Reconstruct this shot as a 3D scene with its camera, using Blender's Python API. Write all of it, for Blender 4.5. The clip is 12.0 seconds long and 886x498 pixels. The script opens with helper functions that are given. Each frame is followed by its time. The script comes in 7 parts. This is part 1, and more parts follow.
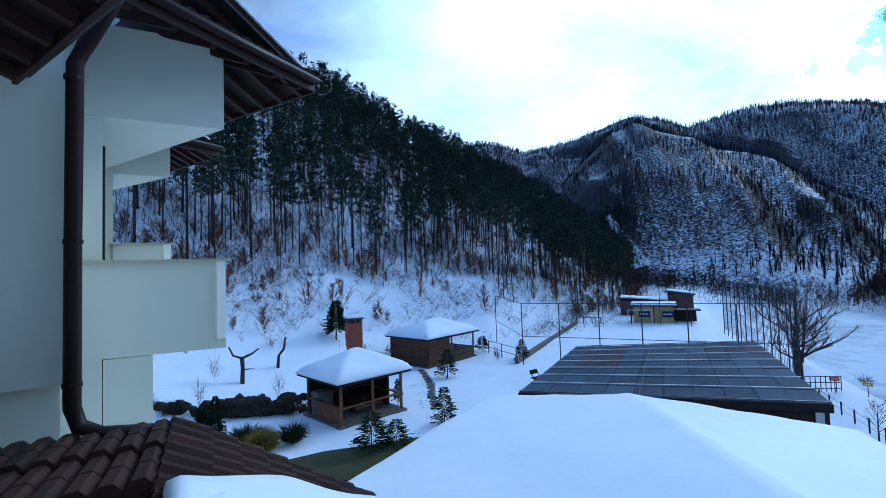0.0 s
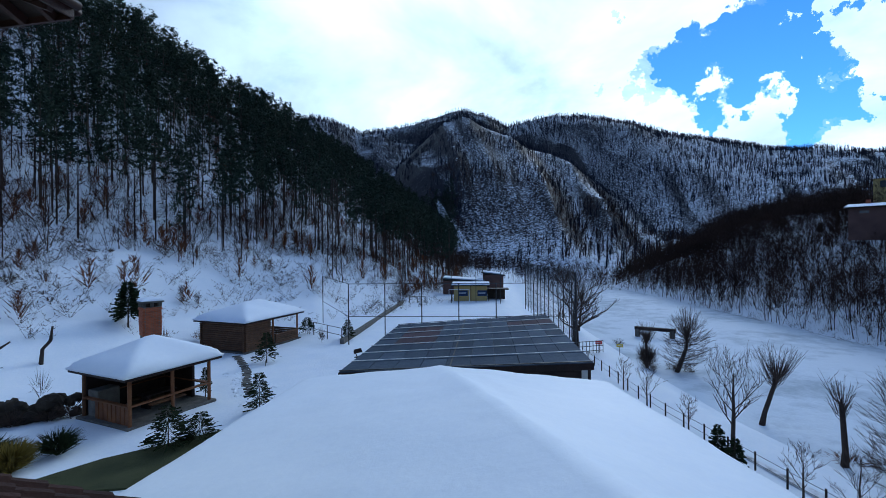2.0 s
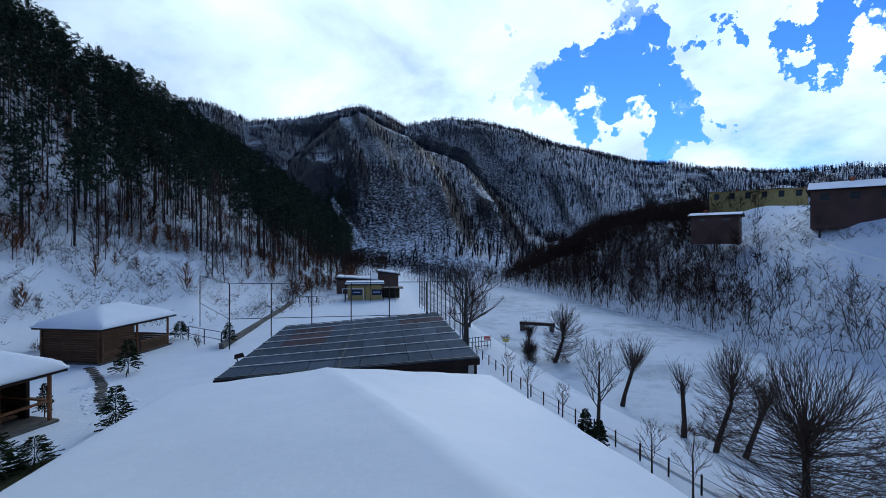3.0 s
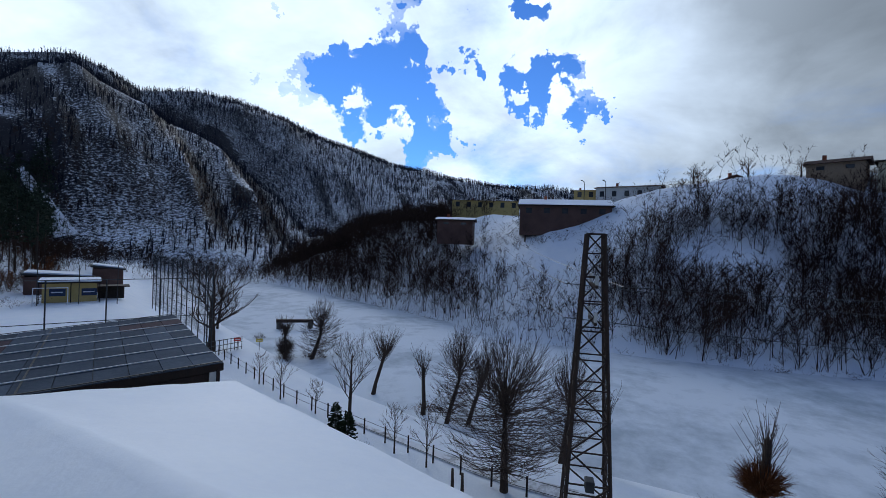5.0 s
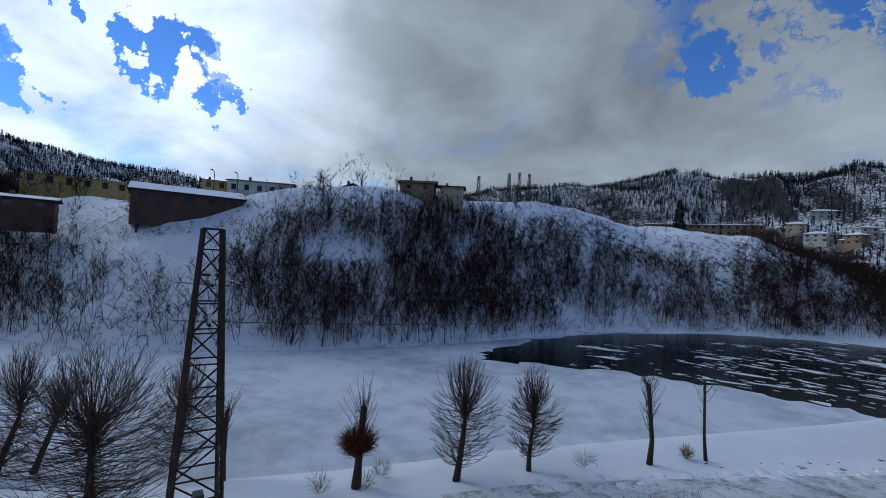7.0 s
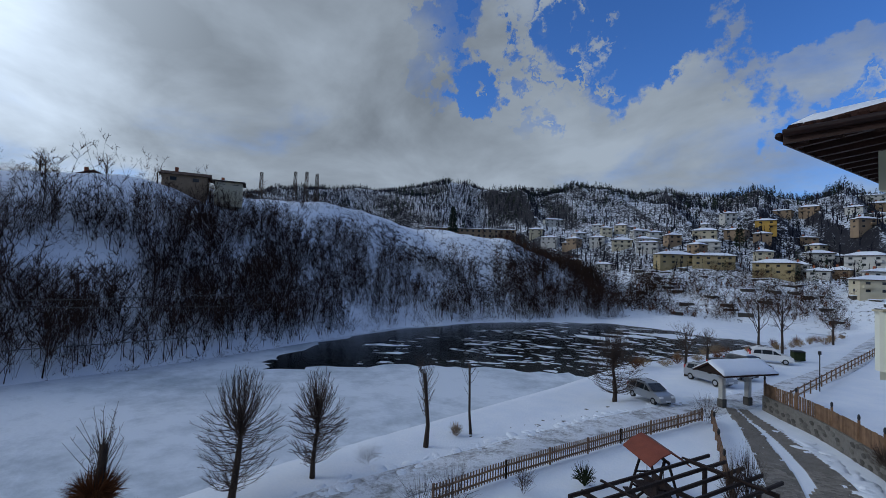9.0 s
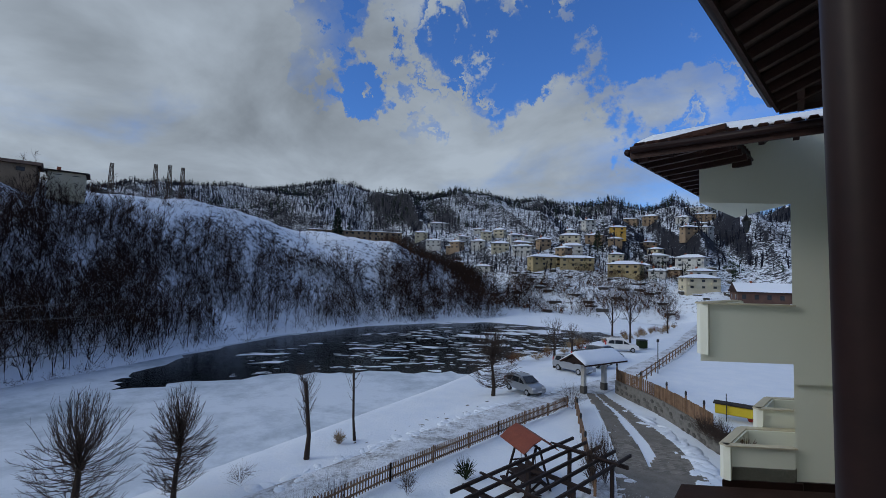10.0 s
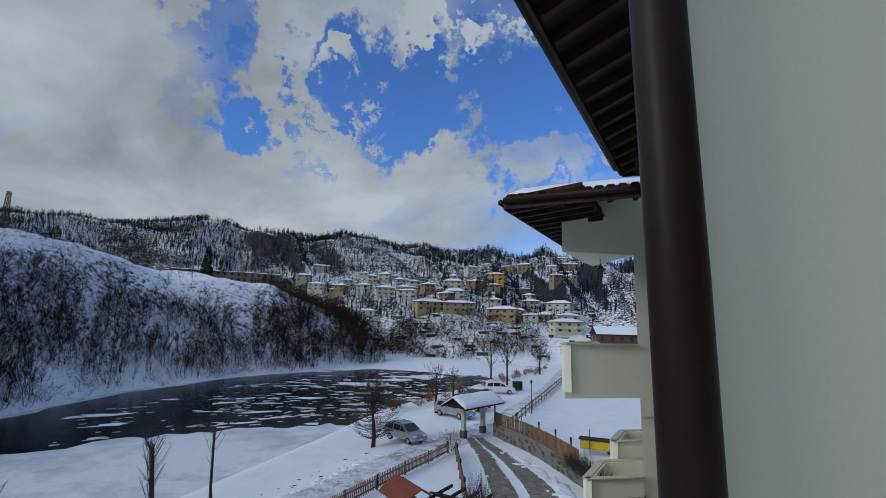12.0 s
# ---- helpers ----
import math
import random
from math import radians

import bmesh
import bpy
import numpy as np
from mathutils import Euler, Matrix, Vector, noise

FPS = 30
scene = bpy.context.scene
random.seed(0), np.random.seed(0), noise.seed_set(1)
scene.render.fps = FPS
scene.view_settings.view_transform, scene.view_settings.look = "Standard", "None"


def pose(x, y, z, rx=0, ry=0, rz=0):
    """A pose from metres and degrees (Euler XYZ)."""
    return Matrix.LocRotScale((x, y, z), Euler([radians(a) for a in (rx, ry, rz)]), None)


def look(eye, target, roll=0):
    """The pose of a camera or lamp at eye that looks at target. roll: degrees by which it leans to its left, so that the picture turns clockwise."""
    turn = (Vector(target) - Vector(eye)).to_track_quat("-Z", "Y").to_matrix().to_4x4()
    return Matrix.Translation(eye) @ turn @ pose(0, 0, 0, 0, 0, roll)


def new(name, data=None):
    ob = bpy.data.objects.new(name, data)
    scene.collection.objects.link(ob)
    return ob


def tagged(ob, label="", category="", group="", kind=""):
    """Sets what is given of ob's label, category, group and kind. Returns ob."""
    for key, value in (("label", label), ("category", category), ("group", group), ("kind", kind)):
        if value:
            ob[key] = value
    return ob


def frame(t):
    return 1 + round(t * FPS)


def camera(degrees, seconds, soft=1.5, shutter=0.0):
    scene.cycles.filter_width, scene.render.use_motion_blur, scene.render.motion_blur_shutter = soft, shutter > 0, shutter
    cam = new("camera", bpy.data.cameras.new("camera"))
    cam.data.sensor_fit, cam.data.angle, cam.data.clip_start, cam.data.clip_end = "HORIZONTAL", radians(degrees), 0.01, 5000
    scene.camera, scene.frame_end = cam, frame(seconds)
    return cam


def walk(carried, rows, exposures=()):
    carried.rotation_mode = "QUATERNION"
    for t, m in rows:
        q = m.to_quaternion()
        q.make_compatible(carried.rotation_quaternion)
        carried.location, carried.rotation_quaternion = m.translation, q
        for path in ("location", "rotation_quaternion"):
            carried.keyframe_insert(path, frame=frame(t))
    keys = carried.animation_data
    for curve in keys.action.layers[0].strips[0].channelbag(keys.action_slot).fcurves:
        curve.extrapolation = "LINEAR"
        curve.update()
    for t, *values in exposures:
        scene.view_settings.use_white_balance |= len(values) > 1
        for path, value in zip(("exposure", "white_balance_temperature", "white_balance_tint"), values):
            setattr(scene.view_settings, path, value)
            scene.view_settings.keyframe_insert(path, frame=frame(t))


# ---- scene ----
cam = camera(89.0, 12.0, soft=0.5)
# seconds, eye, yaw, pitch, roll
ROWS = [
    (0, -0.079, -0.208, 8.022, -2.40, 2.66, 1.87),
    (0.5, -0.043, -0.100, 7.988, -9.20, 1.53, 1.29),
    (1, 0.020, -0.082, 7.968, -16.02, 0.18, 0.86),
    (1.5, 0.151, -0.121, 7.953, -20.14, -0.12, 0.68),
    (2, 0.292, -0.193, 7.967, -23.43, -0.20, 0.50),
    (2.5, 0.389, -0.279, 7.967, -27.39, -0.26, 0.26),
    (3, 0.534, -0.264, 7.969, -36.50, -0.38, -0.21),
    (3.5, 0.632, -0.294, 8.000, -46.59, -0.57, -0.82),
    (5.5, 0.776, -0.611, 8.065, -76.28, -0.06, -2.55),
    (6, 0.860, -0.665, 8.091, -90.27, 0.40, -2.96),
    (6.5, 0.812, -0.766, 8.122, -100.38, 0.74, -3.20),
    (7, 0.781, -0.873, 8.119, -110.28, 1.23, -3.35),
    (7.5, 0.741, -1.025, 8.123, -116.95, 1.57, -3.50),
    (9.5, 0.689, -1.145, 8.135, -143.97, 3.11, -1.76),
    (10, 0.694, -1.213, 8.120, -151.04, 3.52, -1.57),
    (10.5, 0.694, -1.268, 8.111, -156.06, 3.64, -1.47),
    (11, 0.700, -1.304, 8.078, -160.93, 3.85, -1.38),
    (11.5, 0.649, -1.335, 8.069, -164.85, 4.64, -1.21),
    (12, 0.630, -1.339, 8.087, -165.52, 9.51, -1.31),
]
EXPOSURES = [(0, 0.82, 4800, 0), (2.5, 0.36, 5600, 4), (3.7, 0.2, 5800, 6), (5.5, 0.12, 6250, 8), (7.5, 0.12, 6300, 8), (9.5, 0.24, 6400, 8), (10.5, 0.4, 6700, 8), (12, 0.46, 6850, 8)]
walk(cam, [(t, pose(x, y, z, 90 + pitch, roll, yaw)) for t, x, y, z, yaw, pitch, roll in ROWS], EXPOSURES)

# ---- world and sun ----
SUN_AZ, SUN_EL = 48.0, 24.0
world = bpy.data.worlds.new("winter_sky")
scene.world = world
world.use_nodes = True


def build_world():
    nt = world.node_tree
    nt.nodes.clear()
    N, L = nt.nodes.new, nt.links.new
    out, bg = N("ShaderNodeOutputWorld"), N("ShaderNodeBackground")
    sky = N("ShaderNodeTexSky")
    sky.sky_type, sky.sun_disc = "NISHITA", False
    sky.sun_elevation, sky.sun_rotation = radians(SUN_EL), radians(SUN_AZ)
    sky.air_density, sky.dust_density, sky.ozone_density = 1.0, 0.0, 2.5
    blue = N("ShaderNodeMix")
    blue.data_type, blue.blend_type = "RGBA", "MULTIPLY"
    blue.inputs[0].default_value = 1.0
    blue.inputs[7].default_value = (0.42, 0.72, 1.25, 1)
    L(sky.outputs[0], blue.inputs[6])
    co = N("ShaderNodeTexCoord")
    # flatten the dome so that the clouds lie in layers
    sep, comb = N("ShaderNodeSeparateXYZ"), N("ShaderNodeCombineXYZ")
    L(co.outputs["Generated"], sep.inputs[0])
    up = N("ShaderNodeMath")
    up.operation, up.inputs[1].default_value = "ADD", 0.32
    L(sep.outputs[2], up.inputs[0])
    for i in (0, 1):
        dv = N("ShaderNodeMath")
        dv.operation = "DIVIDE"
        L(sep.outputs[i], dv.inputs[0])
        L(up.outputs[0], dv.inputs[1])
        L(dv.outputs[0], comb.inputs[i])
    def cloud(scale, detail, rough, offset, dist=0.0):
        m = N("ShaderNodeMapping")
        m.inputs["Location"].default_value = offset
        L(comb.outputs[0], m.inputs[0])
        n = N("ShaderNodeTexNoise")
        n.inputs["Scale"].default_value, n.inputs["Detail"].default_value = scale, detail
        n.inputs["Roughness"].default_value, n.inputs["Distortion"].default_value = rough, dist
        L(m.outputs[0], n.inputs["Vector"])
        return n.outputs["Fac"]
    cover = N("ShaderNodeMapRange")
    cover.interpolation_type = "SMOOTHSTEP"
    cover.inputs[1].default_value, cover.inputs[2].default_value = CLOUD_LO, CLOUD_HI
    L(cloud(1.9, 10, 0.58, CLOUD_AT, 0.35), cover.inputs[0])
    # breaks of blue and single bright puffs in the cloud, with frayed edges
    fray = N("ShaderNodeTexNoise")
    fray.inputs["Scale"].default_value, fray.inputs["Detail"].default_value, fray.inputs["Roughness"].default_value = 8.0, 7, 0.62
    L(co.outputs["Generated"], fray.inputs["Vector"])
    shift = N("ShaderNodeVectorMath")
    shift.operation = "MULTIPLY_ADD"
    shift.inputs[1].default_value, shift.inputs[2].default_value = (0.085, 0.085, 0.085), (-0.0425, -0.0425, -0.0425)
    L(fray.outputs["Color"], shift.inputs[0])
    frayed = N("ShaderNodeVectorMath")
    L(co.outputs["Generated"], frayed.inputs[0])
    L(shift.outputs[0], frayed.inputs[1])
    last = cover.inputs[0].links[0].from_socket
    for az, el, wide, amount in SKY_SPOTS:
        gd = N("ShaderNodeVectorMath")
        gd.operation = "DOT_PRODUCT"
        ga, ge = radians(az), radians(el)
        gd.inputs[1].default_value = (math.sin(ga) * math.cos(ge), math.cos(ga) * math.cos(ge), math.sin(ge))
        L(frayed.outputs[0], gd.inputs[0])
        gm = N("ShaderNodeMapRange")
        gm.interpolation_type = "SMOOTHSTEP"
        gm.inputs[1].default_value, gm.inputs[2].default_value, gm.inputs[4].default_value = math.cos(radians(wide)), math.cos(radians(wide * 0.2)), amount
        L(gd.outputs["Value"], gm.inputs[0])
        ad = N("ShaderNodeMath")
        L(last, ad.inputs[0])
        L(gm.outputs[0], ad.inputs[1])
        last = ad.outputs[0]
    L(last, cover.inputs[0])
    # glow of the veiled sun
    dot = N("ShaderNodeVectorMath")
    dot.operation = "DOT_PRODUCT"
    a, e = radians(SUN_AZ), radians(SUN_EL)
    dot.inputs[1].default_value = (math.sin(a) * math.cos(e), math.cos(a) * math.cos(e), math.sin(e))
    L(co.outputs["Generated"], dot.inputs[0])
    glow = N("ShaderNodeMapRange")
    glow.interpolation_type = "SMOOTHERSTEP"
    glow.inputs[1].default_value, glow.inputs[2].default_value = 0.42, 1.0
    glow.inputs[3].default_value, glow.inputs[4].default_value = GLOW_LO, GLOW_HI
    L(dot.outputs["Value"], glow.inputs[0])
    shade = N("ShaderNodeMapRange")
    shade.inputs[1].default_value, shade.inputs[2].default_value = 0.35, 0.66
    shade.inputs[3].default_value, shade.inputs[4].default_value = 0.6, 1.15
    L(cloud(1.7, 6, 0.55, (3.1, 7.2, 0), 0.3), shade.inputs[0])
    lum = N("ShaderNodeMath")
    lum.operation = "MULTIPLY"
    L(glow.outputs[0], lum.inputs[0])
    L(shade.outputs[0], lum.inputs[1])
    col = N("ShaderNodeVectorMath")
    col.operation = "SCALE"
    col.inputs[0].default_value = (0.81, 0.94, 1.12)
    L(lum.outputs[0], col.inputs["Scale"])
    mix = N("ShaderNodeMix")
    mix.data_type = "RGBA"
    L(cover.outputs[0], mix.inputs[0])
    L(blue.outputs[2], mix.inputs[6])
    L(col.outputs[0], mix.inputs[7])
    L(mix.outputs[2], bg.inputs[0])
    bg.inputs[1].default_value = SKY_STRENGTH
    L(bg.outputs[0], out.inputs[0])


# azimuth, height, half width in degrees, more or less cloud
SKY_SPOTS = [
    (30, 25, 60, 0.27), (112, 20, 40, 0.27), (150, 12, 34, 0.2),
    (51, 18.2, 2.6, -0.24), (55, 19.3, 2.8, -0.3), (59, 20.8, 3.2, -0.36), (60.5, 18.8, 2.4, -0.28), (65, 17.9, 3.0, -0.34), (69.5, 18, 3, -0.34), (73.6, 18.1, 3.2, -0.38), (77, 18.5, 3, -0.36), (80.5, 18.8, 2.8, -0.34), (73.3, 22.8, 2.6, -0.34), (70.5, 25.4, 2.4, -0.3),
    (138, 26.5, 7, -0.36), (144.5, 23.8, 6, -0.38), (152.5, 31, 7, -0.36), (160, 26, 7.5, -0.40), (169, 24, 8, -0.42), (177, 27, 8, -0.42), (171, 32, 6, -0.36), (184, 22, 6, -0.2),
    (149, 27, 3.2, 0.36), (163, 34, 5, 0.36), (182, 24, 2.6, 0.3), (174.5, 36, 4.5, 0.34), (149.7, 17.7, 4, 0.2),
]
SKY_STRENGTH, GLOW_LO, GLOW_HI = 0.10, 3.4, 11.0
CLOUD_LO, CLOUD_HI, CLOUD_AT = 0.30, 0.76, (0.35, 0.1, 0)
build_world()
sun = new("sun", bpy.data.lights.new("sun", "SUN"))
sun.data.energy, sun.data.angle, sun.data.color = 0.55, radians(14), (1.0, 0.96, 0.9)
sun.matrix_world = look((0, 0, 0), [-c for c in (math.sin(radians(SUN_AZ)) * math.cos(radians(SUN_EL)), math.cos(radians(SUN_AZ)) * math.cos(radians(SUN_EL)), math.sin(radians(SUN_EL)))])

# ---- materials ----
def material(name, a, b, scale=4.0, rough=0.7, bump=0.2, metal=0.0, fine=None, random_tint=0.0, island=False, lo=0.35, hi=0.65, spec=0.3, stretch=(1, 1, 1)):
    """Two colours mixed by a broad and a fine noise, with relief."""
    m = bpy.data.materials.new(name)
    m.use_nodes = True
    nt = m.node_tree
    N, L = nt.nodes.new, nt.links.new
    bs = nt.nodes["Principled BSDF"]
    co = N("ShaderNodeTexCoord")
    mp = N("ShaderNodeMapping")
    mp.inputs["Scale"].default_value = stretch
    L(co.outputs["Object"], mp.inputs[0])
    n1, n2 = N("ShaderNodeTexNoise"), N("ShaderNodeTexNoise")
    n1.inputs["Scale"].default_value, n1.inputs["Detail"].default_value = scale, 4
    n2.inputs["Scale"].default_value, n2.inputs["Detail"].default_value = fine or scale * 9, 5
    n2.inputs["Roughness"].default_value = 0.65
    L(mp.outputs[0], n1.inputs["Vector"])
    L(mp.outputs[0], n2.inputs["Vector"])
    add = N("ShaderNodeMix")
    add.inputs[0].default_value = 0.45
    L(n1.outputs["Fac"], add.inputs[2])
    L(n2.outputs["Fac"], add.inputs[3])
    rg = N("ShaderNodeMapRange")
    rg.inputs[1].default_value, rg.inputs[2].default_value = lo, hi
    L(add.outputs[0], rg.inputs[0])
    mx = N("ShaderNodeMix")
    mx.data_type = "RGBA"
    mx.inputs[6].default_value, mx.inputs[7].default_value = (*a, 1), (*b, 1)
    L(rg.outputs[0], mx.inputs[0])
    last = mx.outputs[2]
    if random_tint:
        src = N("ShaderNodeNewGeometry").outputs["Random Per Island"] if island else N("ShaderNodeObjectInfo").outputs["Random"]
        hs = N("ShaderNodeHueSaturation")
        rr = N("ShaderNodeMapRange")
        rr.inputs[3].default_value, rr.inputs[4].default_value = 1 - random_tint, 1 + random_tint
        L(src, rr.inputs[0])
        L(rr.outputs[0], hs.inputs["Value"])
        L(last, hs.inputs["Color"])
        last = hs.outputs[0]
    L(last, bs.inputs["Base Color"])
    bs.inputs["Roughness"].default_value, bs.inputs["Metallic"].default_value = rough, metal
    bs.inputs["Specular IOR Level"].default_value = spec
    if bump:
        bp = N("ShaderNodeBump")
        bp.inputs["Strength"].default_value, bp.inputs["Distance"].default_value = bump, 0.4 / scale
        L(add.outputs[0], bp.inputs["Height"])
        L(bp.outputs[0], bs.inputs["Normal"])
    return m


SNOW = material("snow", (0.74, 0.79, 0.86), (0.83, 0.86, 0.9), 0.6, 0.65, 0.25, fine=7)
ROOF_SNOW = material("roof_snow", (0.78, 0.82, 0.88), (0.84, 0.87, 0.91), 0.35, 0.6, 0.05, fine=4)
TRODDEN = material("trodden_snow", (0.22, 0.215, 0.21), (0.74, 0.76, 0.80), 0.8, 0.6, 0.8, fine=4, lo=0.36, hi=0.53)
ICE = material("snowy_ice", (0.40, 0.455, 0.51), (0.66, 0.71, 0.77), 0.07, 0.8, 0.1, fine=0.5, lo=0.38, hi=0.55, spec=0.1)
WATER = material("dark_water", (0.005, 0.007, 0.008), (0.010, 0.012, 0.013), 0.3, 0.12, 0.06, fine=3, spec=0.02)
PLASTER = material("pale_plaster", (0.715, 0.715, 0.60), (0.775, 0.775, 0.67), 0.5, 0.85, 0.05, fine=60)
PLASTER_WALL = PLASTER
BROWN_METAL = material("brown_metal", (0.014, 0.007, 0.006), (0.024, 0.011, 0.009), 2, 0.45, 0.0, spec=0.15)
DARK_WOOD = material("dark_wood", (0.010, 0.005, 0.004), (0.026, 0.013, 0.009), 3, 0.7, 0.3, stretch=(1, 1, 0.2))
RED_WOOD = material("red_brown_wood", (0.022, 0.008, 0.005), (0.042, 0.015, 0.010), 3, 0.6, 0.2)
LOG_WOOD = material("log_wood", (0.07, 0.034, 0.018), (0.14, 0.068, 0.032), 2.5, 0.7, 0.3, random_tint=0.2)
BEAM_WOOD = material("honey_wood", (0.12, 0.045, 0.018), (0.21, 0.085, 0.032), 2.5, 0.6, 0.2)
TILE = material("roof_tile", (0.022, 0.009, 0.006), (0.05, 0.020, 0.013), 1.5, 0.9, 0.3, fine=25, random_tint=0.3)
# panels hardly reflect; the sky's reflection is put into this blue-grey
DARK_PANEL = material("grey_panel", (0.05, 0.067, 0.09), (0.088, 0.108, 0.138), 0.5, 0.75, 0.1, fine=6, random_tint=0.25, spec=0.02)
RED_PANEL = material("reddish_panel", (0.060, 0.048, 0.056), (0.10, 0.072, 0.078), 0.5, 0.75, 0.1, random_tint=0.2, spec=0.02)
STEEL = material("dark_steel", (0.03, 0.032, 0.035), (0.05, 0.05, 0.052), 3, 0.5, 0.1, metal=0.4)
RUST = material("rusty_steel", (0.022, 0.016, 0.014), (0.055, 0.032, 0.022), 2, 0.7, 0.2, metal=0.2)
BARK = material("bark", (0.04, 0.03, 0.025), (0.085, 0.064, 0.052), 3, 0.9, 0.4, stretch=(1, 1, 0.3), spec=0.05)
TWIG = material("twig", (0.055, 0.04, 0.034), (0.10, 0.072, 0.058), 2, 0.9, 0.0, spec=0.05)
WOODS = material("bare_woods", (0.022, 0.013, 0.010), (0.062, 0.037, 0.027), 0.05, 0.95, 0.0, random_tint=0.45, island=True, spec=0.05)
# far twigs tinted blue: haze and sky light put into the colour
FAR_WOODS = material("haze_blue_woods", (0.012, 0.014, 0.022), (0.028, 0.028, 0.040), 0.01, 0.95, 0.0, random_tint=0.4, island=True, spec=0.05)
PINE = material("pine_needles", (0.015, 0.025, 0.018), (0.042, 0.056, 0.036), 0.15, 0.8, 0.0, random_tint=0.4, island=True, spec=0.05)
RUSSET = material("russet_leaves", (0.09, 0.035, 0.016), (0.17, 0.07, 0.03), 1, 0.8, 0.0, random_tint=0.3, island=True, spec=0.05)
DRY_GRASS = material("dry_reed", (0.20, 0.13, 0.07), (0.32, 0.22, 0.12), 1, 0.9, 0.0, random_tint=0.3, island=True)
EVERGREEN = material("evergreen", (0.014, 0.022, 0.012), (0.035, 0.045, 0.02), 1, 0.8, 0.0, random_tint=0.4, island=True, spec=0.05)
GOLD_GREEN = material("golden_evergreen", (0.11, 0.085, 0.015), (0.24, 0.17, 0.03), 2, 0.8, 0.0, random_tint=0.4, island=True)
GRASS = material("winter_grass", (0.030, 0.036, 0.014), (0.07, 0.075, 0.03), 1.2, 0.95, 0.5, fine=30)
BRICK = material("brick", (0.26, 0.075, 0.035), (0.36, 0.12, 0.06), 3, 0.85, 0.2, random_tint=0.25)
OLD_BRICK = material("old_brick", (0.075, 0.042, 0.034), (0.13, 0.075, 0.058), 0.6, 0.9, 0.2, fine=8)
MORTAR = material("mortar", (0.13, 0.12, 0.11), (0.2, 0.19, 0.17), 5, 0.9, 0.2)
STONE = material("stone", (0.06, 0.057, 0.052), (0.14, 0.13, 0.115), 2.5, 0.9, 0.5, random_tint=0.35)
SETTS = material("grey_paving", (0.15, 0.135, 0.115), (0.24, 0.215, 0.185), 1.5, 0.8, 0.3, random_tint=0.3)
YELLOW_WALL = material("ochre_render", (0.42, 0.30, 0.10), (0.52, 0.38, 0.15), 0.8, 0.85, 0.1)
CREAM_WALL = material("cream_render", (0.48, 0.43, 0.30), (0.58, 0.52, 0.39), 0.5, 0.85, 0.1)
WHITE_WALL = material("white_render", (0.44, 0.43, 0.405), (0.56, 0.55, 0.51), 0.5, 0.85, 0.1)
OCHRE_WALL = material("orange_render", (0.50, 0.30, 0.06), (0.58, 0.36, 0.09), 0.5, 0.85, 0.1)
BROWN_WALL = material("tan_render", (0.24, 0.17, 0.11), (0.32, 0.23, 0.15), 0.5, 0.85, 0.1)
DULL_YELLOW = material("faded_yellow_render", (0.30, 0.235, 0.12), (0.40, 0.32, 0.18), 0.5, 0.85, 0.1)
WINDOW = material("dark_glass", (0.02, 0.024, 0.03), (0.04, 0.045, 0.05), 1, 0.1, 0.0, spec=0.6)
SILVER = material("silver_paint", (0.38, 0.39, 0.40), (0.43, 0.44, 0.45), 1, 0.3, 0.0, metal=0.6)
DARK_PAINT = material("dark_car_paint", (0.05, 0.055, 0.06), (0.08, 0.085, 0.09), 1, 0.3, 0.0, metal=0.4)
WHITE_PAINT = material("white_paint", (0.68, 0.68, 0.68), (0.75, 0.75, 0.74), 1, 0.35, 0.0)
RUBBER = material("rubber", (0.015, 0.015, 0.015), (0.03, 0.03, 0.03), 3, 0.85, 0.1)
RED_ROOF = material("red_canopy", (0.15, 0.035, 0.02), (0.22, 0.055, 0.03), 2, 0.6, 0.1)
FENCE_WOOD = material("weathered_fence", (0.13, 0.075, 0.045), (0.24, 0.145, 0.085), 3, 0.8, 0.2, random_tint=0.25)
YELLOW_PLASTIC = material("yellow_plastic", (0.55, 0.40, 0.02), (0.62, 0.46, 0.04), 2, 0.4, 0.0)
RED_PLASTIC = material("red_plastic", (0.45, 0.03, 0.025), (0.55, 0.05, 0.04), 2, 0.4, 0.0)
BLUE_BOARD = material("dark_blue_board", (0.02, 0.03, 0.07), (0.03, 0.045, 0.1), 2, 0.5, 0.0)
WHITE_LINE = material("white_tube", (0.7, 0.7, 0.7), (0.78, 0.78, 0.78), 2, 0.5, 0.0)
TERRACOTTA = material("terracotta", (0.25, 0.10, 0.06), (0.35, 0.16, 0.1), 3, 0.8, 0.1)
SOIL = material("dark_soil", (0.02, 0.016, 0.012), (0.05, 0.04, 0.03), 4, 0.95, 0.4)

# ---- mesh helpers ----
def mesh_object(name, verts, faces, mat, parent=None, smooth=False, label=""):
    me = bpy.data.meshes.new(name)
    me.from_pydata([tuple(v) for v in verts], [], [tuple(f) for f in faces])
    me.materials.append(mat)
    if smooth:
        me.polygons.foreach_set("use_smooth", [True] * len(me.polygons))
    me.update()
    ob = new(name, me)
    if parent is not None:
        ob.parent = parent
    return tagged(ob, label)


def part(name, bm, mat, parent=None, label="", smooth=False):
    me = bpy.data.meshes.new(name)
    bm.normal_update()
    bm.to_mesh(me)
    bm.free()
    me.materials.append(mat)
    if smooth:
        me.polygons.foreach_set("use_smooth", [True] * len(me.polygons))
    ob = new(name, me)
    if parent is not None:
        ob.parent = parent
    return tagged(ob, label)


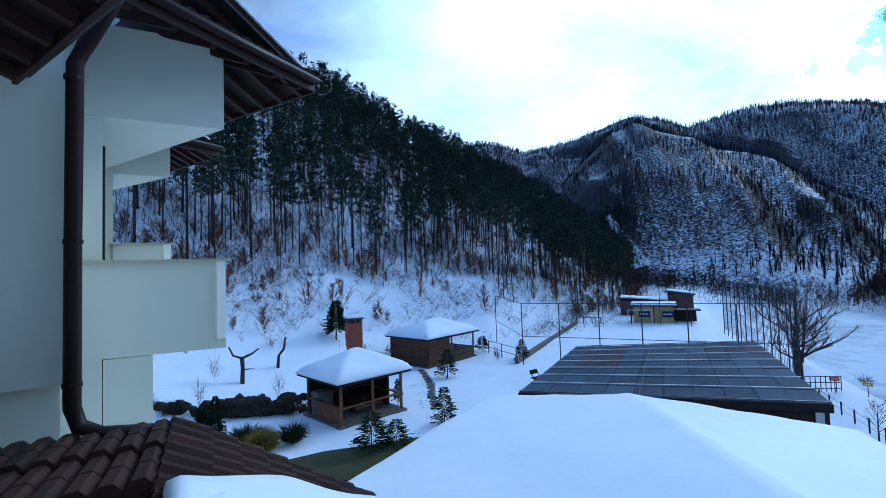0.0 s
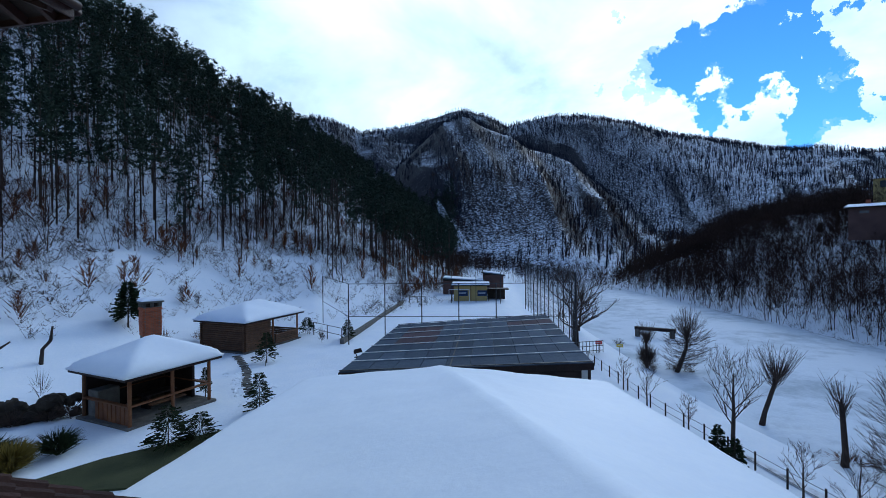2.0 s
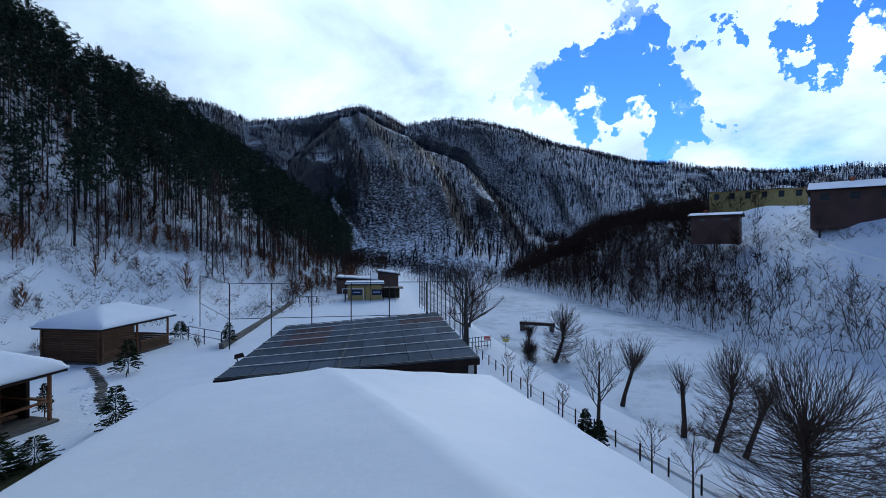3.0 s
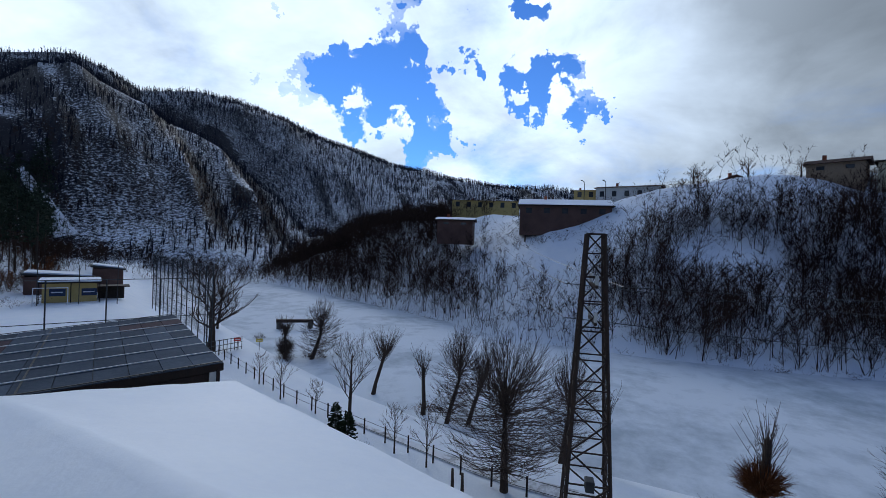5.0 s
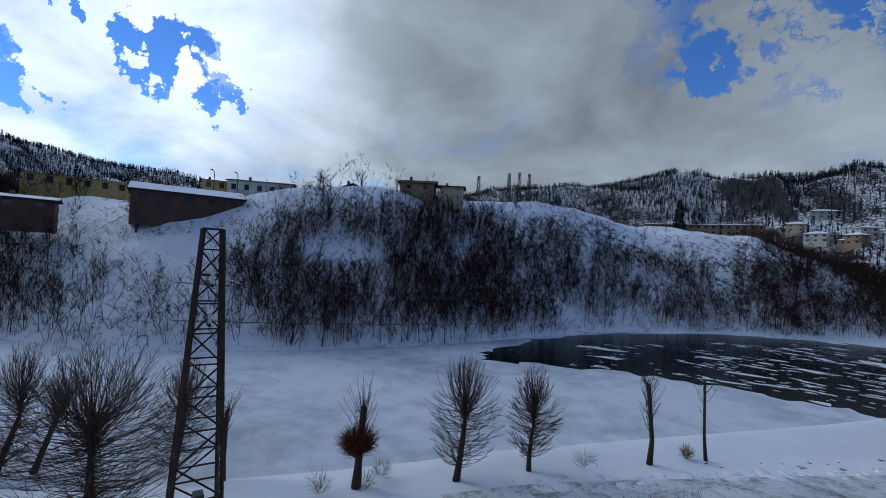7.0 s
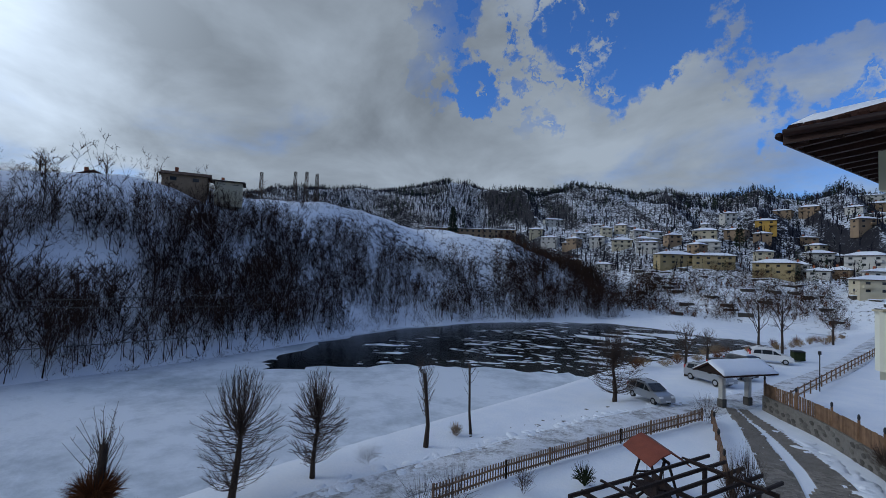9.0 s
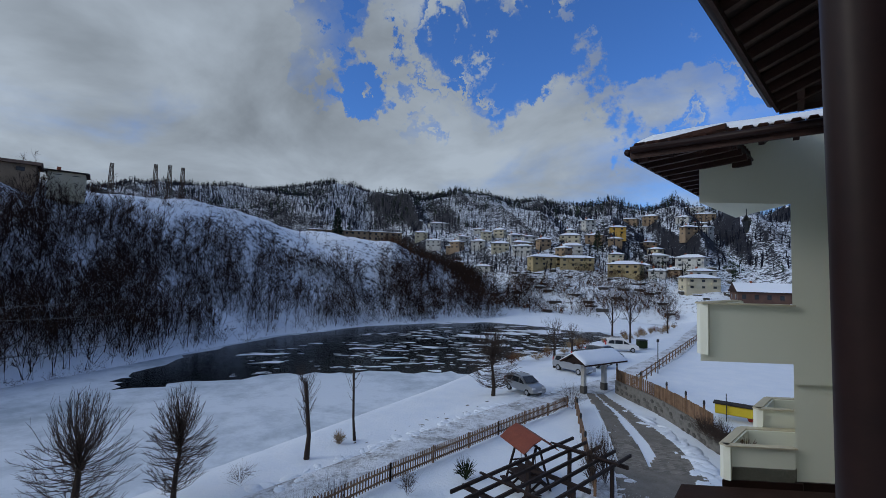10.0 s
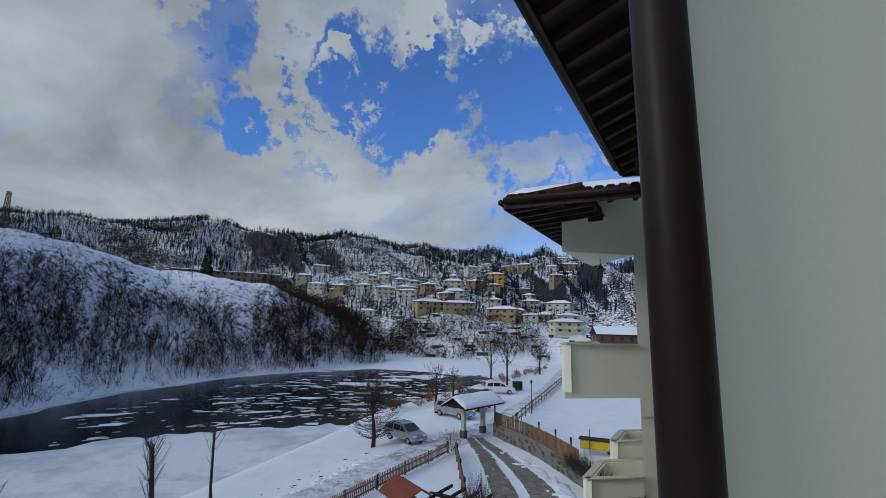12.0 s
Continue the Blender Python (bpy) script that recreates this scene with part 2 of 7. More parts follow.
def shared(name, me, parent, m):
    ob = new(name, me)
    ob.parent = parent
    ob.matrix_basis = m
    return ob


def empty(name, m, label, category, group="", kind=""):
    ob = new(name)
    ob.empty_display_size = 0.2
    ob.matrix_basis = m
    return tagged(ob, label, category, group, kind)


def box(bm, x0, x1, y0, y1, z0, z1, bevel=0.0, m=None):
    r = bmesh.ops.create_cube(bm, size=1.0)
    vs = r["verts"]
    for v in vs:
        v.co = Vector((x0 + (v.co.x + 0.5) * (x1 - x0), y0 + (v.co.y + 0.5) * (y1 - y0), z0 + (v.co.z + 0.5) * (z1 - z0)))
        if m is not None:
            v.co = m @ v.co
    if bevel:
        es = {e for v in vs for e in v.link_edges}
        bmesh.ops.bevel(bm, geom=list(es), offset=bevel, segments=1, affect="EDGES")
    return bm


def cube(*a, **k):
    return box(bmesh.new(), *a, **k)


def beam(bm, p, q, w, h=None, sides=4):
    """A bar from p to q; four sides: w wide and h high; more: round, w thick."""
    p, q = Vector(p), Vector(q)
    d = q - p
    if d.length < 1e-6:
        return bm
    z = d.normalized()
    side = z.cross(Vector((0, 0, 1)))
    side = side.normalized() if side.length > 1e-3 else Vector((1, 0, 0))
    up = side.cross(z)
    h = h or w
    ring = []
    for c in (p, q):
        vs = []
        for k in range(sides):
            a = 2 * math.pi * (k + 0.5) / sides
            s = 0.7071 if sides == 4 else 0.5
            vs.append(bm.verts.new(c + side * math.cos(a) * w * s + up * math.sin(a) * h * s))
        ring.append(vs)
    for k in range(sides):
        bm.faces.new((ring[0][k], ring[0][(k + 1) % sides], ring[1][(k + 1) % sides], ring[1][k]))
    bm.faces.new(ring[0][::-1])
    bm.faces.new(ring[1])
    return bm


def rod(p, q, w, h=None, sides=4):
    return beam(bmesh.new(), p, q, w, h, sides)


def pipe(bm, points, r, sides=8):
    rings = []
    pts = [Vector(p) for p in points]
    for i, p in enumerate(pts):
        d = (pts[min(i + 1, len(pts) - 1)] - pts[max(i - 1, 0)]).normalized()
        side = d.cross(Vector((0.13, 0.21, 1)))
        side = side.normalized() if side.length > 1e-3 else Vector((1, 0, 0))
        up = side.cross(d)
        rr = r[i] if isinstance(r, (list, tuple)) else r
        rings.append([bm.verts.new(p + (side * math.cos(2 * math.pi * k / sides) + up * math.sin(2 * math.pi * k / sides)) * rr) for k in range(sides)])
    for a, b in zip(rings, rings[1:]):
        for k in range(sides):
            bm.faces.new((a[k], a[(k + 1) % sides], b[(k + 1) % sides], b[k]))
    bm.faces.new(rings[0][::-1])
    bm.faces.new(rings[-1])
    return bm


def prism(bm, poly, z0, z1):
    """An upright prism over a polygon of (x, y)."""
    lo = [bm.verts.new((x, y, z0)) for x, y in poly]
    hi = [bm.verts.new((x, y, z1)) for x, y in poly]
    n = len(poly)
    for k in range(n):
        bm.faces.new((lo[k], lo[(k + 1) % n], hi[(k + 1) % n], hi[k]))
    bm.faces.new(lo[::-1])
    bm.faces.new(hi)
    return bm


def yaw_matrix(x, y, z, deg):
    return pose(x, y, z, 0, 0, deg)


# ---- the lie of the land ----
def interp(x, xs, ys):
    return np.interp(x, xs, ys)


def sstep(x, a, b):
    t = np.clip((x - a) / (b - a), 0, 1)
    return t * t * (3 - 2 * t)


NG = np.random.RandomState(4).rand(64, 64)


def vnoise(x, y):
    """Smooth value noise, period 64."""
    xi, yi = np.floor(x).astype(int), np.floor(y).astype(int)
    fx, fy = x - xi, y - yi
    fx, fy = fx * fx * (3 - 2 * fx), fy * fy * (3 - 2 * fy)
    g = lambda i, j: NG[i % 64, j % 64]
    return (g(xi, yi) * (1 - fx) + g(xi + 1, yi) * fx) * (1 - fy) + (g(xi, yi + 1) * (1 - fx) + g(xi + 1, yi + 1) * fx) * fy


def fbm(x, y, n=4):
    s, a = 0, 0.5
    for k in range(n):
        s = s + a * (vnoise(x + 17.3 * k, y + 9.1 * k) - 0.5) * 2
        x, y, a = x * 2.03, y * 2.03, a * 0.5
    return s


def ridged(x, y, n=4):
    s, a = 0, 0.5
    for k in range(n):
        s = s + a * (1 - np.abs(vnoise(x + 31.3 * k, y + 5.1 * k) * 2 - 1) * 2)
        x, y, a = x * 2.1, y * 2.1, a * 0.5
    return s


# foot of the near bank, and far edge of the frozen river, as x over y
BANK_Y = [-400, -150, -112, -80, -53, -38, -17, 5.5, 12, 20, 31, 50, 100, 180, 400]
BANK_X = [-90, -20, 2.5, 11, 17.5, 17.5, 18.5, 19.6, 21.2, 23.4, 28, 37, 66, 125, 300]
FAR_Y = [-400, -200, -156, -113, -95, -83, -59, -40, -26, -14, -2, 15, 27, 40, 66, 97, 140, 400]
FAR_X = [-40, 20, 37, 52, 60, 66, 67.5, 62, 58.3, 56, 55, 55.5, 63.3, 69, 80.6, 93, 150, 420]
ICE_Z = -3.5
# skyline heights over azimuth, foot and crest distances, fall behind the crest
MOUNTAINS = [
    (([-90, -30, 5, 7.4, 9.6, 13.2, 18.8, 23.5, 26.2, 29, 31.7, 36.9, 41.2, 46.1, 50.9, 55.5, 59.3, 64, 68.8, 74.1, 80, 90, 110, 115, 121, 127.6, 132, 136.6, 139.6, 142, 146.5, 151, 154, 160, 169, 175, 178, 182, 188, 194, 220, 270],
      [16, 15, 14.9, 15.6, 15.4, 14.2, 14.9, 16.4, 16.9, 16.1, 14.8, 15.7, 15.4, 14.2, 12.2, 11.0, 9.7, 8.4, 8.0, 7.4, 6.5, 5.5, 7.0, 8.6, 9.2, 9.4, 10.2, 11.2, 10.9, 9.8, 10.4, 10.2, 10.3, 9.4, 9.0, 7.8, 8.2, 7.4, 7.2, 7.0, 10, 16]),
     ([-90, 10, 22, 40, 60, 90, 125, 140, 160, 180, 200, 270], [150, 300, 340, 320, 220, 220, 260, 230, 150, 140, 120, 90]),
     ([-90, 10, 60, 90, 125, 150, 180, 200, 270], [420, 620, 620, 600, 620, 520, 430, 400, 400]), 0.10),
    (([14, 16.3, 18, 20.8, 23.5, 26.2, 30.4, 35.5, 39, 42.6, 46.2, 50], [-2, 5.8, 10, 12.9, 15, 15.9, 14.1, 11.5, 9.1, 6.3, 3.1, -2]),
     ([10, 22, 40, 60], [170, 180, 150, 180]), ([10, 60], [430, 400]), 0.45),
    (([0, 6, 9.1, 10.8, 13.2, 15.6, 17, 19], [8, 10.6, 11.2, 11.9, 10.8, 8.8, 5, -2]), ([0, 20], [190, 170]), ([0, 20], [340, 300]), 0.4),
]


def land(x, y):
    x, y = np.asarray(x, float), np.asarray(y, float)
    r = np.hypot(x, y) + 1e-6
    az = np.degrees(np.arctan2(x, y)) % 360
    azs = np.where(az > 270, az - 360, az)  # -90 .. 270
    xb, xf = interp(y, BANK_Y, BANK_X), interp(y, FAR_Y, FAR_X)
    south = sstep(-y, 2, 14)
    # near side: terrace, slope to the lane, bank to the ice
    top = -0.3 * sstep(y, 24, 34) - 1.2 * south
    lane = np.where(y > -5, -2.2, -2.2 + 0.7 * south)
    d = x - xb
    near = top + (lane - top) * sstep(d, -7.5 + 3 * south, -1.5)
    near = near + (ICE_Z - 0.35 - near) * sstep(d, 2.0, 8.0)
    # the snowy slope behind the arbours, then the pine hill
    foot = interp(azs, [-90, -50, -25, -12, 0, 8, 16, 22, 30], [24, 26, 34, 40, 50, 56, 70, 95, 150])
    el = interp(azs, [-90, -50, -30, -20, -12, -7, -3, 6, 12, 18, 24, 27], [20, 22, 23.5, 23, 21, 19, 16.3, 12, 8.8, 5, 1.5, 0])
    rt = interp(azs, [-90, -30, 0, 24], [140, 150, 175, 230])
    apron = 6.5 * sstep(r, foot - 6, foot + 16) * sstep(34 - azs, 0, 26)
    hill = rt * np.tan(np.radians(el)) * sstep(r, foot + 4, rt * 1.12) * 1.04
    hill = np.maximum(hill, 0) + apron
    left = sstep(-(azs - 28), 0, 8) * (azs < 90)
    near = near + np.where(azs < 90, hill * left, 0)
    # behind the house the ground simply runs on and rises
    # river bed, then the bluff on the other side
    e = x - xf
    bluff_top = interp(azs, [20, 40, 47, 53, 60, 66, 76, 84, 94, 105, 115, 121, 128, 134, 139, 145, 152, 157, 165, 180], [4.5, 6.0, 9.6, 12.3, 15.2, 16, 16.4, 17.0, 21.0, 22.6, 23.2, 24.0, 24.0, 20.6, 19, 17.6, 13, 6.5, 4, 4])
    width = interp(azs, [20, 58, 76, 94, 120, 134, 152, 180], [80, 52, 34, 34, 34, 40, 42, 60])
    q = np.clip(e / width, 0, 4)
    rise = ICE_Z - 0.35 + 1.3 * sstep(e, -1.5, 7.0) + (bluff_top + 2.2) * np.where(q < 1, 0.45 * q + 0.55 * sstep(q, 0, 1), 1.0)
    rise = rise + fbm(x / 16, y / 16) * 2.2 * sstep(e, 3, 14)
    beyond = sstep(e, -1.0, 2.0)
    h = near * (1 - beyond) + np.where(e > -1.0, rise, near) * beyond
    # the far valley end: mountains behind one another
    gully = ridged(azs / 6.5 + r / 300, r / 240 + azs / 40, 2) * 19
    for els, r0s, r1s, back in MOUNTAINS:
        el_m, r0, r1 = interp(azs, *els), interp(azs, *r0s), interp(azs, *r1s)
        u = (r - r0) / (r1 - r0)
        m = (r1 * np.tan(np.radians(el_m)) + 8) * (0.75 * np.clip(u, 0, 1) + 0.25 * sstep(u, 0, 1))
        m = m + gully * sstep(u, 0.05, 0.45) * (1 - sstep(u, 0.75, 0.98))
        m = m - 3.0 * (1 - sstep(u, 0, 0.08)) - np.clip(r - r1 * 1.02, 0, 1e4) * back
        h = np.maximum(h, np.where(u > 0, m, -50))
    h = h + fbm(x / 5, y / 5, 3) * 0.13 * (d < -3) + fbm(x / 30, y / 30) * 3.5 * sstep(r, 75, 160) * (left + (azs > 60))
    return h


def ground_at(x, y):
    return float(land(x, y))


def build_ground():
    rings = np.concatenate([[0.01], np.geomspace(2.0, 30, 56), np.geomspace(30.6, 200, 130), np.geomspace(204, 760, 110), np.geomspace(800, 4200, 12)])
    n = 760
    a = np.linspace(0, 2 * np.pi, n, endpoint=False)
    R, A = np.meshgrid(rings, a, indexing="ij")
    X, Y = R * np.sin(A), R * np.cos(A)
    Z = land(X, Y)
    V = np.stack([X, Y, Z], -1).reshape(-1, 3)
    i, j = np.meshgrid(np.arange(len(rings) - 1), np.arange(n), indexing="ij")
    k = (j + 1) % n
    Fq = np.stack([i * n + j, i * n + k, (i + 1) * n + k, (i + 1) * n + j], -1).reshape(-1, 4)[:, ::-1]
    me = bpy.data.meshes.new("ground")
    me.vertices.add(len(V))
    me.vertices.foreach_set("co", V.ravel())
    me.loops.add(Fq.size)
    me.loops.foreach_set("vertex_index", Fq.ravel().astype(np.int32))
    me.polygons.add(len(Fq))
    me.polygons.foreach_set("loop_start", np.arange(0, Fq.size, 4, dtype=np.int32))
    me.polygons.foreach_set("use_smooth", np.ones(len(Fq), bool))
    me.update(calc_edges=True)
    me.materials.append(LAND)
    return tagged(new("ground", me), "snow covered valley floor and wooded winter hillsides", "ground", kind="structure")


def land_material():
    """Snow with leaf litter and rock showing through on steep, wooded ground."""
    m = SNOW.copy()
    m.name = "snowy_land"
    nt = m.node_tree
    N, L = nt.nodes.new, nt.links.new
    bs = nt.nodes["Principled BSDF"]
    bs.inputs["Specular IOR Level"].default_value = 0.05
    snow = bs.inputs["Base Color"].links[0].from_socket
    geo, co = N("ShaderNodeNewGeometry"), N("ShaderNodeTexCoord")
    sep = N("ShaderNodeSeparateXYZ")
    L(geo.outputs["True Normal"], sep.inputs[0])
    steep = N("ShaderNodeMapRange")
    steep.inputs[1].default_value, steep.inputs[2].default_value = 0.97, 0.72
    L(sep.outputs[2], steep.inputs[0])
    n = N("ShaderNodeTexNoise")
    n.inputs["Scale"].default_value, n.inputs["Detail"].default_value, n.inputs["Roughness"].default_value = 0.8, 9, 0.75
    L(co.outputs["Object"], n.inputs["Vector"])
    s = N("ShaderNodeMath")
    s.operation = "MULTIPLY_ADD"
    s.inputs[1].default_value, s.inputs[2].default_value = 0.17, 0.0
    L(steep.outputs[0], s.inputs[0])
    t = N("ShaderNodeMath")
    t.operation = "ADD"
    L(n.outputs["Fac"], t.inputs[0])
    L(s.outputs[0], t.inputs[1])
    # litter spreads with distance over the floor of the far woods
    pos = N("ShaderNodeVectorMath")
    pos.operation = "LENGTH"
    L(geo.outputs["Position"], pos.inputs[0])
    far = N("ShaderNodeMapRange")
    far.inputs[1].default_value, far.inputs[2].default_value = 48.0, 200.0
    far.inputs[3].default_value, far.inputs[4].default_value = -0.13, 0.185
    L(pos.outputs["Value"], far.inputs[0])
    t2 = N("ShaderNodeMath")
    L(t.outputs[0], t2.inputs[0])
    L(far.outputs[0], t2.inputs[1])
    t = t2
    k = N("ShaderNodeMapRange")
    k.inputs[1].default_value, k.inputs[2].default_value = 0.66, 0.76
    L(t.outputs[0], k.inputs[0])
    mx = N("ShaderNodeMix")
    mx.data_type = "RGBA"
    # haze of the far slopes is put into this blue-dark litter colour
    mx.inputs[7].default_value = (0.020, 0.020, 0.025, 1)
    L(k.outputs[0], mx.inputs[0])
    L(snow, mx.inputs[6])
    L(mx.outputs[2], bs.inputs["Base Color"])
    return m


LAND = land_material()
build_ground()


# ---- river: ice sheet, open pool, floes ----
def sheet(name, poly, z, mat, label, category, thick=0.05):
    ob = part(name, prism(bmesh.new(), poly, z - thick, z), mat)
    return tagged(ob, label, category, kind="structure")


def river():
    ys = np.linspace(-330, 190, 90)
    left = [(float(interp(y, BANK_Y, BANK_X)) + 1.0, float(y)) for y in ys]
    right = [(float(interp(y, FAR_Y, FAR_X)) + 1.2, float(y)) for y in ys]
    sheet("ice", left + right[::-1], ICE_Z, ICE, "grey-white snow covered ice on the frozen river", "ice")
    rng = random.Random(5)
    # open water against the far bank, from a thin tip to the bend
    near = [(49, -24.5), (45, -32), (40, -41), (33.5, -46), (27, -50), (20.5, -54), (18.5, -62), (17, -72), (14, -84), (13, -98), (20, -112)]
    far = [(34, -150), (43, -125), (53, -108), (59, -95), (65, -82), (66.5, -60), (61.5, -41), (54, -28)]
    poly = []
    pts = near + far
    for i, (x, y) in enumerate(pts):
        x2, y2 = pts[(i + 1) % len(pts)]
        for k in range(7):
            f = k / 7
            w = 0.9 if 0 < k else 0.5
            poly.append((x + (x2 - x) * f + rng.uniform(-w, w), y + (y2 - y) * f + rng.uniform(-w, w)))
    sheet("open_water", poly, ICE_Z + 0.035, WATER, "dark open water of the river between ice edges", "water", 0.03)
    # floes
    bm = bmesh.new()

    def floe(cx, cy, rx, ry, turn):
        n = rng.randint(6, 10)
        ring = []
        for k in range(n):
            a = 2 * math.pi * k / n
            s = rng.uniform(0.35, 1.2)
            ux, uy = rx * s * math.cos(a), ry * s * math.sin(a)
            ring.append((cx + ux * math.cos(turn) - uy * math.sin(turn), cy + ux * math.sin(turn) + uy * math.cos(turn)))
        prism(bm, ring, ICE_Z + 0.038, ICE_Z + 0.07)

    done = 0
    while done < 420:
        y = rng.uniform(-108, -34)
        lo = interp(-y, [-p[1] * 1.0 for p in near], [p[0] for p in near])
        x = rng.uniform(lo + 1.2, 57)
        if vnoise(np.array(x / 5.0), np.array(y / 7.0)) < 0.42 + 0.2 * (y > -50):
            continue
        s = rng.choice([0.12, 0.16, 0.2, 0.28, 0.4, 0.7])
        floe(x, y, s * rng.uniform(1.2, 2.6), s * rng.uniform(0.4, 0.9), math.atan2(-x, y) + rng.uniform(-0.3, 0.3))
        done += 1
    for cx, cy, rx, ry in ((37, -84, 9, 3.6), (34, -93, 8, 3), (30, -100, 9, 4), (38.5, -65.6, 3.6, 1.4), (38.8, -53.4, 3, 0.9), (54, -45, 4, 1.0), (48, -42, 3.0, 0.8), (27, -60, 2.6, 1.4), (28, -64, 3.2, 1.2), (46, -58, 2.4, 0.7), (31, -74, 4, 2), (56, -100, 3, 2)):
        floe(cx, cy, rx, ry, math.atan2(-cx, cy))
        for _ in range(7):
            floe(cx + rng.uniform(-1.3, 1.3) * rx, cy + rng.uniform(-1.3, 1.3) * rx, rx * 0.12, ry * 0.15, math.atan2(-cx, cy))
    tagged(part("ice_floes", bm, SNOW), "many small white ice floes drifting on dark water", "ice floe", kind="stuff")


river()

# ---- woods and trees ----
def tri_cloud(base, tip, width, rng):
    """Thin triangles from base points to tips."""
    d = tip - base
    rnd = rng.normal(size=base.shape)
    side = np.cross(d, rnd)
    side /= np.linalg.norm(side, axis=1, keepdims=True) + 1e-9
    w = np.asarray(width).reshape(-1, 1) * 0.5
    V = np.stack([base - side * w, base + side * w, tip], 1).reshape(-1, 3)
    return V


def cloud_object(name, V, mat):
    nf = len(V) // 3
    me = bpy.data.meshes.new(name)
    me.vertices.add(len(V))
    me.vertices.foreach_set("co", np.ascontiguousarray(V, dtype=np.float32).ravel())
    me.loops.add(nf * 3)
    me.loops.foreach_set("vertex_index", np.arange(nf * 3, dtype=np.int32))
    me.polygons.add(nf)
    me.polygons.foreach_set("loop_start", np.arange(0, nf * 3, 3, dtype=np.int32))
    me.update(calc_edges=True)
    me.materials.append(mat)
    return new(name, me)


def blades_of(parts, rng):
    return tri_cloud(np.array([p[0] for p in parts]), np.array([p[1] for p in parts]), np.array([p[2] for p in parts]), rng).reshape(-1, 3, 3)


def bare_template(rng, stems=1, limbs=14, twigs=90, spread=0.5, low=0.25, fan=0.1, stem_w=0.022, twig_w=0.0042):
    """A leafless tree one metre high: bent stems, rising limbs and fine twigs, as thin blades."""
    out, limb_list = [], []
    for _ in range(stems):
        a = rng.rand() * 2 * np.pi
        lean = np.array([np.cos(a), np.sin(a), 0]) * fan * rng.uniform(0.4, 1.5) * (1 if stems > 1 else 0.4)
        hs = rng.uniform(0.72, 0.98)
        pts = [np.array([0, 0, -0.05]) + lean * 0.05]
        for f in (0.4, 0.75, 1.0):
            pts.append(np.array([0, 0, f * hs]) + lean * f * 2 + rng.normal(size=3) * [0.015, 0.015, 0])
        ws = [stem_w, stem_w * 0.75, stem_w * 0.45]
        for k in range(3):
            for _ in range(2):
                out.append((pts[k], pts[k] + (pts[k + 1] - pts[k]) * (1.25 if k < 2 else 1.0), ws[k] / max(1, stems) ** 0.4))
        for _ in range(max(3, limbs // stems)):
            f = rng.uniform(low, 0.95)
            k = 0 if f < 0.4 else (1 if f < 0.75 else 2)
            f0, f1 = ((0, 0.4), (0.4, 0.75), (0.75, 1.0))[k]
            p = pts[k] + (pts[k + 1] - pts[k]) * (f - f0) / (f1 - f0)
            b = rng.rand() * 2 * np.pi
            d = np.array([np.cos(b) * spread, np.sin(b) * spread, rng.uniform(0.45, 1.0)])
            d /= np.linalg.norm(d)
            q = p + d * rng.uniform(0.16, 0.36) * (1.15 - 0.6 * f)
            limb_list.append((p, q))
            out.append((p, q, stem_w * 0.36))
    for _ in range(twigs):
        p, q = limb_list[rng.randint(len(limb_list))]
        g = p + (q - p) * rng.uniform(0.15, 1.0)
        d = (q - p) / np.linalg.norm(q - p) + rng.normal(size=3) * 0.55 + [0, 0, 0.25]
        out.append((g, g + d / np.linalg.norm(d) * rng.uniform(0.05, 0.15), twig_w * rng.uniform(0.7, 1.4)))
    return blades_of(out, rng)


def pine_template(rng, crown=0.5, reach=0.14, boughs=15, tufts=16, size=0.042):
    """A pine one metre high: boughs that carry clumps of needle tufts on a thin bare trunk."""
    out = []
    c0 = crown + rng.uniform(-0.1, 0.12)
    for k in range(boughs):
        f = c0 + (1 - c0) * (k + rng.rand()) / boughs
        rel = (1 - f) / (1 - c0)
        a = rng.rand() * 2 * np.pi
        ln = reach * (0.16 + 0.9 * min(1, rel * 1.6) * rng.uniform(0.45, 1.15))
        tip = np.array([np.cos(a) * ln, np.sin(a) * ln, f + ln * rng.uniform(-0.15, 0.45)])
        root = np.array([0, 0, f])
        out.append((root, tip, 0.006))
        for _ in range(tufts):
            g = root + (tip - root) * rng.uniform(0.3, 1.05) + rng.normal(size=3) * [0.018, 0.018, 0.012]
            d = rng.normal(size=3) * [1, 1, 0.6] + [0, 0, 0.5]
            out.append((g, g + d / np.linalg.norm(d) * size * rng.uniform(0.6, 1.4), size * 0.42))
    return blades_of(out, rng)


def scatter(templates, P, H, rng, wide=1.0):
    """Copies of the templates at P, H high, each turned and stretched a little."""
    V = []
    which = rng.randint(len(templates), size=len(P))
    for k, tm in enumerate(templates):
        sel = np.where(which == k)[0]
        if not len(sel):
            continue
        a = rng.rand(len(sel)) * 2 * np.pi
        w = H[sel] * wide * rng.uniform(0.8, 1.25, len(sel))
        t = tm.reshape(-1, 3)
        c, q = np.cos(a)[:, None], np.sin(a)[:, None]
        X = (t[None, :, 0] * c - t[None, :, 1] * q) * w[:, None] + P[sel, 0:1]
        Y = (t[None, :, 0] * q + t[None, :, 1] * c) * w[:, None] + P[sel, 1:2]
        Z = t[None, :, 2] * H[sel][:, None] + P[sel, 2:3]
        V.append(np.stack([X, Y, Z], -1).reshape(-1, 3))
    return np.concatenate(V)


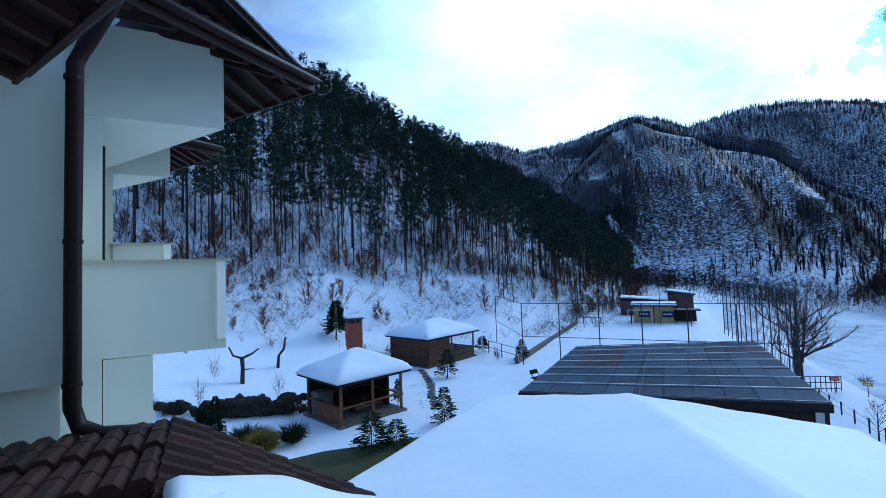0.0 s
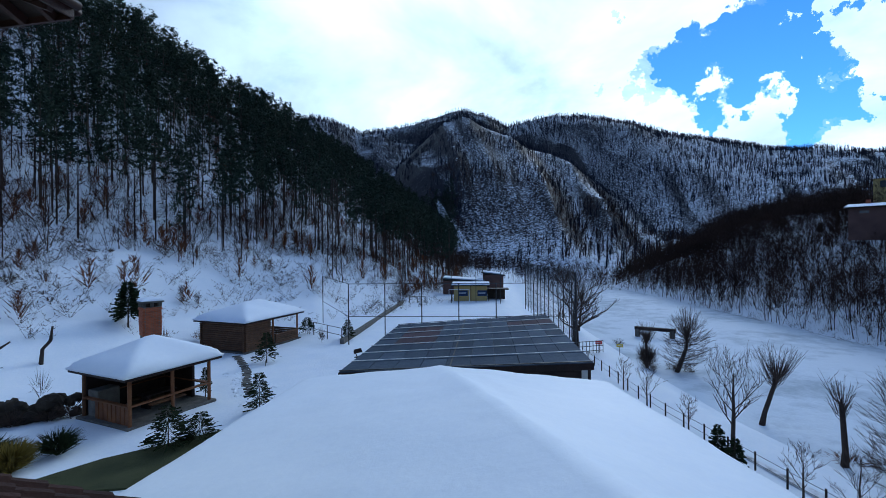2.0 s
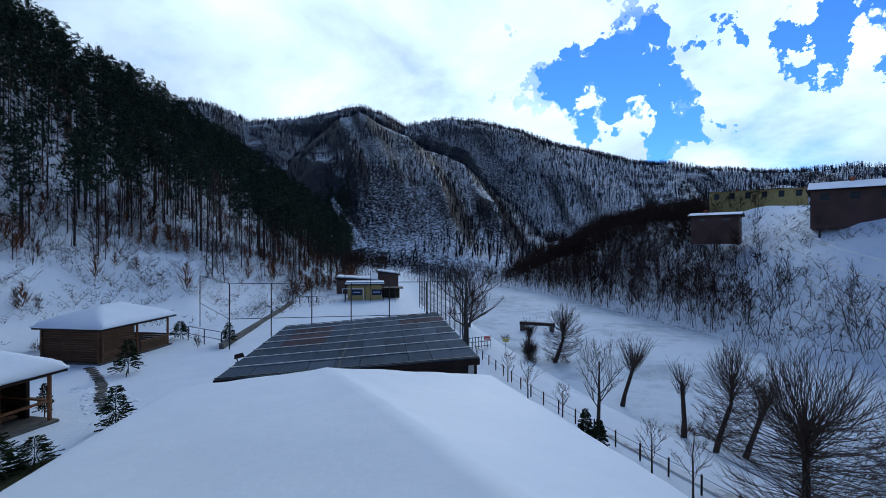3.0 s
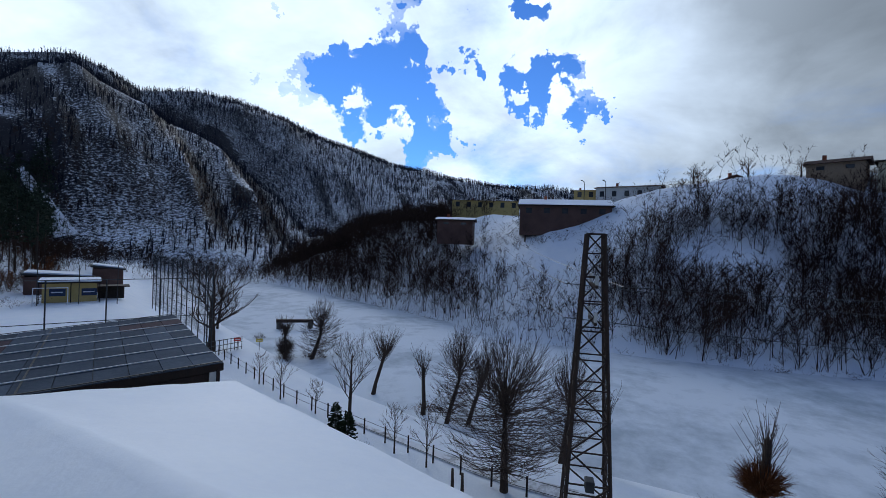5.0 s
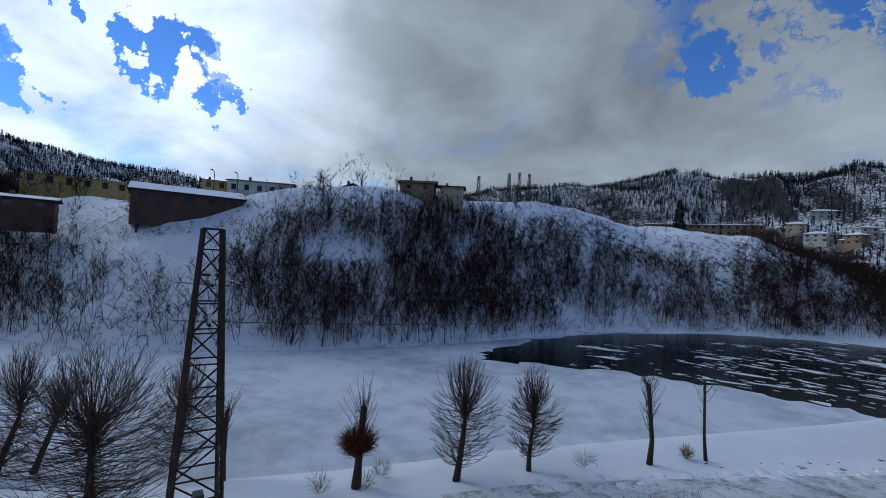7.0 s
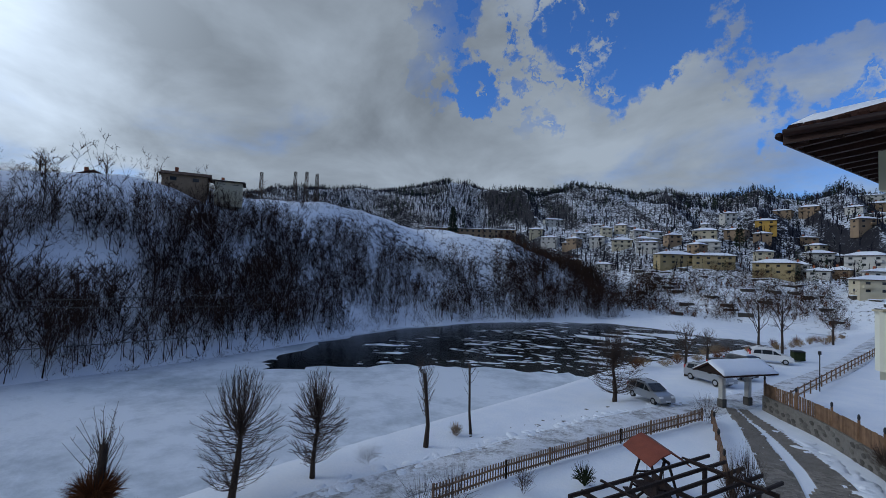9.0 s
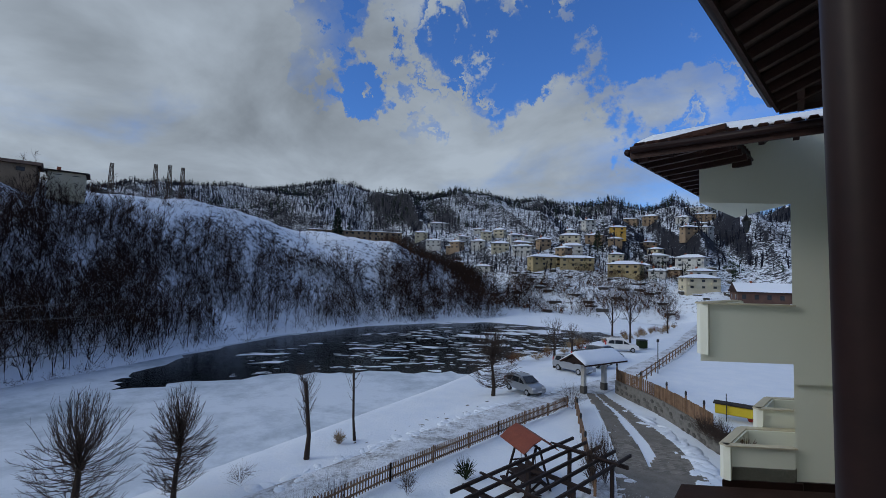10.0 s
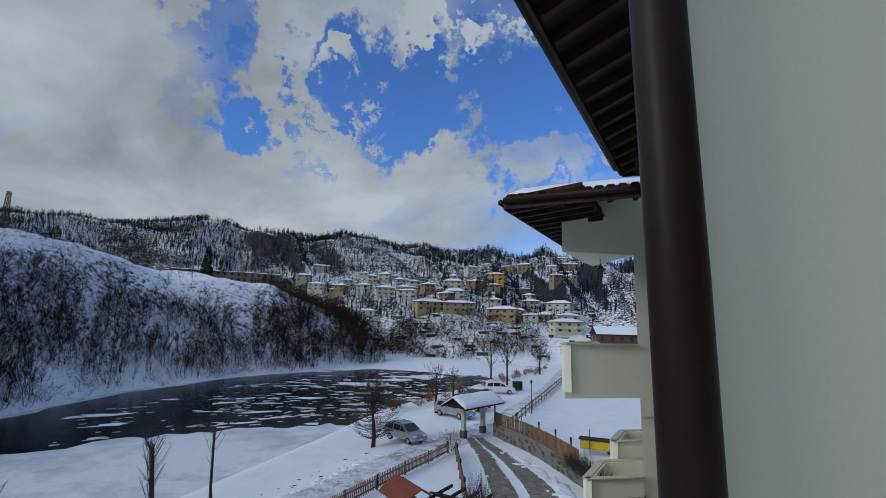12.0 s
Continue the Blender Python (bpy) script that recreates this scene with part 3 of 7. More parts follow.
def bare_blades(P, H, n, rng, thin=0.012, spread=0.5, low=0.12, trunks=True, lift=0.5, stem=2.2):
    """Bare trees at P, H high: n twigs and branches each, and trunks."""
    k = len(P)
    i = np.repeat(np.arange(k), n)
    f = low + (0.78 - low) * rng.rand(len(i)) ** 0.8
    ang, out = rng.rand(len(i)) * 2 * np.pi, rng.uniform(0.25, 1.0, len(i))
    h = H[i]
    ln = h * (1.02 - f) * rng.uniform(0.45, 0.95, len(i))
    lean = rng.normal(size=(k, 2)) * 0.06
    base = P[i] + np.stack([lean[i, 0] * f * h, lean[i, 1] * f * h, f * h], 1)
    # twigs start away from the trunk, as outer branches do
    off = spread * out * 0.35 * h * (rng.rand(len(i)) ** 1.5) * (1 - f)
    base = base + np.stack([np.cos(ang) * off, np.sin(ang) * off, off * 0.7], 1)
    dr = np.stack([np.cos(ang) * out * spread, np.sin(ang) * out * spread, rng.uniform(lift, 1, len(i))], 1)
    tip = base + dr * ln[:, None] * 0.62
    V = [tri_cloud(base, tip, h * thin * rng.uniform(0.6, 1.5, len(i)), rng)]
    if trunks:
        for _ in range(2):
            tipt = P + np.stack([lean[:, 0] * H, lean[:, 1] * H, H * 0.8], 1)
            V.append(tri_cloud(P - [0, 0, 0.3], tipt, H * thin * stem, rng))
    return np.concatenate(V)


def pine_blades(P, H, n, rng, crown=0.45, reach=0.16, width=0.05):
    k = len(P)
    i = np.repeat(np.arange(k), n)
    c0 = (crown + rng.uniform(-0.12, 0.12, k))[i]
    f = c0 + (1 - c0) * rng.rand(len(i)) ** 0.9
    ang = rng.rand(len(i)) * 2 * np.pi
    h = H[i]
    rel = (1 - f) / (1 - c0)
    ln = h * reach * (0.18 + 0.9 * rel ** 0.7) * rng.uniform(0.5, 1.2, len(i))
    base = P[i] + np.stack([0 * f, 0 * f, f * h], 1)
    tip = base + np.stack([np.cos(ang) * ln, np.sin(ang) * ln, ln * rng.uniform(-0.45, 0.25, len(i))], 1)
    start = base + (tip - base) * rng.uniform(0.0, 0.25, len(i))[:, None]
    crownv = tri_cloud(tip, start, h * width * rng.uniform(0.6, 1.4, len(i)), rng)
    trunk = np.concatenate([tri_cloud(P - [0, 0, 0.3], P + np.stack([0 * H, 0 * H, H], 1), H * 0.024, rng) for _ in range(2)])
    return crownv, trunk


def polar(rng, n, az0, az1, r0, r1):
    az = np.radians(rng.uniform(az0, az1, n))
    r = np.sqrt(rng.uniform(r0 ** 2, r1 ** 2, n))
    x, y = r * np.sin(az), r * np.cos(az)
    return x, y, np.degrees(az), r


def with_ground(x, y):
    return np.stack([x, y, land(x, y)], 1)


def height_angle(P):
    return np.degrees(np.arctan2(P[:, 2] - 8, np.hypot(P[:, 0], P[:, 1])))


def woods():
    rng = np.random.RandomState(11)
    alder = [bare_template(rng, st, 16, 84, sp, lo, fan, 0.017, 0.0085) for st, sp, lo, fan in ((1, 0.45, 0.3, 0.1), (1, 0.6, 0.25, 0.12), (2, 0.5, 0.3, 0.1), (3, 0.45, 0.3, 0.12), (4, 0.5, 0.25, 0.14), (1, 0.35, 0.35, 0.05), (2, 0.7, 0.2, 0.12), (3, 0.6, 0.2, 0.16))]
    thicket = [bare_template(rng, st, 14, 46, 0.9, 0.05, 0.3, 0.016, 0.02) for st in (3, 4, 5, 6, 4)]
    tuft = [bare_template(rng, st, 10, 16, 0.9, 0.05, 0.35, 0.035, 0.04) for st in (3, 4, 5)]
    pine = [pine_template(rng, c, re) for c, re in ((0.5, 0.14), (0.42, 0.15), (0.55, 0.12), (0.6, 0.15), (0.48, 0.16), (0.38, 0.13), (0.52, 0.17))]
    stem = [blades_of([((0, 0, -0.02), (rng.normal() * 0.01, rng.normal() * 0.01, 0.97), 0.019) for _ in range(2)] + [((0, 0, f), (np.cos(f * 40) * 0.07, np.sin(f * 40) * 0.07, f + 0.01), 0.004) for f in rng.uniform(0.2, 0.5, 7)], rng) for _ in range(4)]
    # pines on the near hill
    x, y, az, r = polar(rng, 6400, -45, 25, 50, 235)
    foot = interp(az, [-62, -25, -12, 0, 8, 16, 24], [50, 56, 62, 70, 76, 82, 95])
    keep = (r > foot + 4 * rng.normal(size=len(r))) & (vnoise(x / 14, y / 14) > 0.12)
    P = with_ground(x[keep], y[keep])[:2700]
    H = rng.uniform(10, 16.5, len(P)) * np.where(rng.rand(len(P)) < 0.15, 0.7, 1)
    tagged(cloud_object("pine_wood", scatter(pine, P, H, rng), PINE), "dense dark green pine crowns on the steep hillside", "pine wood", kind="stuff")
    tagged(cloud_object("pine_trunks", scatter(stem, P, H, rng), BARK), "tall bare grey-brown pine trunks above the snow", "tree trunks", kind="stuff")
    # bare young trees among and before the pines
    x, y, az, r = polar(rng, 9000, -45, 26, 44, 150)
    keep = (r > interp(az, [-60, -25, -12, 0, 8, 16, 26], [46, 50, 55, 62, 69, 76, 92]) + 4 * rng.normal(size=len(r))) & (vnoise(x / 6 + 9, y / 6) > 0.3)
    P = with_ground(x[keep], y[keep])[:1500]
    H = rng.uniform(2.5, 8.0, len(P))
    tagged(cloud_object("hillside_saplings", scatter(alder, P, H, rng), WOODS), "leafless brown saplings among the pine trunks", "saplings", kind="stuff")
    # low brush, dense along the foot of the wood
    x, y, az, r = polar(rng, 24000, -45, 26, 40, 150)
    front = interp(az, [-60, -25, -12, 0, 8, 16, 26], [40, 43, 48, 55, 62, 70, 86])
    keep = (r > front + 5 * rng.normal(size=len(r))) & (vnoise(x / 5 + 9, y / 5) > 0.4) & (rng.rand(len(r)) < interp(r - front, [0, 25, 60], [1, 0.8, 0.35]))
    P = with_ground(x[keep], y[keep])[:4600]
    H = rng.uniform(0.5, 2.4, len(P))
    tagged(cloud_object("hillside_brush", scatter(thicket, P, H, rng, 1.3), TWIG), "leafless brown brush on the snowy slope", "brush", kind="stuff")
    # russet beech scrub with last year's leaves
    sel = P[rng.rand(len(P)) < 0.12]
    Hs = rng.uniform(1.0, 4.2, len(sel))
    tagged(cloud_object("beech_scrub", bare_blades(sel, Hs, 90, rng, 0.022, 0.8, 0.05, False), RUSSET), "young beeches still holding russet dry leaves", "scrub", kind="stuff")
    # small tufts and stones that break the snow of the slope
    x, y, az, r = polar(rng, 4200, -48, 25, 36, 95)
    keep = (r > interp(az, [-48, -25, -12, 0, 8, 16, 24], [33, 38, 42, 48, 51, 56, 66])) & (vnoise(x / 3.5, y / 3.5 + 7) > 0.48)
    P = with_ground(x[keep], y[keep])
    H = rng.uniform(0.35, 1.6, len(P))
    tagged(cloud_object("slope_tufts", scatter(tuft + thicket, P, H, rng, 1.5), WOODS), "dry tufts and twigs sticking out of the snowy slope", "tufts", kind="stuff")
    # woods on the bluff across the river: dense in the middle, thin on the snow gap and the meadow
    x = rng.uniform(50, 170, 60000)
    y = rng.uniform(-165, 110, 60000)
    e = x - interp(y, FAR_Y, FAR_X)
    near = (e > 1.0) & (e < np.where(np.degrees(np.arctan2(x, y)) > 76, 40, 80))
    x, y, e = x[near], y[near], e[near]
    P = with_ground(x, y)
    az, el = np.degrees(np.arctan2(x, y)), height_angle(P)
    dens = interp(az, [30, 66, 70, 74, 84, 88, 93, 112, 120, 128, 140, 152, 160], [0.42, 0.42, 0.26, 0.14, 0.14, 0.5, 0.95, 0.85, 0.6, 0.45, 0.4, 0.4, 0.4])
    top = interp(az, [60, 66, 70, 76, 84, 88, 95, 105, 115, 122, 130, 140, 150], [9, 4, -3.5, -5, -3.5, 1, 4.4, 4.8, 5.2, 4.6, 2.4, 0.4, 0.8])
    dens = dens * np.where(el > top, np.where(az < 72, 0.3, 0.015), 1) * (vnoise(x / 5, y / 5) > np.where(az < 72, 0.12, np.where((az > 88) & (az < 124), 0.24, 0.36)))
    keep = rng.rand(len(x)) < dens
    P = P[keep][:7200]
    H = rng.uniform(3.0, 7.4, len(P)) * np.where(rng.rand(len(P)) < 0.35, 0.6, 1)
    tagged(cloud_object("bluff_woods", scatter(alder, P, H, rng, 1.15), WOODS), "dense leafless alders and brush on the river bluff", "bare woods", kind="stuff")
    # thickets and low bushes scattered up the bluff
    x = rng.uniform(50, 140, 16000)
    y = rng.uniform(-150, 30, 16000)
    e = x - interp(y, FAR_Y, FAR_X)
    az = np.degrees(np.arctan2(x, y))
    keep = (e > 1) & (e < 42) & (az > 68) & (az < 156) & (vnoise(x / 3 + 3, y / 3) > 0.5)
    P = with_ground(x[keep], y[keep])
    meadow = (az[keep] > 131) & (az[keep] < 150) & (height_angle(P) > 0.8)
    P = P[~meadow][:3600]
    H = rng.uniform(0.3, 1.0, len(P)) * np.where(rng.rand(len(P)) < 0.3, 2.4, 1)
    tagged(cloud_object("bluff_bushes", scatter(thicket + tuft, P, H, rng, 1.6), WOODS), "low dark brown bushes dotting the snowy bluff", "bushes", kind="stuff")
    # stones, roots and tufts along the far water's edge
    y = rng.uniform(-125, 62, 900)
    x = interp(y, FAR_Y, FAR_X) + 0.2 + 5 * rng.rand(900) ** 1.5
    P = with_ground(x, y)[vnoise(x / 3, y / 3) > 0.42]
    tagged(cloud_object("bank_tufts", scatter(tuft, P, rng.uniform(0.3, 1.0, len(P)), rng, 1.7), WOODS), "dark roots and tufts along the far bank", "tufts", kind="stuff")
    # taller alders standing along the far water's edge
    y = rng.uniform(-125, 62, 230)
    x = interp(y, FAR_Y, FAR_X) + 1.2 + 8 * rng.rand(230) ** 1.6
    P = with_ground(x, y)
    H = rng.uniform(4.5, 8.0, 230)
    tagged(cloud_object("bank_alders", scatter(alder, P, H, rng, 0.85), WOODS), "slim leafless alders along the far bank", "alders", kind="stuff")
    # distant mountainsides, with a treeless snow chute on the middle one
    x, y, az, r = polar(rng, 120000, 0, 200, 165, 660)
    P = with_ground(x, y)
    el = height_angle(P)
    village = (az > 140) & (r > 140) & (r < 380)
    keep = np.where(village, rng.rand(len(r)) < 0.55, rng.rand(len(r)) < interp(az, [-8, 60, 100, 130, 200], [0.9, 0.95, 0.7, 0.95, 0.95]))
    keep &= ((az < 68) | (r > 190)) & (vnoise(x / 24 + 4, y / 24) > np.where((az < 45) & (r < 400), 0.34, 0.18))
    keep &= ~((np.abs(az - interp(el, [-1, 6], [26.6, 22.5])) < 0.5 + 0.2 * np.clip(6 - el, 0, 7)) & (el < 6.3) & (r < 420))
    P = P[keep][:50000]
    H = rng.uniform(3.6, 6.8, len(P)) * np.where(np.hypot(P[:, 0], P[:, 1]) > 520, 1.15, 1)
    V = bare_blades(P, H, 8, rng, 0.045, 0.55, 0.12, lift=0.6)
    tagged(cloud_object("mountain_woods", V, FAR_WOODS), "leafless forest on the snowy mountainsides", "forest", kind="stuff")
    # scrub between the river bend and the village
    x, y, az, r = polar(rng, 12000, 143, 184, 100, 215)
    e = x - interp(y, FAR_Y, FAR_X)
    keep = ((e > 1.5) | ((r > 142) & (x > 4))) & (vnoise(x / 6, y / 6) > 0.45) & (rng.rand(len(r)) < interp(r, [100, 165, 190, 215], [1, 1, 0.5, 0.3]))
    P = with_ground(x[keep], y[keep])[:2600]
    H = rng.uniform(1.2, 5.0, len(P))
    tagged(cloud_object("river_bend_scrub", scatter(alder + thicket, P, H, rng, 1.2), WOODS), "brown leafless scrub below the village", "scrub", kind="stuff")
    sel = P[rng.rand(len(P)) < 0.25]
    tagged(cloud_object("russet_scrub", bare_blades(sel, rng.uniform(1.2, 3, len(sel)), 60, rng, 0.02, 0.8, 0.03, False), RUSSET), "rusty brown bushes below the village", "scrub", kind="stuff")
    # woods that close the valley floor
    x, y, az, r = polar(rng, 12000, 22, 68, 105, 270)
    e = x - interp(y, FAR_Y, FAR_X)
    keep = ((e > 1) | (r > 125)) & (vnoise(x / 11, y / 11) > 0.25)
    P = with_ground(x[keep], y[keep])[:3000]
    H = rng.uniform(3.2, 7.0, len(P))
    tagged(cloud_object("valley_woods", scatter(alder, P, H, rng, 1.15), WOODS), "leafless brown woods across the valley floor", "bare woods", kind="stuff")
    # dark conifers dotted over the village hills and the skyline
    x, y, az, r = polar(rng, 9000, 112, 205, 170, 600)
    keep = (vnoise(x / 45, y / 45) > 0.5) & (rng.rand(len(r)) < np.where(r < 330, 0.08, 0.55))
    P = with_ground(x[keep], y[keep])[:2200]
    H = rng.uniform(3.5, 8, len(P))
    crown, trunk = pine_blades(P, H, 30, rng, 0.12, 0.2, 0.12)
    tagged(cloud_object("distant_conifers", np.concatenate([crown, trunk]), PINE), "dark conifers on the hills round the village", "conifers", kind="stuff")


woods()


def branch_tree(rng, bm_trunk, bm_twigs, height, radius, spread=0.55, depth=4, first=0.35, lean=(0, 0), forks=5, crown_round=True):
    """A bare tree: tapered trunk, limbs and fine twigs."""
    top = Vector((lean[0] * height, lean[1] * height, height * 0.8))
    pts = [top * f + Vector((rng.uniform(-1, 1), rng.uniform(-1, 1), 0)) * radius * 0.6 * f for f in (0, 0.25, 0.5, 0.75, 1)]
    pts[0] -= Vector((0, 0, 0.3))
    pipe(bm_trunk, pts, [radius * s for s in (1.15, 0.9, 0.75, 0.5, 0.22)], 7)

    def limb(p, d, ln, r, lev):
        mid = p + d * ln * 0.5 + Vector((rng.uniform(-1, 1), rng.uniform(-1, 1), rng.uniform(-0.3, 0.8))) * ln * 0.08
        end = p + d * ln + Vector((0, 0, ln * 0.08))
        pipe(bm_trunk if lev == 0 else bm_twigs, [p, mid, end], [r, r * 0.7, r * 0.35], 4 if lev < 2 else 3)
        if lev >= depth - 1:
            return
        for k in range(forks if lev else forks + 1):
            f = rng.uniform(0.3, 1.0)
            q = p + (end - p) * f
            s = Vector((rng.uniform(-1, 1), rng.uniform(-1, 1), rng.uniform(-0.1, 0.9))).normalized()
            limb(q, (d * 0.75 + s * 0.7).normalized(), ln * rng.uniform(0.35, 0.6), max(r * 0.45, 0.006), lev + 1)

    n = int(9 + height)
    for k in range(n):
        f = first + (1 - first) * (k + rng.random()) / n
        p = top * f
        a = k * 2.4 + rng.uniform(-0.4, 0.4)
        rise = 0.5 + 0.9 * f
        d = Vector((math.cos(a) * spread * 1.4, math.sin(a) * spread * 1.4, rise)).normalized()
        w = math.sin(math.pi * min(1, 0.25 + 0.75 * (f - first) / (1 - first))) if crown_round else 1
        limb(p, d, height * 0.34 * (0.45 + 0.6 * w), radius * 0.42 * (1.15 - f), 0)


def bare_tree(x, y, height, radius, seed, label, spread=0.55, depth=3, first=0.35, lean=(0, 0), forks=4, z=None, name="bare_tree", group=""):
    rng = random.Random(seed)
    t = empty(name, pose(x, y, ground_at(x, y) if z is None else z, 0, 0, rng.uniform(0, 360)), label, "tree", group)
    a, b = bmesh.new(), bmesh.new()
    branch_tree(rng, a, b, height, radius, spread, depth, first, lean, forks)
    part("trunk", a, BARK, t, smooth=True)
    part("crown", b, TWIG, t)
    return t


def bush(x, y, height, width, n, mat, seed, label, name="bush", category="bush", z=None, upright=0.9, thick=0.02):
    rng = np.random.RandomState(seed)
    a, f = rng.rand(n) * 2 * np.pi, rng.rand(n)
    base = np.stack([np.cos(a) * 0.12 * width * f, np.sin(a) * 0.12 * width * f, f * 0.5 * height], 1)
    out = rng.rand(n) ** 0.6 * width * 0.5
    tip = np.stack([np.cos(a) * out, np.sin(a) * out, height * rng.uniform(0.25, 1.0, n) * (1 - 0.35 * (out / width * 2) ** 2) * upright + 0.1 * height], 1)
    mid = base + (tip - base) * rng.uniform(0, 0.5, n)[:, None]
    V = tri_cloud(mid, tip, thick * rng.uniform(0.6, 1.4, n), rng)
    ob = cloud_object(name, V, mat)
    ob.matrix_basis = pose(x, y, (ground_at(x, y) if z is None else z) - 0.05)
    return tagged(ob, label, category)


def conifer(x, y, height, reach, seed, label, mat=None, n=900, z=None, name="fir_tree"):
    rng = np.random.RandomState(seed)
    t = empty(name, pose(x, y, ground_at(x, y) if z is None else z), label, "tree")
    P, H = np.zeros((1, 3)), np.array([height])
    crown, trunk = pine_blades(P, H, n, rng, 0.14, reach / height, 0.035)
    c = cloud_object("crown", crown, mat or EVERGREEN)
    c.parent = t
    part("trunk", pipe(bmesh.new(), [(0, 0, -0.2), (0, 0, height * 0.5), (0, 0, height * 0.97)], [height * 0.02, height * 0.012, 0.01], 6), BARK, t)
    return t

# ---- roofs below the camera ----
def snow_sheet(name, grid_fn, nu, nv, label, thick=0.25, mat=None, rough=0.03):
    """A soft snow layer from a function (u, v) -> place, with a rounded rim."""
    top, bot = [], []
    for i in range(nu + 1):
        for j in range(nv + 1):
            u, v = i / nu, j / nv
            p = Vector(grid_fn(u, v))
            rim = min(u, 1 - u, v, 1 - v)
            soft = thick * (1 - max(0, 1 - rim / 0.035) ** 2 * 0.75)
            w = float(fbm(np.array(p.x * 0.7 + 3), np.array(p.y * 0.7))) * rough * 2
            e = float(fbm(np.array(p.x * 2.3 + 13), np.array(p.y * 2.3))) * rough * 2.4 if rim < 0.02 else 0
            top.append(p + Vector((e, e, soft + w)))
            bot.append(p + Vector((e, e, 0)))
    n = (nu + 1) * (nv + 1)
    q = lambda i, j: i * (nv + 1) + j
    F = []
    for i in range(nu):
        for j in range(nv):
            F.append((q(i, j), q(i + 1, j), q(i + 1, j + 1), q(i, j + 1)))
            F.append((n + q(i, j), n + q(i, j + 1), n + q(i + 1, j + 1), n + q(i + 1, j)))
    rim = [q(i, 0) for i in range(nu + 1)] + [q(nu, j) for j in range(1, nv + 1)] + [q(i, nv) for i in range(nu - 1, -1, -1)] + [q(0, j) for j in range(nv - 1, 0, -1)]
    for a, b in zip(rim, rim[1:] + rim[:1]):
        F.append((b, a, n + a, n + b))
    return tagged(mesh_object(name, top + bot, F, mat or ROOF_SNOW, smooth=True), label, "snow")


def lerp(a, b, f):
    return Vector(a) + (Vector(b) - Vector(a)) * f


# dining wing: low roof under deep snow
WING_LF, WING_RF = Vector((2.27, 18.2, 2.75)), Vector((12.8, 12.9, 2.75))
WING_T = Vector((7.0, 15.9, 3.25))
WING_LB, WING_RB = Vector((-6.5, 4.9, 2.75)), Vector((8.6, -0.4, 2.75))
WING_N = Vector((3.75, 0.55, 5.3))


def wing_point(u, v):
    """u: across, from the garden eave over the ridge to the river eave; v: from the far gable to the house."""
    a, r, b = lerp(WING_LF, WING_LB, v), lerp(WING_T, WING_N, v), lerp(WING_RF, WING_RB, v)
    p = lerp(a, r, u * 2) if u < 0.5 else lerp(r, b, u * 2 - 1)
    k = max(0.0, 1 - abs(u - 0.5) / 0.06)
    return p + Vector((0, 0, 0.03 * k))


def dining_wing():
    w = empty("dining_wing", pose(0, 0, 0), "low dining wing with pale walls under a snowy roof", "building")
    bm = bmesh.new()
    poly = [lerp(WING_LF, WING_RF, 0.05), lerp(WING_RF, WING_RB, 0.03), WING_RB, WING_LB, lerp(WING_LF, WING_LB, 0.03)]
    c = sum((Vector(p) for p in poly), Vector()) / 5
    prism(bm, [tuple((c + (p - c) * 0.94).xy) for p in poly], -3, 2.6)
    part("wall", bm, PLASTER, w)
    V, F = [], []
    for i in range(13):
        for j in range(11):
            p = wing_point(i / 12, j / 10)
            V += [p + Vector((0, 0, -0.02)), p + Vector((0, 0, -0.2))]
    q = lambda i, j: (i * 11 + j) * 2
    for i in range(12):
        for j in range(10):
            F += [(q(i, j), q(i + 1, j), q(i + 1, j + 1), q(i, j + 1)), (q(i, j) + 1, q(i, j + 1) + 1, q(i + 1, j + 1) + 1, q(i + 1, j) + 1)]
    for i in range(12):
        F.append((q(i, 0), q(i, 0) + 1, q(i + 1, 0) + 1, q(i + 1, 0)))
    for j in range(10):
        F.append((q(0, j), q(0, j + 1), q(0, j + 1) + 1, q(0, j) + 1))
        F.append((q(12, j), q(12, j) + 1, q(12, j + 1) + 1, q(12, j + 1)))
    mesh_object("roof", V, F, TILE, w)
    # round tile noses along the far gable ridge
    bm = bmesh.new()
    for k in range(9):
        p = lerp(WING_T, WING_RF, 0.02 + 0.11 * k / 8 * 4) + Vector((0, 0, 0.03))
        pipe(bm, [p, p + (WING_RF - WING_T).normalized() * 0.38], 0.09, 8)
    part("ridge_tiles", bm, TILE, w, "row of dark clay edge tiles")
    snow_sheet("roof_snow", wing_point, 60, 60, "thick smooth snow blanket on the dining wing roof", 0.22)


dining_wing()


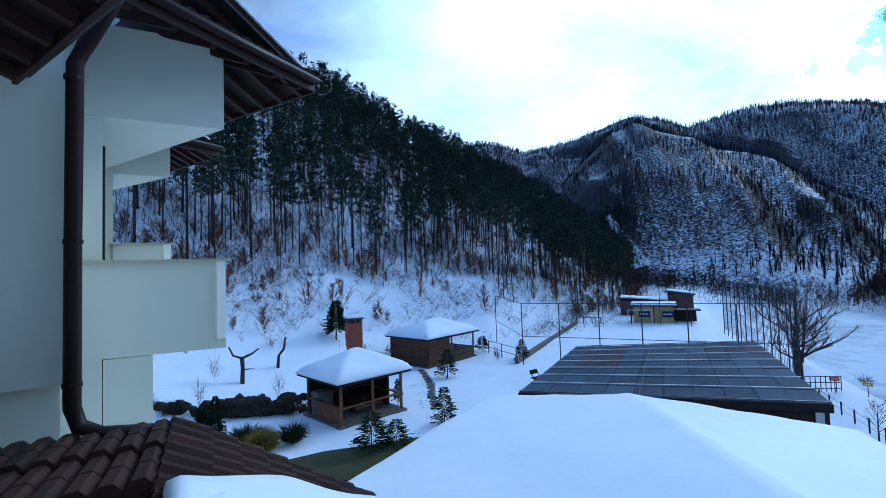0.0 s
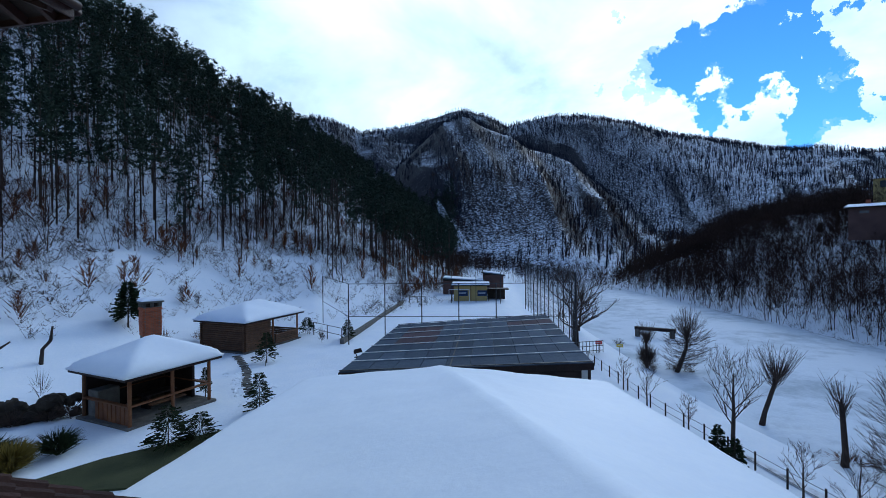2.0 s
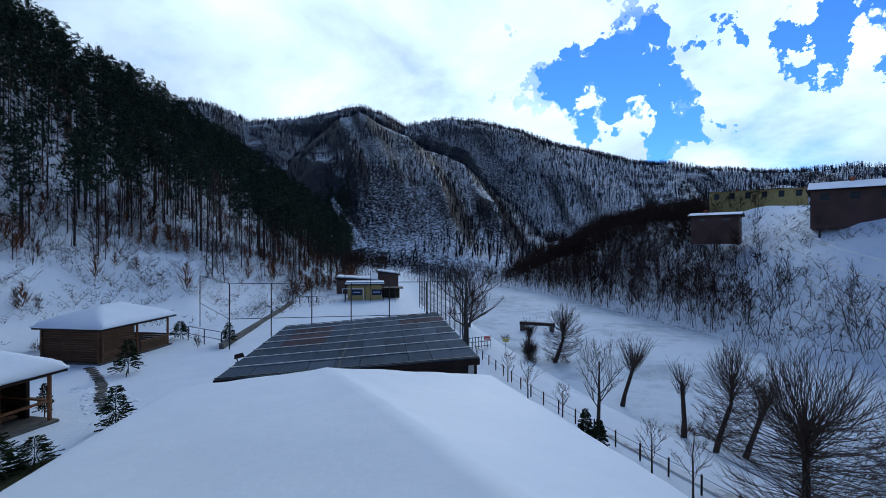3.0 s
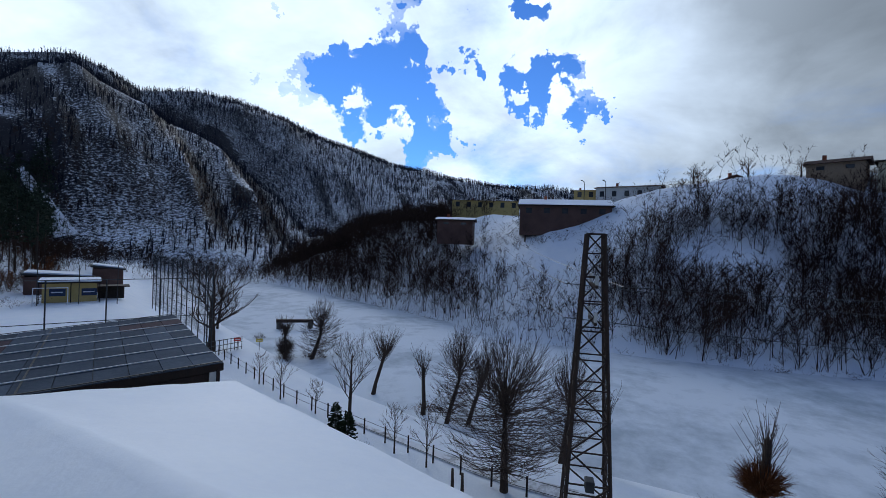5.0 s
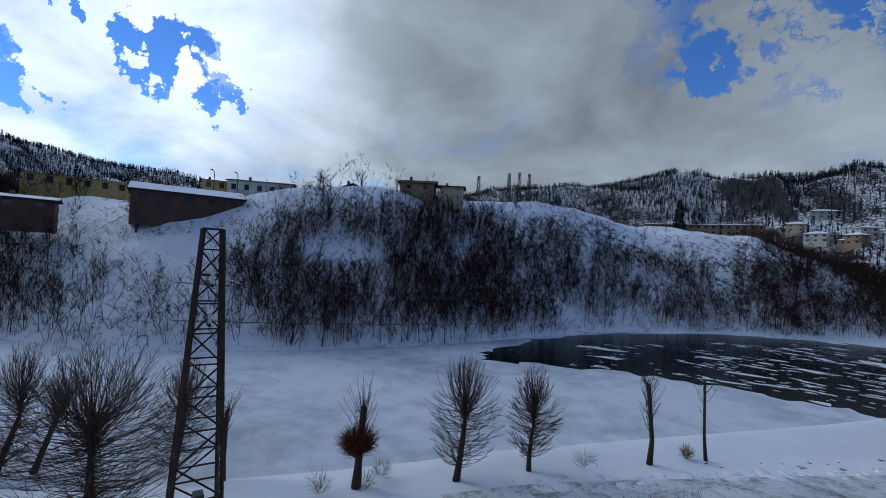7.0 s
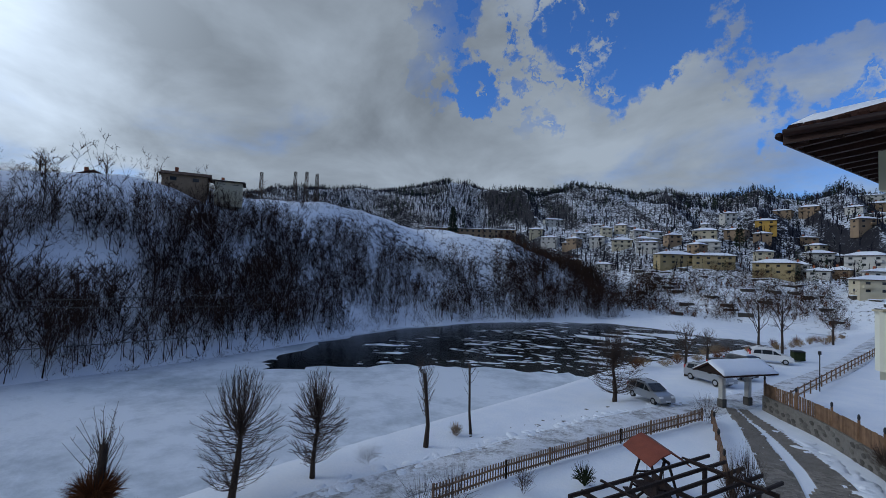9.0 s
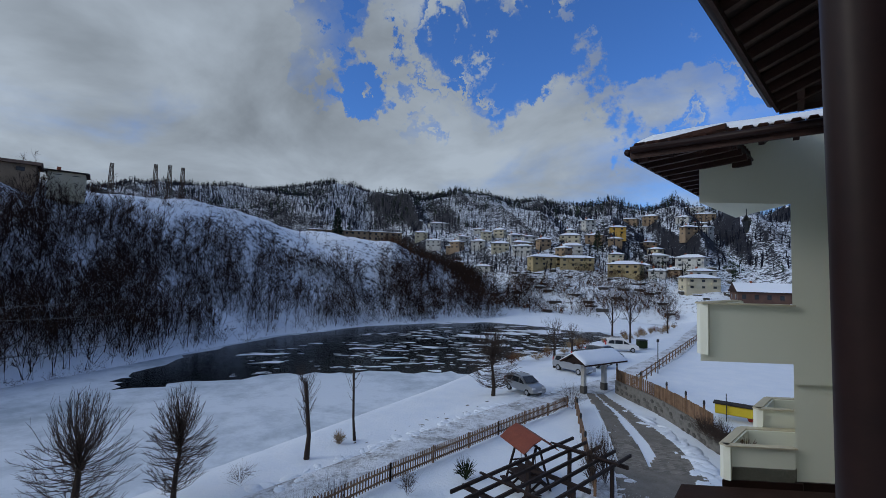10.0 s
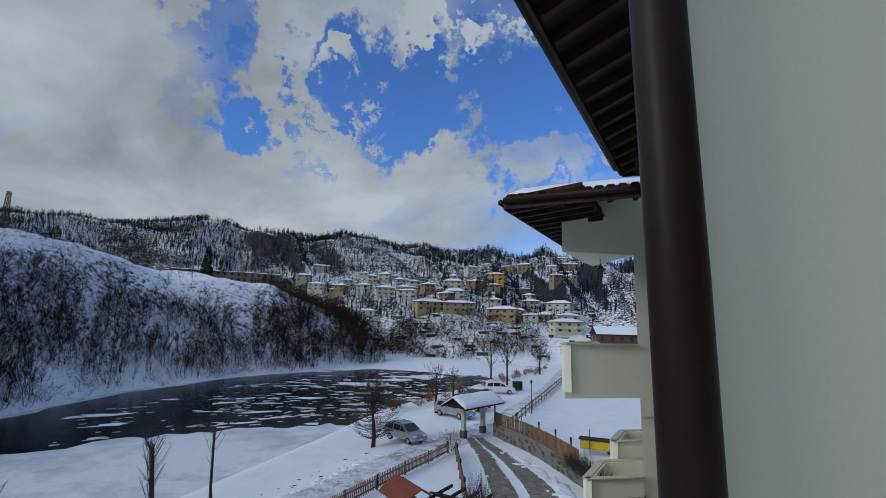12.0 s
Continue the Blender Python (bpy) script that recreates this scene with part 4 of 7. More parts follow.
# covered terrace: dark panel roof with white battens
def terrace_roof():
    A, B, C, D = Vector((3.75, 18.9, 2.75)), Vector((14.4, 15.6, 2.75)), Vector((20.5, 27.4, 2.9)), Vector((9.3, 28.0, 2.9))
    t = empty("covered_terrace", pose(0, 0, 0), "covered terrace with a dark grey panelled roof and dark frame", "terrace")
    rng = random.Random(2)
    nu, nv = 10, 7
    vs = [p - Vector((0, 0, 0.06)) for p in (A, B, C, D)] + [p - Vector((0, 0, 0.1)) for p in (A, B, C, D)]
    mesh_object("deck", vs, [(0, 1, 2, 3), (7, 6, 5, 4), (0, 4, 5, 1), (1, 5, 6, 2), (2, 6, 7, 3), (3, 7, 4, 0)], STEEL, t)
    for i in range(nu):
        for j in range(nv):
            g = 0.0012
            u0, u1, v0, v1 = i / nu + g, (i + 1) / nu - g, j / nv + g, (j + 1) / nv - g
            pt = lambda u, v: lerp(lerp(A, B, u), lerp(D, C, u), v)
            z = 0.02 * rng.random()
            vs = [pt(u0, v0), pt(u1, v0), pt(u1, v1), pt(u0, v1)]
            V = [p + Vector((0, 0, 0.02 + z)) for p in vs] + [p - Vector((0, 0, 0.04)) for p in vs]
            F = [(0, 1, 2, 3), (7, 6, 5, 4), (0, 4, 5, 1), (1, 5, 6, 2), (2, 6, 7, 3), (3, 7, 4, 0)]
            red = (i in (1, 2) and j in (3, 4, 5)) or (i >= 7 and j in (5,))
            mesh_object("roof_panel", V, F, RED_PANEL if red else DARK_PANEL, t, label="faded reddish panel" if red else "")
    for j in range(nv + 1):
        v = min(0.995, j / nv + 0.004)
        p, q = lerp(A, D, v), lerp(B, C, v)
        part("batten", rod(p + Vector((0, 0, 0.075)), q + Vector((0, 0, 0.075)), 0.05 if j else 0.07, 0.03), WHITE_LINE if 0 < j < nv else STEEL, t, "thin pale batten" if 0 < j < nv else "")
    # a pale streak of bird-lime and frost down the panels, as a raised joint strip
    part("joint_strip", rod(lerp(A, B, 0.42) + Vector((0, 0, 0.05)), lerp(D, C, 0.42) + Vector((0, 0, 0.05)), 0.06, 0.02), STONE, t, "whitish worn joint strip")
    low = Vector((0, 0, -0.35))
    for p, q in ((A, B), (B, C), (A, D), (D, C)):
        part("fascia", rod(p + Vector((0, 0, -0.16)), q + Vector((0, 0, -0.16)), 0.06, 0.3), DARK_WOOD, t)
    for f in (0, 0.33, 0.66, 1):
        for p, q in ((A, B), (D, C)):
            s = lerp(p, q, 0.02 + 0.96 * f)
            part("post", rod((s.x, s.y, -1.5), (s.x, s.y, s.z - 0.25), 0.14), DARK_WOOD, t)
    # closed side towards the river, with a window
    part("side_wall", rod((B.x - 0.1, B.y + 0.1, 1.0), (C.x - 0.2, C.y, 1.0), 0.08, 2.8), DARK_WOOD, t)
    part("end_wall", rod((lerp(A, B, 0.4).x, lerp(A, B, 0.4).y + 0.15, 1.2), (B.x - 0.2, B.y + 0.12, 1.2), 0.08, 2.4), DARK_WOOD, t)
    w0, w1 = lerp(A, B, 0.95), lerp(A, B, 0.985)
    part("window", rod((w0.x, w0.y - 0.02, 2.2), (w1.x, w1.y - 0.02, 2.2), 0.05, 0.5), WHITE_WALL, t, "small pale window pane")


terrace_roof()

# ---- the guest house, with a sawtooth front; x: away from the front, y: along it ----
HOUSE = yaw_matrix(0, 0, 0, 24.9)


def wall_run(pts, z0, z1, thick):
    """Upright walls along a polyline, each leg a prism."""
    bm = bmesh.new()
    for (x0, y0), (x1, y1) in zip(pts, pts[1:]):
        d = Vector((x1 - x0, y1 - y0)).normalized()
        n = Vector((-d.y, d.x)) * thick
        prism(bm, [(x0, y0), (x1, y1), (x1 + n.x, y1 + n.y), (x0 + n.x, y0 + n.y)], z0, z1)
    return bm


def eave(name, house, a, b, inward, rise, deep, rafters=8, snow=True):
    """A roof edge from a to b: gutter, fascia, boarded soffit with rafters, tiles above."""
    a, b, n = Vector(a), Vector(b), Vector((*inward, 0)).normalized()
    up = Vector((0, 0, 1))
    r = empty(name, HOUSE.copy(), "brown tiled roof edge with boarded soffit and gutter", "roof")
    slope = n * deep + up * rise
    V = [a, b, b + slope, a + slope]
    bd = bmesh.new()
    vs = [bd.verts.new(p) for p in V] + [bd.verts.new(p + up * 0.05) for p in V]
    for f in ((3, 2, 1, 0), (4, 5, 6, 7), (0, 1, 5, 4), (1, 2, 6, 5), (2, 3, 7, 6), (3, 0, 4, 7)):
        bd.faces.new([vs[k] for k in f])
    part("soffit", bd, DARK_WOOD, r, "dark stained boards")
    for k in range(rafters):
        p = lerp(a, b, (k + 0.5) / rafters)
        part("rafter", rod(p - up * 0.06 + n * 0.05, p + slope - up * 0.06, 0.08, 0.12), RED_WOOD, r)
    part("fascia", rod(a + up * 0.02, b + up * 0.02, 0.04, 0.2), RED_WOOD, r, "red-brown fascia board")
    gut = bmesh.new()
    pipe(gut, [a - n * 0.08 + up * 0.08, lerp(a, b, 0.5) - n * 0.08 + up * 0.075, b - n * 0.08 + up * 0.08], 0.065, 8)
    part("gutter", gut, BROWN_METAL, r, "dark brown half-round gutter", True)
    ln = (b - a).length
    m = int(ln / 0.21)
    d = (b - a).normalized()
    for k in range(m):
        p = a + d * (k + 0.5) * ln / m + up * 0.12 - n * 0.04
        part("edge_tile", pipe(bmesh.new(), [p, p + slope], 0.1, 6), TILE, r)
    if snow:
        def fn(u, v):
            return lerp(a + slope * 0.12, b + slope * 0.12, u) + slope * 0.88 * v + up * 0.17
        s = snow_sheet("eave_snow", fn, 24, 8, "white snow lying on the tiled roof edge", 0.14)
        s.matrix_basis = HOUSE.copy()
    return r


def bay(name, corner, inner, tip_back, z_par0, z_par1, z_pan0, z_pan1, label):
    """A three-cornered balcony: slab, parapet with coping, and the solid panel over the opening."""
    b = empty(name, HOUSE.copy(), label, "balcony", "balconies of the guest house")
    tri = [inner, corner, tip_back]
    if (corner[0] - inner[0]) * (tip_back[1] - inner[1]) - (corner[1] - inner[1]) * (tip_back[0] - inner[0]) < 0:
        order = tri[::-1]
    else:
        order = tri
    part("floor_slab", prism(bmesh.new(), order, z_par0, z_par0 + 0.14), PLASTER_WALL, b)
    t = 0.14 if order is tri else -0.14
    part("parapet_front", wall_run([inner, corner], z_par0 + 0.14, z_par1, t), PLASTER_WALL, b)
    part("parapet_side", wall_run([corner, tip_back], z_par0 + 0.14, z_par1, t), PLASTER_WALL, b)
    for p, q in ((inner, corner), (corner, tip_back)):
        m = Vector((*p, z_par1 + 0.015)), Vector((*q, z_par1 + 0.015))
        part("coping", rod(m[0], m[1], 0.2, 0.03), CREAM_WALL, b)
    part("upper_panel", prism(bmesh.new(), order, z_pan0, z_pan1), PLASTER_WALL, b)
    return b


def guest_house():
    h = empty("guest_house", HOUSE.copy(), "pale plastered guest house with stepped balconies and brown trim", "building")
    # garden end
    part("wall", prism(bmesh.new(), [(-1.42, 5.62), (-9, 5.62), (-9, 7.4), (-1.95, 7.4)][::-1], 7.0, 11.42), PLASTER_WALL, h)
    part("wall", prism(bmesh.new(), [(-1.55, 5.9), (-9, 5.9), (-9, 7.38), (-2.0, 7.38)][::-1], -0.5, 7.0), PLASTER_WALL, h)
    part("wall", prism(bmesh.new(), [(-1.46, 7.42), (-9, 7.42), (-9, 11.3), (-3.2, 11.3), (-1.9, 10.4)][::-1], -0.5, 6.97), PLASTER_WALL, h)
    part("wall", prism(bmesh.new(), [(-1.9, 11.0), (-9, 11.0), (-9, 16), (-3.5, 16)][::-1], -0.5, 11.3), PLASTER_WALL, h)
    part("wall", prism(bmesh.new(), [(-1.45, 7.42), (-0.88, 7.42), (-1.45, 8.6)], 4.2, 6.96), PLASTER_WALL, h, "lower corner pier")
    # wall behind the balcony, with a dark doorway reveal
    part("wall", prism(bmesh.new(), [(-1.46, 7.42), (-9, 7.42), (-9, 10.9), (-2.6, 10.4), (-1.62, 8.4)][::-1], 6.98, 11.75), PLASTER_WALL, h)
    part("door_reveal", cube(-1.475, -1.45, 7.5, 7.56, 8.25, 9.9), DARK_WOOD, h, "dark door jamb")
    # the nearest bay beside the lookout
    part("wall", prism(bmesh.new(), [(-0.82, -2.5), (-5.3, -7.6), (-9, -7.6), (-9, -2.5)][::-1], -1, 11.2), PLASTER_WALL, h)
    # road end
    part("wall", prism(bmesh.new(), [(-6.2, -10.9), (-8.6, -13.6), (-14, -13.6), (-14, -10.9)][::-1], 6.19, 11.4), PLASTER_WALL, h)
    part("wall", prism(bmesh.new(), [(-6.25, -10.98), (-8.6, -13.6), (-14, -13.6), (-14, -10.98)][::-1], -1.5, 6.19), PLASTER_WALL, h)
    part("plinth", prism(bmesh.new(), [(-6.2, -10.93), (-8.5, -13.6), (-14, -13.6), (-14, -10.93)][::-1], 3.4, 4.3), BROWN_METAL, h, "dark red-brown plinth")
    # bulk of the house behind
    part("wall", prism(bmesh.new(), [(-9, -10.9), (-9, 16), (-18, 16), (-18, -10.9)], -1.5, 11.2), PLASTER_WALL, h)
    part("roof_deck", prism(bmesh.new(), [(-7.5, -10), (-3.2, 7), (-3.2, 14.5), (-18, 14.5), (-18, -12)], 11.45, 11.6), DARK_WOOD, h)
    # lower storey under the lookout
    part("wall", prism(bmesh.new(), [(-1.6, -2.4), (-1.6, 5.6), (-9, 5.6), (-9, -2.4)][::-1], -1, 6.4), PLASTER_WALL, h)
    return h


guest_house()
bay("balcony", (0.05, 7.4), (-2.0, 7.4), (-2.0, 10.9), 6.97, 8.27, 10.28, 11.6, "pale plastered corner balcony on the garden end")
bay("balcony", (-0.9, 11.0), (-1.95, 11.0), (-2.6, 13.6), 7.2, 8.75, 10.2, 11.0, "pale plastered balcony farther along the garden end")
bay("balcony", (-4.43, -10.9), (-6.2, -10.9), (-6.3, -13.0), 6.58, 7.72, 9.78, 11.3, "pale plastered corner balcony above the planter boxes")

eave("roof_edge", None, (1.45, 7.56, 11.22), (-2.0, 5.04, 11.22), (-0.589, 0.808), 0.9, 2.2)
eave("roof_edge", None, (1.45, 7.6, 11.22), (-0.6, 11.0, 11.22), (-0.856, -0.517), 0.9, 2.0)
eave("roof_edge", None, (0.05, 11.22, 10.85), (-1.2, 13.5, 10.85), (-0.88, -0.48), 0.7, 1.6)
eave("roof_edge", None, (0.05, 11.15, 10.85), (-1.7, 9.8, 10.85), (-0.61, 0.79), 0.7, 1.2, snow=False)
eave("roof_edge", None, (0.1, 2.0, 10.02), (-1.82, 5.5, 10.02), (-0.87, -0.49), 0.9, 3.0, snow=False)
eave("roof_edge", None, (-2.82, -10.1, 10.53), (-7.2, -7.0, 10.53), (-0.575, -0.817), 0.75, 2.4, 12)
eave("roof_edge", None, (-2.82, -10.15, 10.53), (-6.3, -14.4, 10.53), (-0.77, 0.64), 0.12, 1.6, 12, False)
eave("roof_edge", None, (0.9, -2.2, 10.85), (-4.45, -8.5, 10.85), (-0.76, 0.65), 0.55, 1.5, 20, False)
eave("roof_edge", None, (-4.5, -8.55, 10.85), (-8.0, -6.2, 10.85), (0.56, 0.83), 0.4, 1.2, 8, False)


def downpipes():
    d = empty("downpipe", HOUSE.copy(), "dark brown metal downpipe on the plastered corner", "downpipe", "downpipes")
    bm = bmesh.new()
    pipe(bm, [(-0.95, 5.35, 11.15), (-1.0, 5.4, 10.95), (-1.26, 5.45, 10.42), (-1.35, 5.47, 10.22), (-1.36, 5.47, 8.5), (-1.36, 5.47, 6.8), (-1.3, 5.45, 6.62), (-1.12, 5.42, 6.52), (-0.5, 5.38, 6.46)], 0.075, 12)
    part("pipe", bm, BROWN_METAL, d, smooth=True)
    for z in (10.05, 8.4, 7.0):
        part("bracket", pipe(bmesh.new(), [(-1.36, 5.47, z), (-1.36, 5.47, z + 0.04)], 0.085, 12), BROWN_METAL, d)
    e = empty("downpipe", HOUSE.copy(), "thick dark brown downpipe beside the lookout wall", "downpipe", "downpipes")
    bm = bmesh.new()
    pipe(bm, [(-0.70, -2.42, 11.2), (-0.705, -2.42, 9.5), (-0.725, -2.42, 8.2), (-0.73, -2.42, 6.0), (-0.73, -2.42, 0)], 0.068, 20)
    part("pipe", bm, BROWN_METAL, e, smooth=True)
    for z in (10.4, 8.95, 7.55, 6.1):
        part("socket", pipe(bmesh.new(), [(-0.715, -2.42, z), (-0.715, -2.42, z + 0.07)], 0.072, 20), BROWN_METAL, e, smooth=True)
        part("bracket", rod((-0.72, -2.48, z - 0.2), (-0.8, -2.52, z - 0.2), 0.03), STEEL, e)
    c = empty("cable", HOUSE.copy(), "thin pale cable clipped along the wall corner", "cable")
    bm = bmesh.new()
    pipe(bm, [(-0.80 - 0.012 * math.sin(k * 1.3), -2.47, 11.2 - 0.35 * k) for k in range(32)], 0.005, 6)
    part("wire", bm, CREAM_WALL, c, smooth=True)


downpipes()


def wall_lantern():
    m = HOUSE @ pose(-5.75, -11.6, 9.78)
    t = empty("hanging_lantern", m, "small black iron lantern under the balcony ceiling", "lamp")
    part("rod", rod((0, 0, 0), (0, 0, -0.18), 0.02, sides=6), STEEL, t)
    part("cap", pipe(bmesh.new(), [(0, 0, -0.16), (0, 0, -0.2), (0, 0, -0.27)], [0.02, 0.05, 0.11], 6), STEEL, t)
    part("glass", pipe(bmesh.new(), [(0, 0, -0.27), (0, 0, -0.46)], [0.085, 0.05], 6), WINDOW, t)
    part("finial", pipe(bmesh.new(), [(0, 0, -0.46), (0, 0, -0.54)], [0.05, 0.015], 6), STEEL, t)


wall_lantern()


def planters():
    for pts, z0, z1 in (([(-6.2, -10.9), (-4.85, -10.9), (-5.85, -12.05), (-7.2, -12.05)], 4.3, 4.95), ([(-7.3, -12.2), (-6.25, -12.2), (-7.15, -13.25), (-8.2, -13.25)], 4.5, 5.35)):
        p = empty("planter_box", HOUSE.copy(), "cream plastered planter box with dark soil and dry stems", "planter", "planter boxes")
        for q, r in zip(pts, pts[1:]):
            part("side", wall_run([q, r], z0, z1, -0.12), PLASTER_WALL, p)
            part("coping", rod((*q, z1 + 0.012), (*r, z1 + 0.012), 0.16, 0.025), CREAM_WALL, p)
        part("soil", prism(bmesh.new(), pts[::-1], z0 - 0.1, z1 - 0.4), SOIL, p)
    b = empty("plinth_block", HOUSE.copy(), "dark red-brown base under the planter boxes", "plinth")
    part("block", prism(bmesh.new(), [(-6.3, -10.86), (-4.8, -10.86), (-7.2, -13.6), (-8.6, -13.6)][::-1], 3.7, 4.3), BROWN_METAL, b)
    s = bush(0, 0, 0.55, 0.7, 160, RUSSET, 3, "dry rust coloured stems in the planter", "dry_stems", "plant", z=0)
    s.matrix_basis = HOUSE @ pose(-5.55, -11.4, 4.5)


planters()


def porch_roof():
    """The tiled porch roof under the lookout, half of it under snow."""
    o, e, f, g = Vector((-0.5, 5.55, 6.5)), Vector((1.55, 5.55, 5.2)), Vector((1.9, -1.2, 5.2)), Vector((-0.5, -1.2, 6.5))
    r = empty("porch_roof", HOUSE.copy(), "brown clay tiled porch roof, partly bare of snow", "roof")
    bm = bmesh.new()
    vs = [bm.verts.new(p - Vector((0, 0, 0.06))) for p in (o, e, f, g)] + [bm.verts.new(p - Vector((0, 0, 0.2))) for p in (o, e, f, g)]
    for q in ((0, 1, 2, 3), (7, 6, 5, 4), (0, 4, 5, 1), (1, 5, 6, 2), (2, 6, 7, 3), (3, 7, 4, 0)):
        bm.faces.new([vs[k] for k in q])
    bmesh.ops.recalc_face_normals(bm, faces=bm.faces)
    part("deck", bm, DARK_WOOD, r)
    # tiles in courses down the slope
    rng = random.Random(8)
    me = {}
    nu, nv = 17, 8
    n = (e - o).cross(g - o)
    n = -n if n.z < 0 else n
    n.normalize()
    for i in range(nu):
        for j in range(nv):
            u, v = (i + 0.5) / 26, (j + 0.5) / nv
            a, b = lerp(lerp(o, g, u), lerp(e, f, u), j / nv - 0.02), lerp(lerp(o, g, u), lerp(e, f, u), (j + 1) / nv + 0.02)
            tb = bmesh.new()
            w = 0.105 + 0.01 * v
            d = (b - a).normalized()
            s = d.cross(n)
            rows = []
            for p, lift in ((a, 0.0), (b, 0.035)):
                rows.append([tb.verts.new(p + s * w * x + n * (h + lift + rng.uniform(-0.004, 0.004))) for x, h in ((-1.25, -0.03), (-0.9, 0.02), (-0.4, 0.065), (0.4, 0.065), (0.9, 0.02), (1.25, -0.03))])
            for k in range(5):
                tb.faces.new((rows[0][k], rows[0][k + 1], rows[1][k + 1], rows[1][k]))
            tb.faces.new(rows[1])
            part("roof_tile", tb, TILE, r)
    for i in range(17, 27):
        u = (i + 0.3) / 26
        p = lerp(e, f, u)
        part("roof_tile", pipe(bmesh.new(), [p - (e - o).normalized() * 0.4, p + (e - o).normalized() * 0.03], 0.11, 8), TILE, r)

    def fn(u, v):
        edge = float(interp(v, [0, 0.18, 0.42, 0.72, 1], [0.27, 0.21, 0.155, 0.10, 0.06])) + 0.01 * math.sin(v * 11)
        uu = edge + (1 - edge) * u
        return lerp(lerp(o, g, uu), lerp(e, f, uu), 0.02 + 0.96 * v) + n * 0.07
    s = snow_sheet("porch_snow", fn, 30, 30, "white snow lying on the lower porch roof", 0.13)
    s.matrix_basis = HOUSE.copy()
    part("upper_deck", prism(bmesh.new(), [(-7, 5.6), (-7, -1.2), (-0.5, -1.2), (-0.5, 5.6)], 6.3, 6.44), TILE, r)
    for j in range(30):
        x = -0.62 - j * 0.19
        for k in range(4):
            part("roof_tile", pipe(bmesh.new(), [(x, 5.5 - k * 0.42, 6.46 + 0.02 * (k % 2)), (x, 5.05 - k * 0.42, 6.49 + 0.02 * (k % 2))], 0.1, 7), TILE, r)

    def upper(u, v):
        return Vector((-7 + 6.9 * u, -1.2 + (4.6 - 1.4 * (1 - u)) * v, 6.5))
    s = snow_sheet("porch_snow", upper, 26, 20, "white snow lying on the upper porch roof", 0.12)
    s.matrix_basis = HOUSE.copy()
    t = empty("entrance_roof", HOUSE.copy(), "dark red-brown entrance canopy roof by the driveway", "roof")
    part("deck", prism(bmesh.new(), [(-12, -10.8), (-4.0, -10.8), (-3.1, -9.4), (-6.5, -5), (-12, -5)][::-1], 4.05, 4.2), TILE, t)


porch_roof()

# ---- garden: arbours, hedge, lawn ----
def hip_snow(w, d, eh, rh, thick=0.3, over=0.0):
    """Snow on a hipped roof, in local metres."""
    hw, hd = w / 2 + over, d / 2 + over
    rl = max(0.0, hw - hd)

    def height(x, y):
        k = min(1.0, (hd - abs(y)) / hd, (hw - abs(x)) / max(1e-3, hw - rl))
        return eh + (rh - eh) * max(0, k)
    V, F, n = [], [], 22
    for i in range(n + 1):
        for j in range(n + 1):
            x, y = -hw + 2 * hw * i / n, -hd + 2 * hd * j / n
            rim = min(i, j, n - i, n - j)
            t = thick * (0.35 if rim == 0 else 0.85 if rim == 1 else 1.0)
            V.append((x, y, height(x, y) + t + 0.03 * math.sin(x * 2.1 + y) * (rim > 0)))
    m = (n + 1) ** 2
    V += [(-hw + 2 * hw * i / n, -hd + 2 * hd * j / n, height(-hw + 2 * hw * i / n, -hd + 2 * hd * j / n)) for i in range(n + 1) for j in range(n + 1)]
    q = lambda i, j: i * (n + 1) + j
    for i in range(n):
        for j in range(n):
            F += [(q(i, j), q(i + 1, j), q(i + 1, j + 1), q(i, j + 1)), (m + q(i, j), m + q(i, j + 1), m + q(i + 1, j + 1), m + q(i + 1, j))]
    rim = [q(i, 0) for i in range(n + 1)] + [q(n, j) for j in range(1, n + 1)] + [q(i, n) for i in range(n - 1, -1, -1)] + [q(0, j) for j in range(n - 1, 0, -1)]
    F += [(b, a, m + a, m + b) for a, b in zip(rim, rim[1:] + rim[:1])]
    return V, F


def hip_roof(bm, w, d, eh, rh, thick=0.12):
    hw, hd = w / 2, d / 2
    rl = max(0.02, hw - hd)
    lo = [bm.verts.new((x, y, eh - thick)) for x, y in ((-hw, -hd), (hw, -hd), (hw, hd), (-hw, hd))]
    hi = [bm.verts.new((x, y, eh)) for x, y in ((-hw, -hd), (hw, -hd), (hw, hd), (-hw, hd))]
    a, b = bm.verts.new((-rl, 0, rh)), bm.verts.new((rl, 0, rh))
    for k in range(4):
        bm.faces.new((lo[k], lo[(k + 1) % 4], hi[(k + 1) % 4], hi[k]))
    bm.faces.new(lo[::-1])
    bm.faces.new((hi[0], hi[1], b, a))
    bm.faces.new((hi[1], hi[2], b))
    bm.faces.new((hi[2], hi[3], a, b))
    bm.faces.new((hi[3], hi[0], a))
    return bm


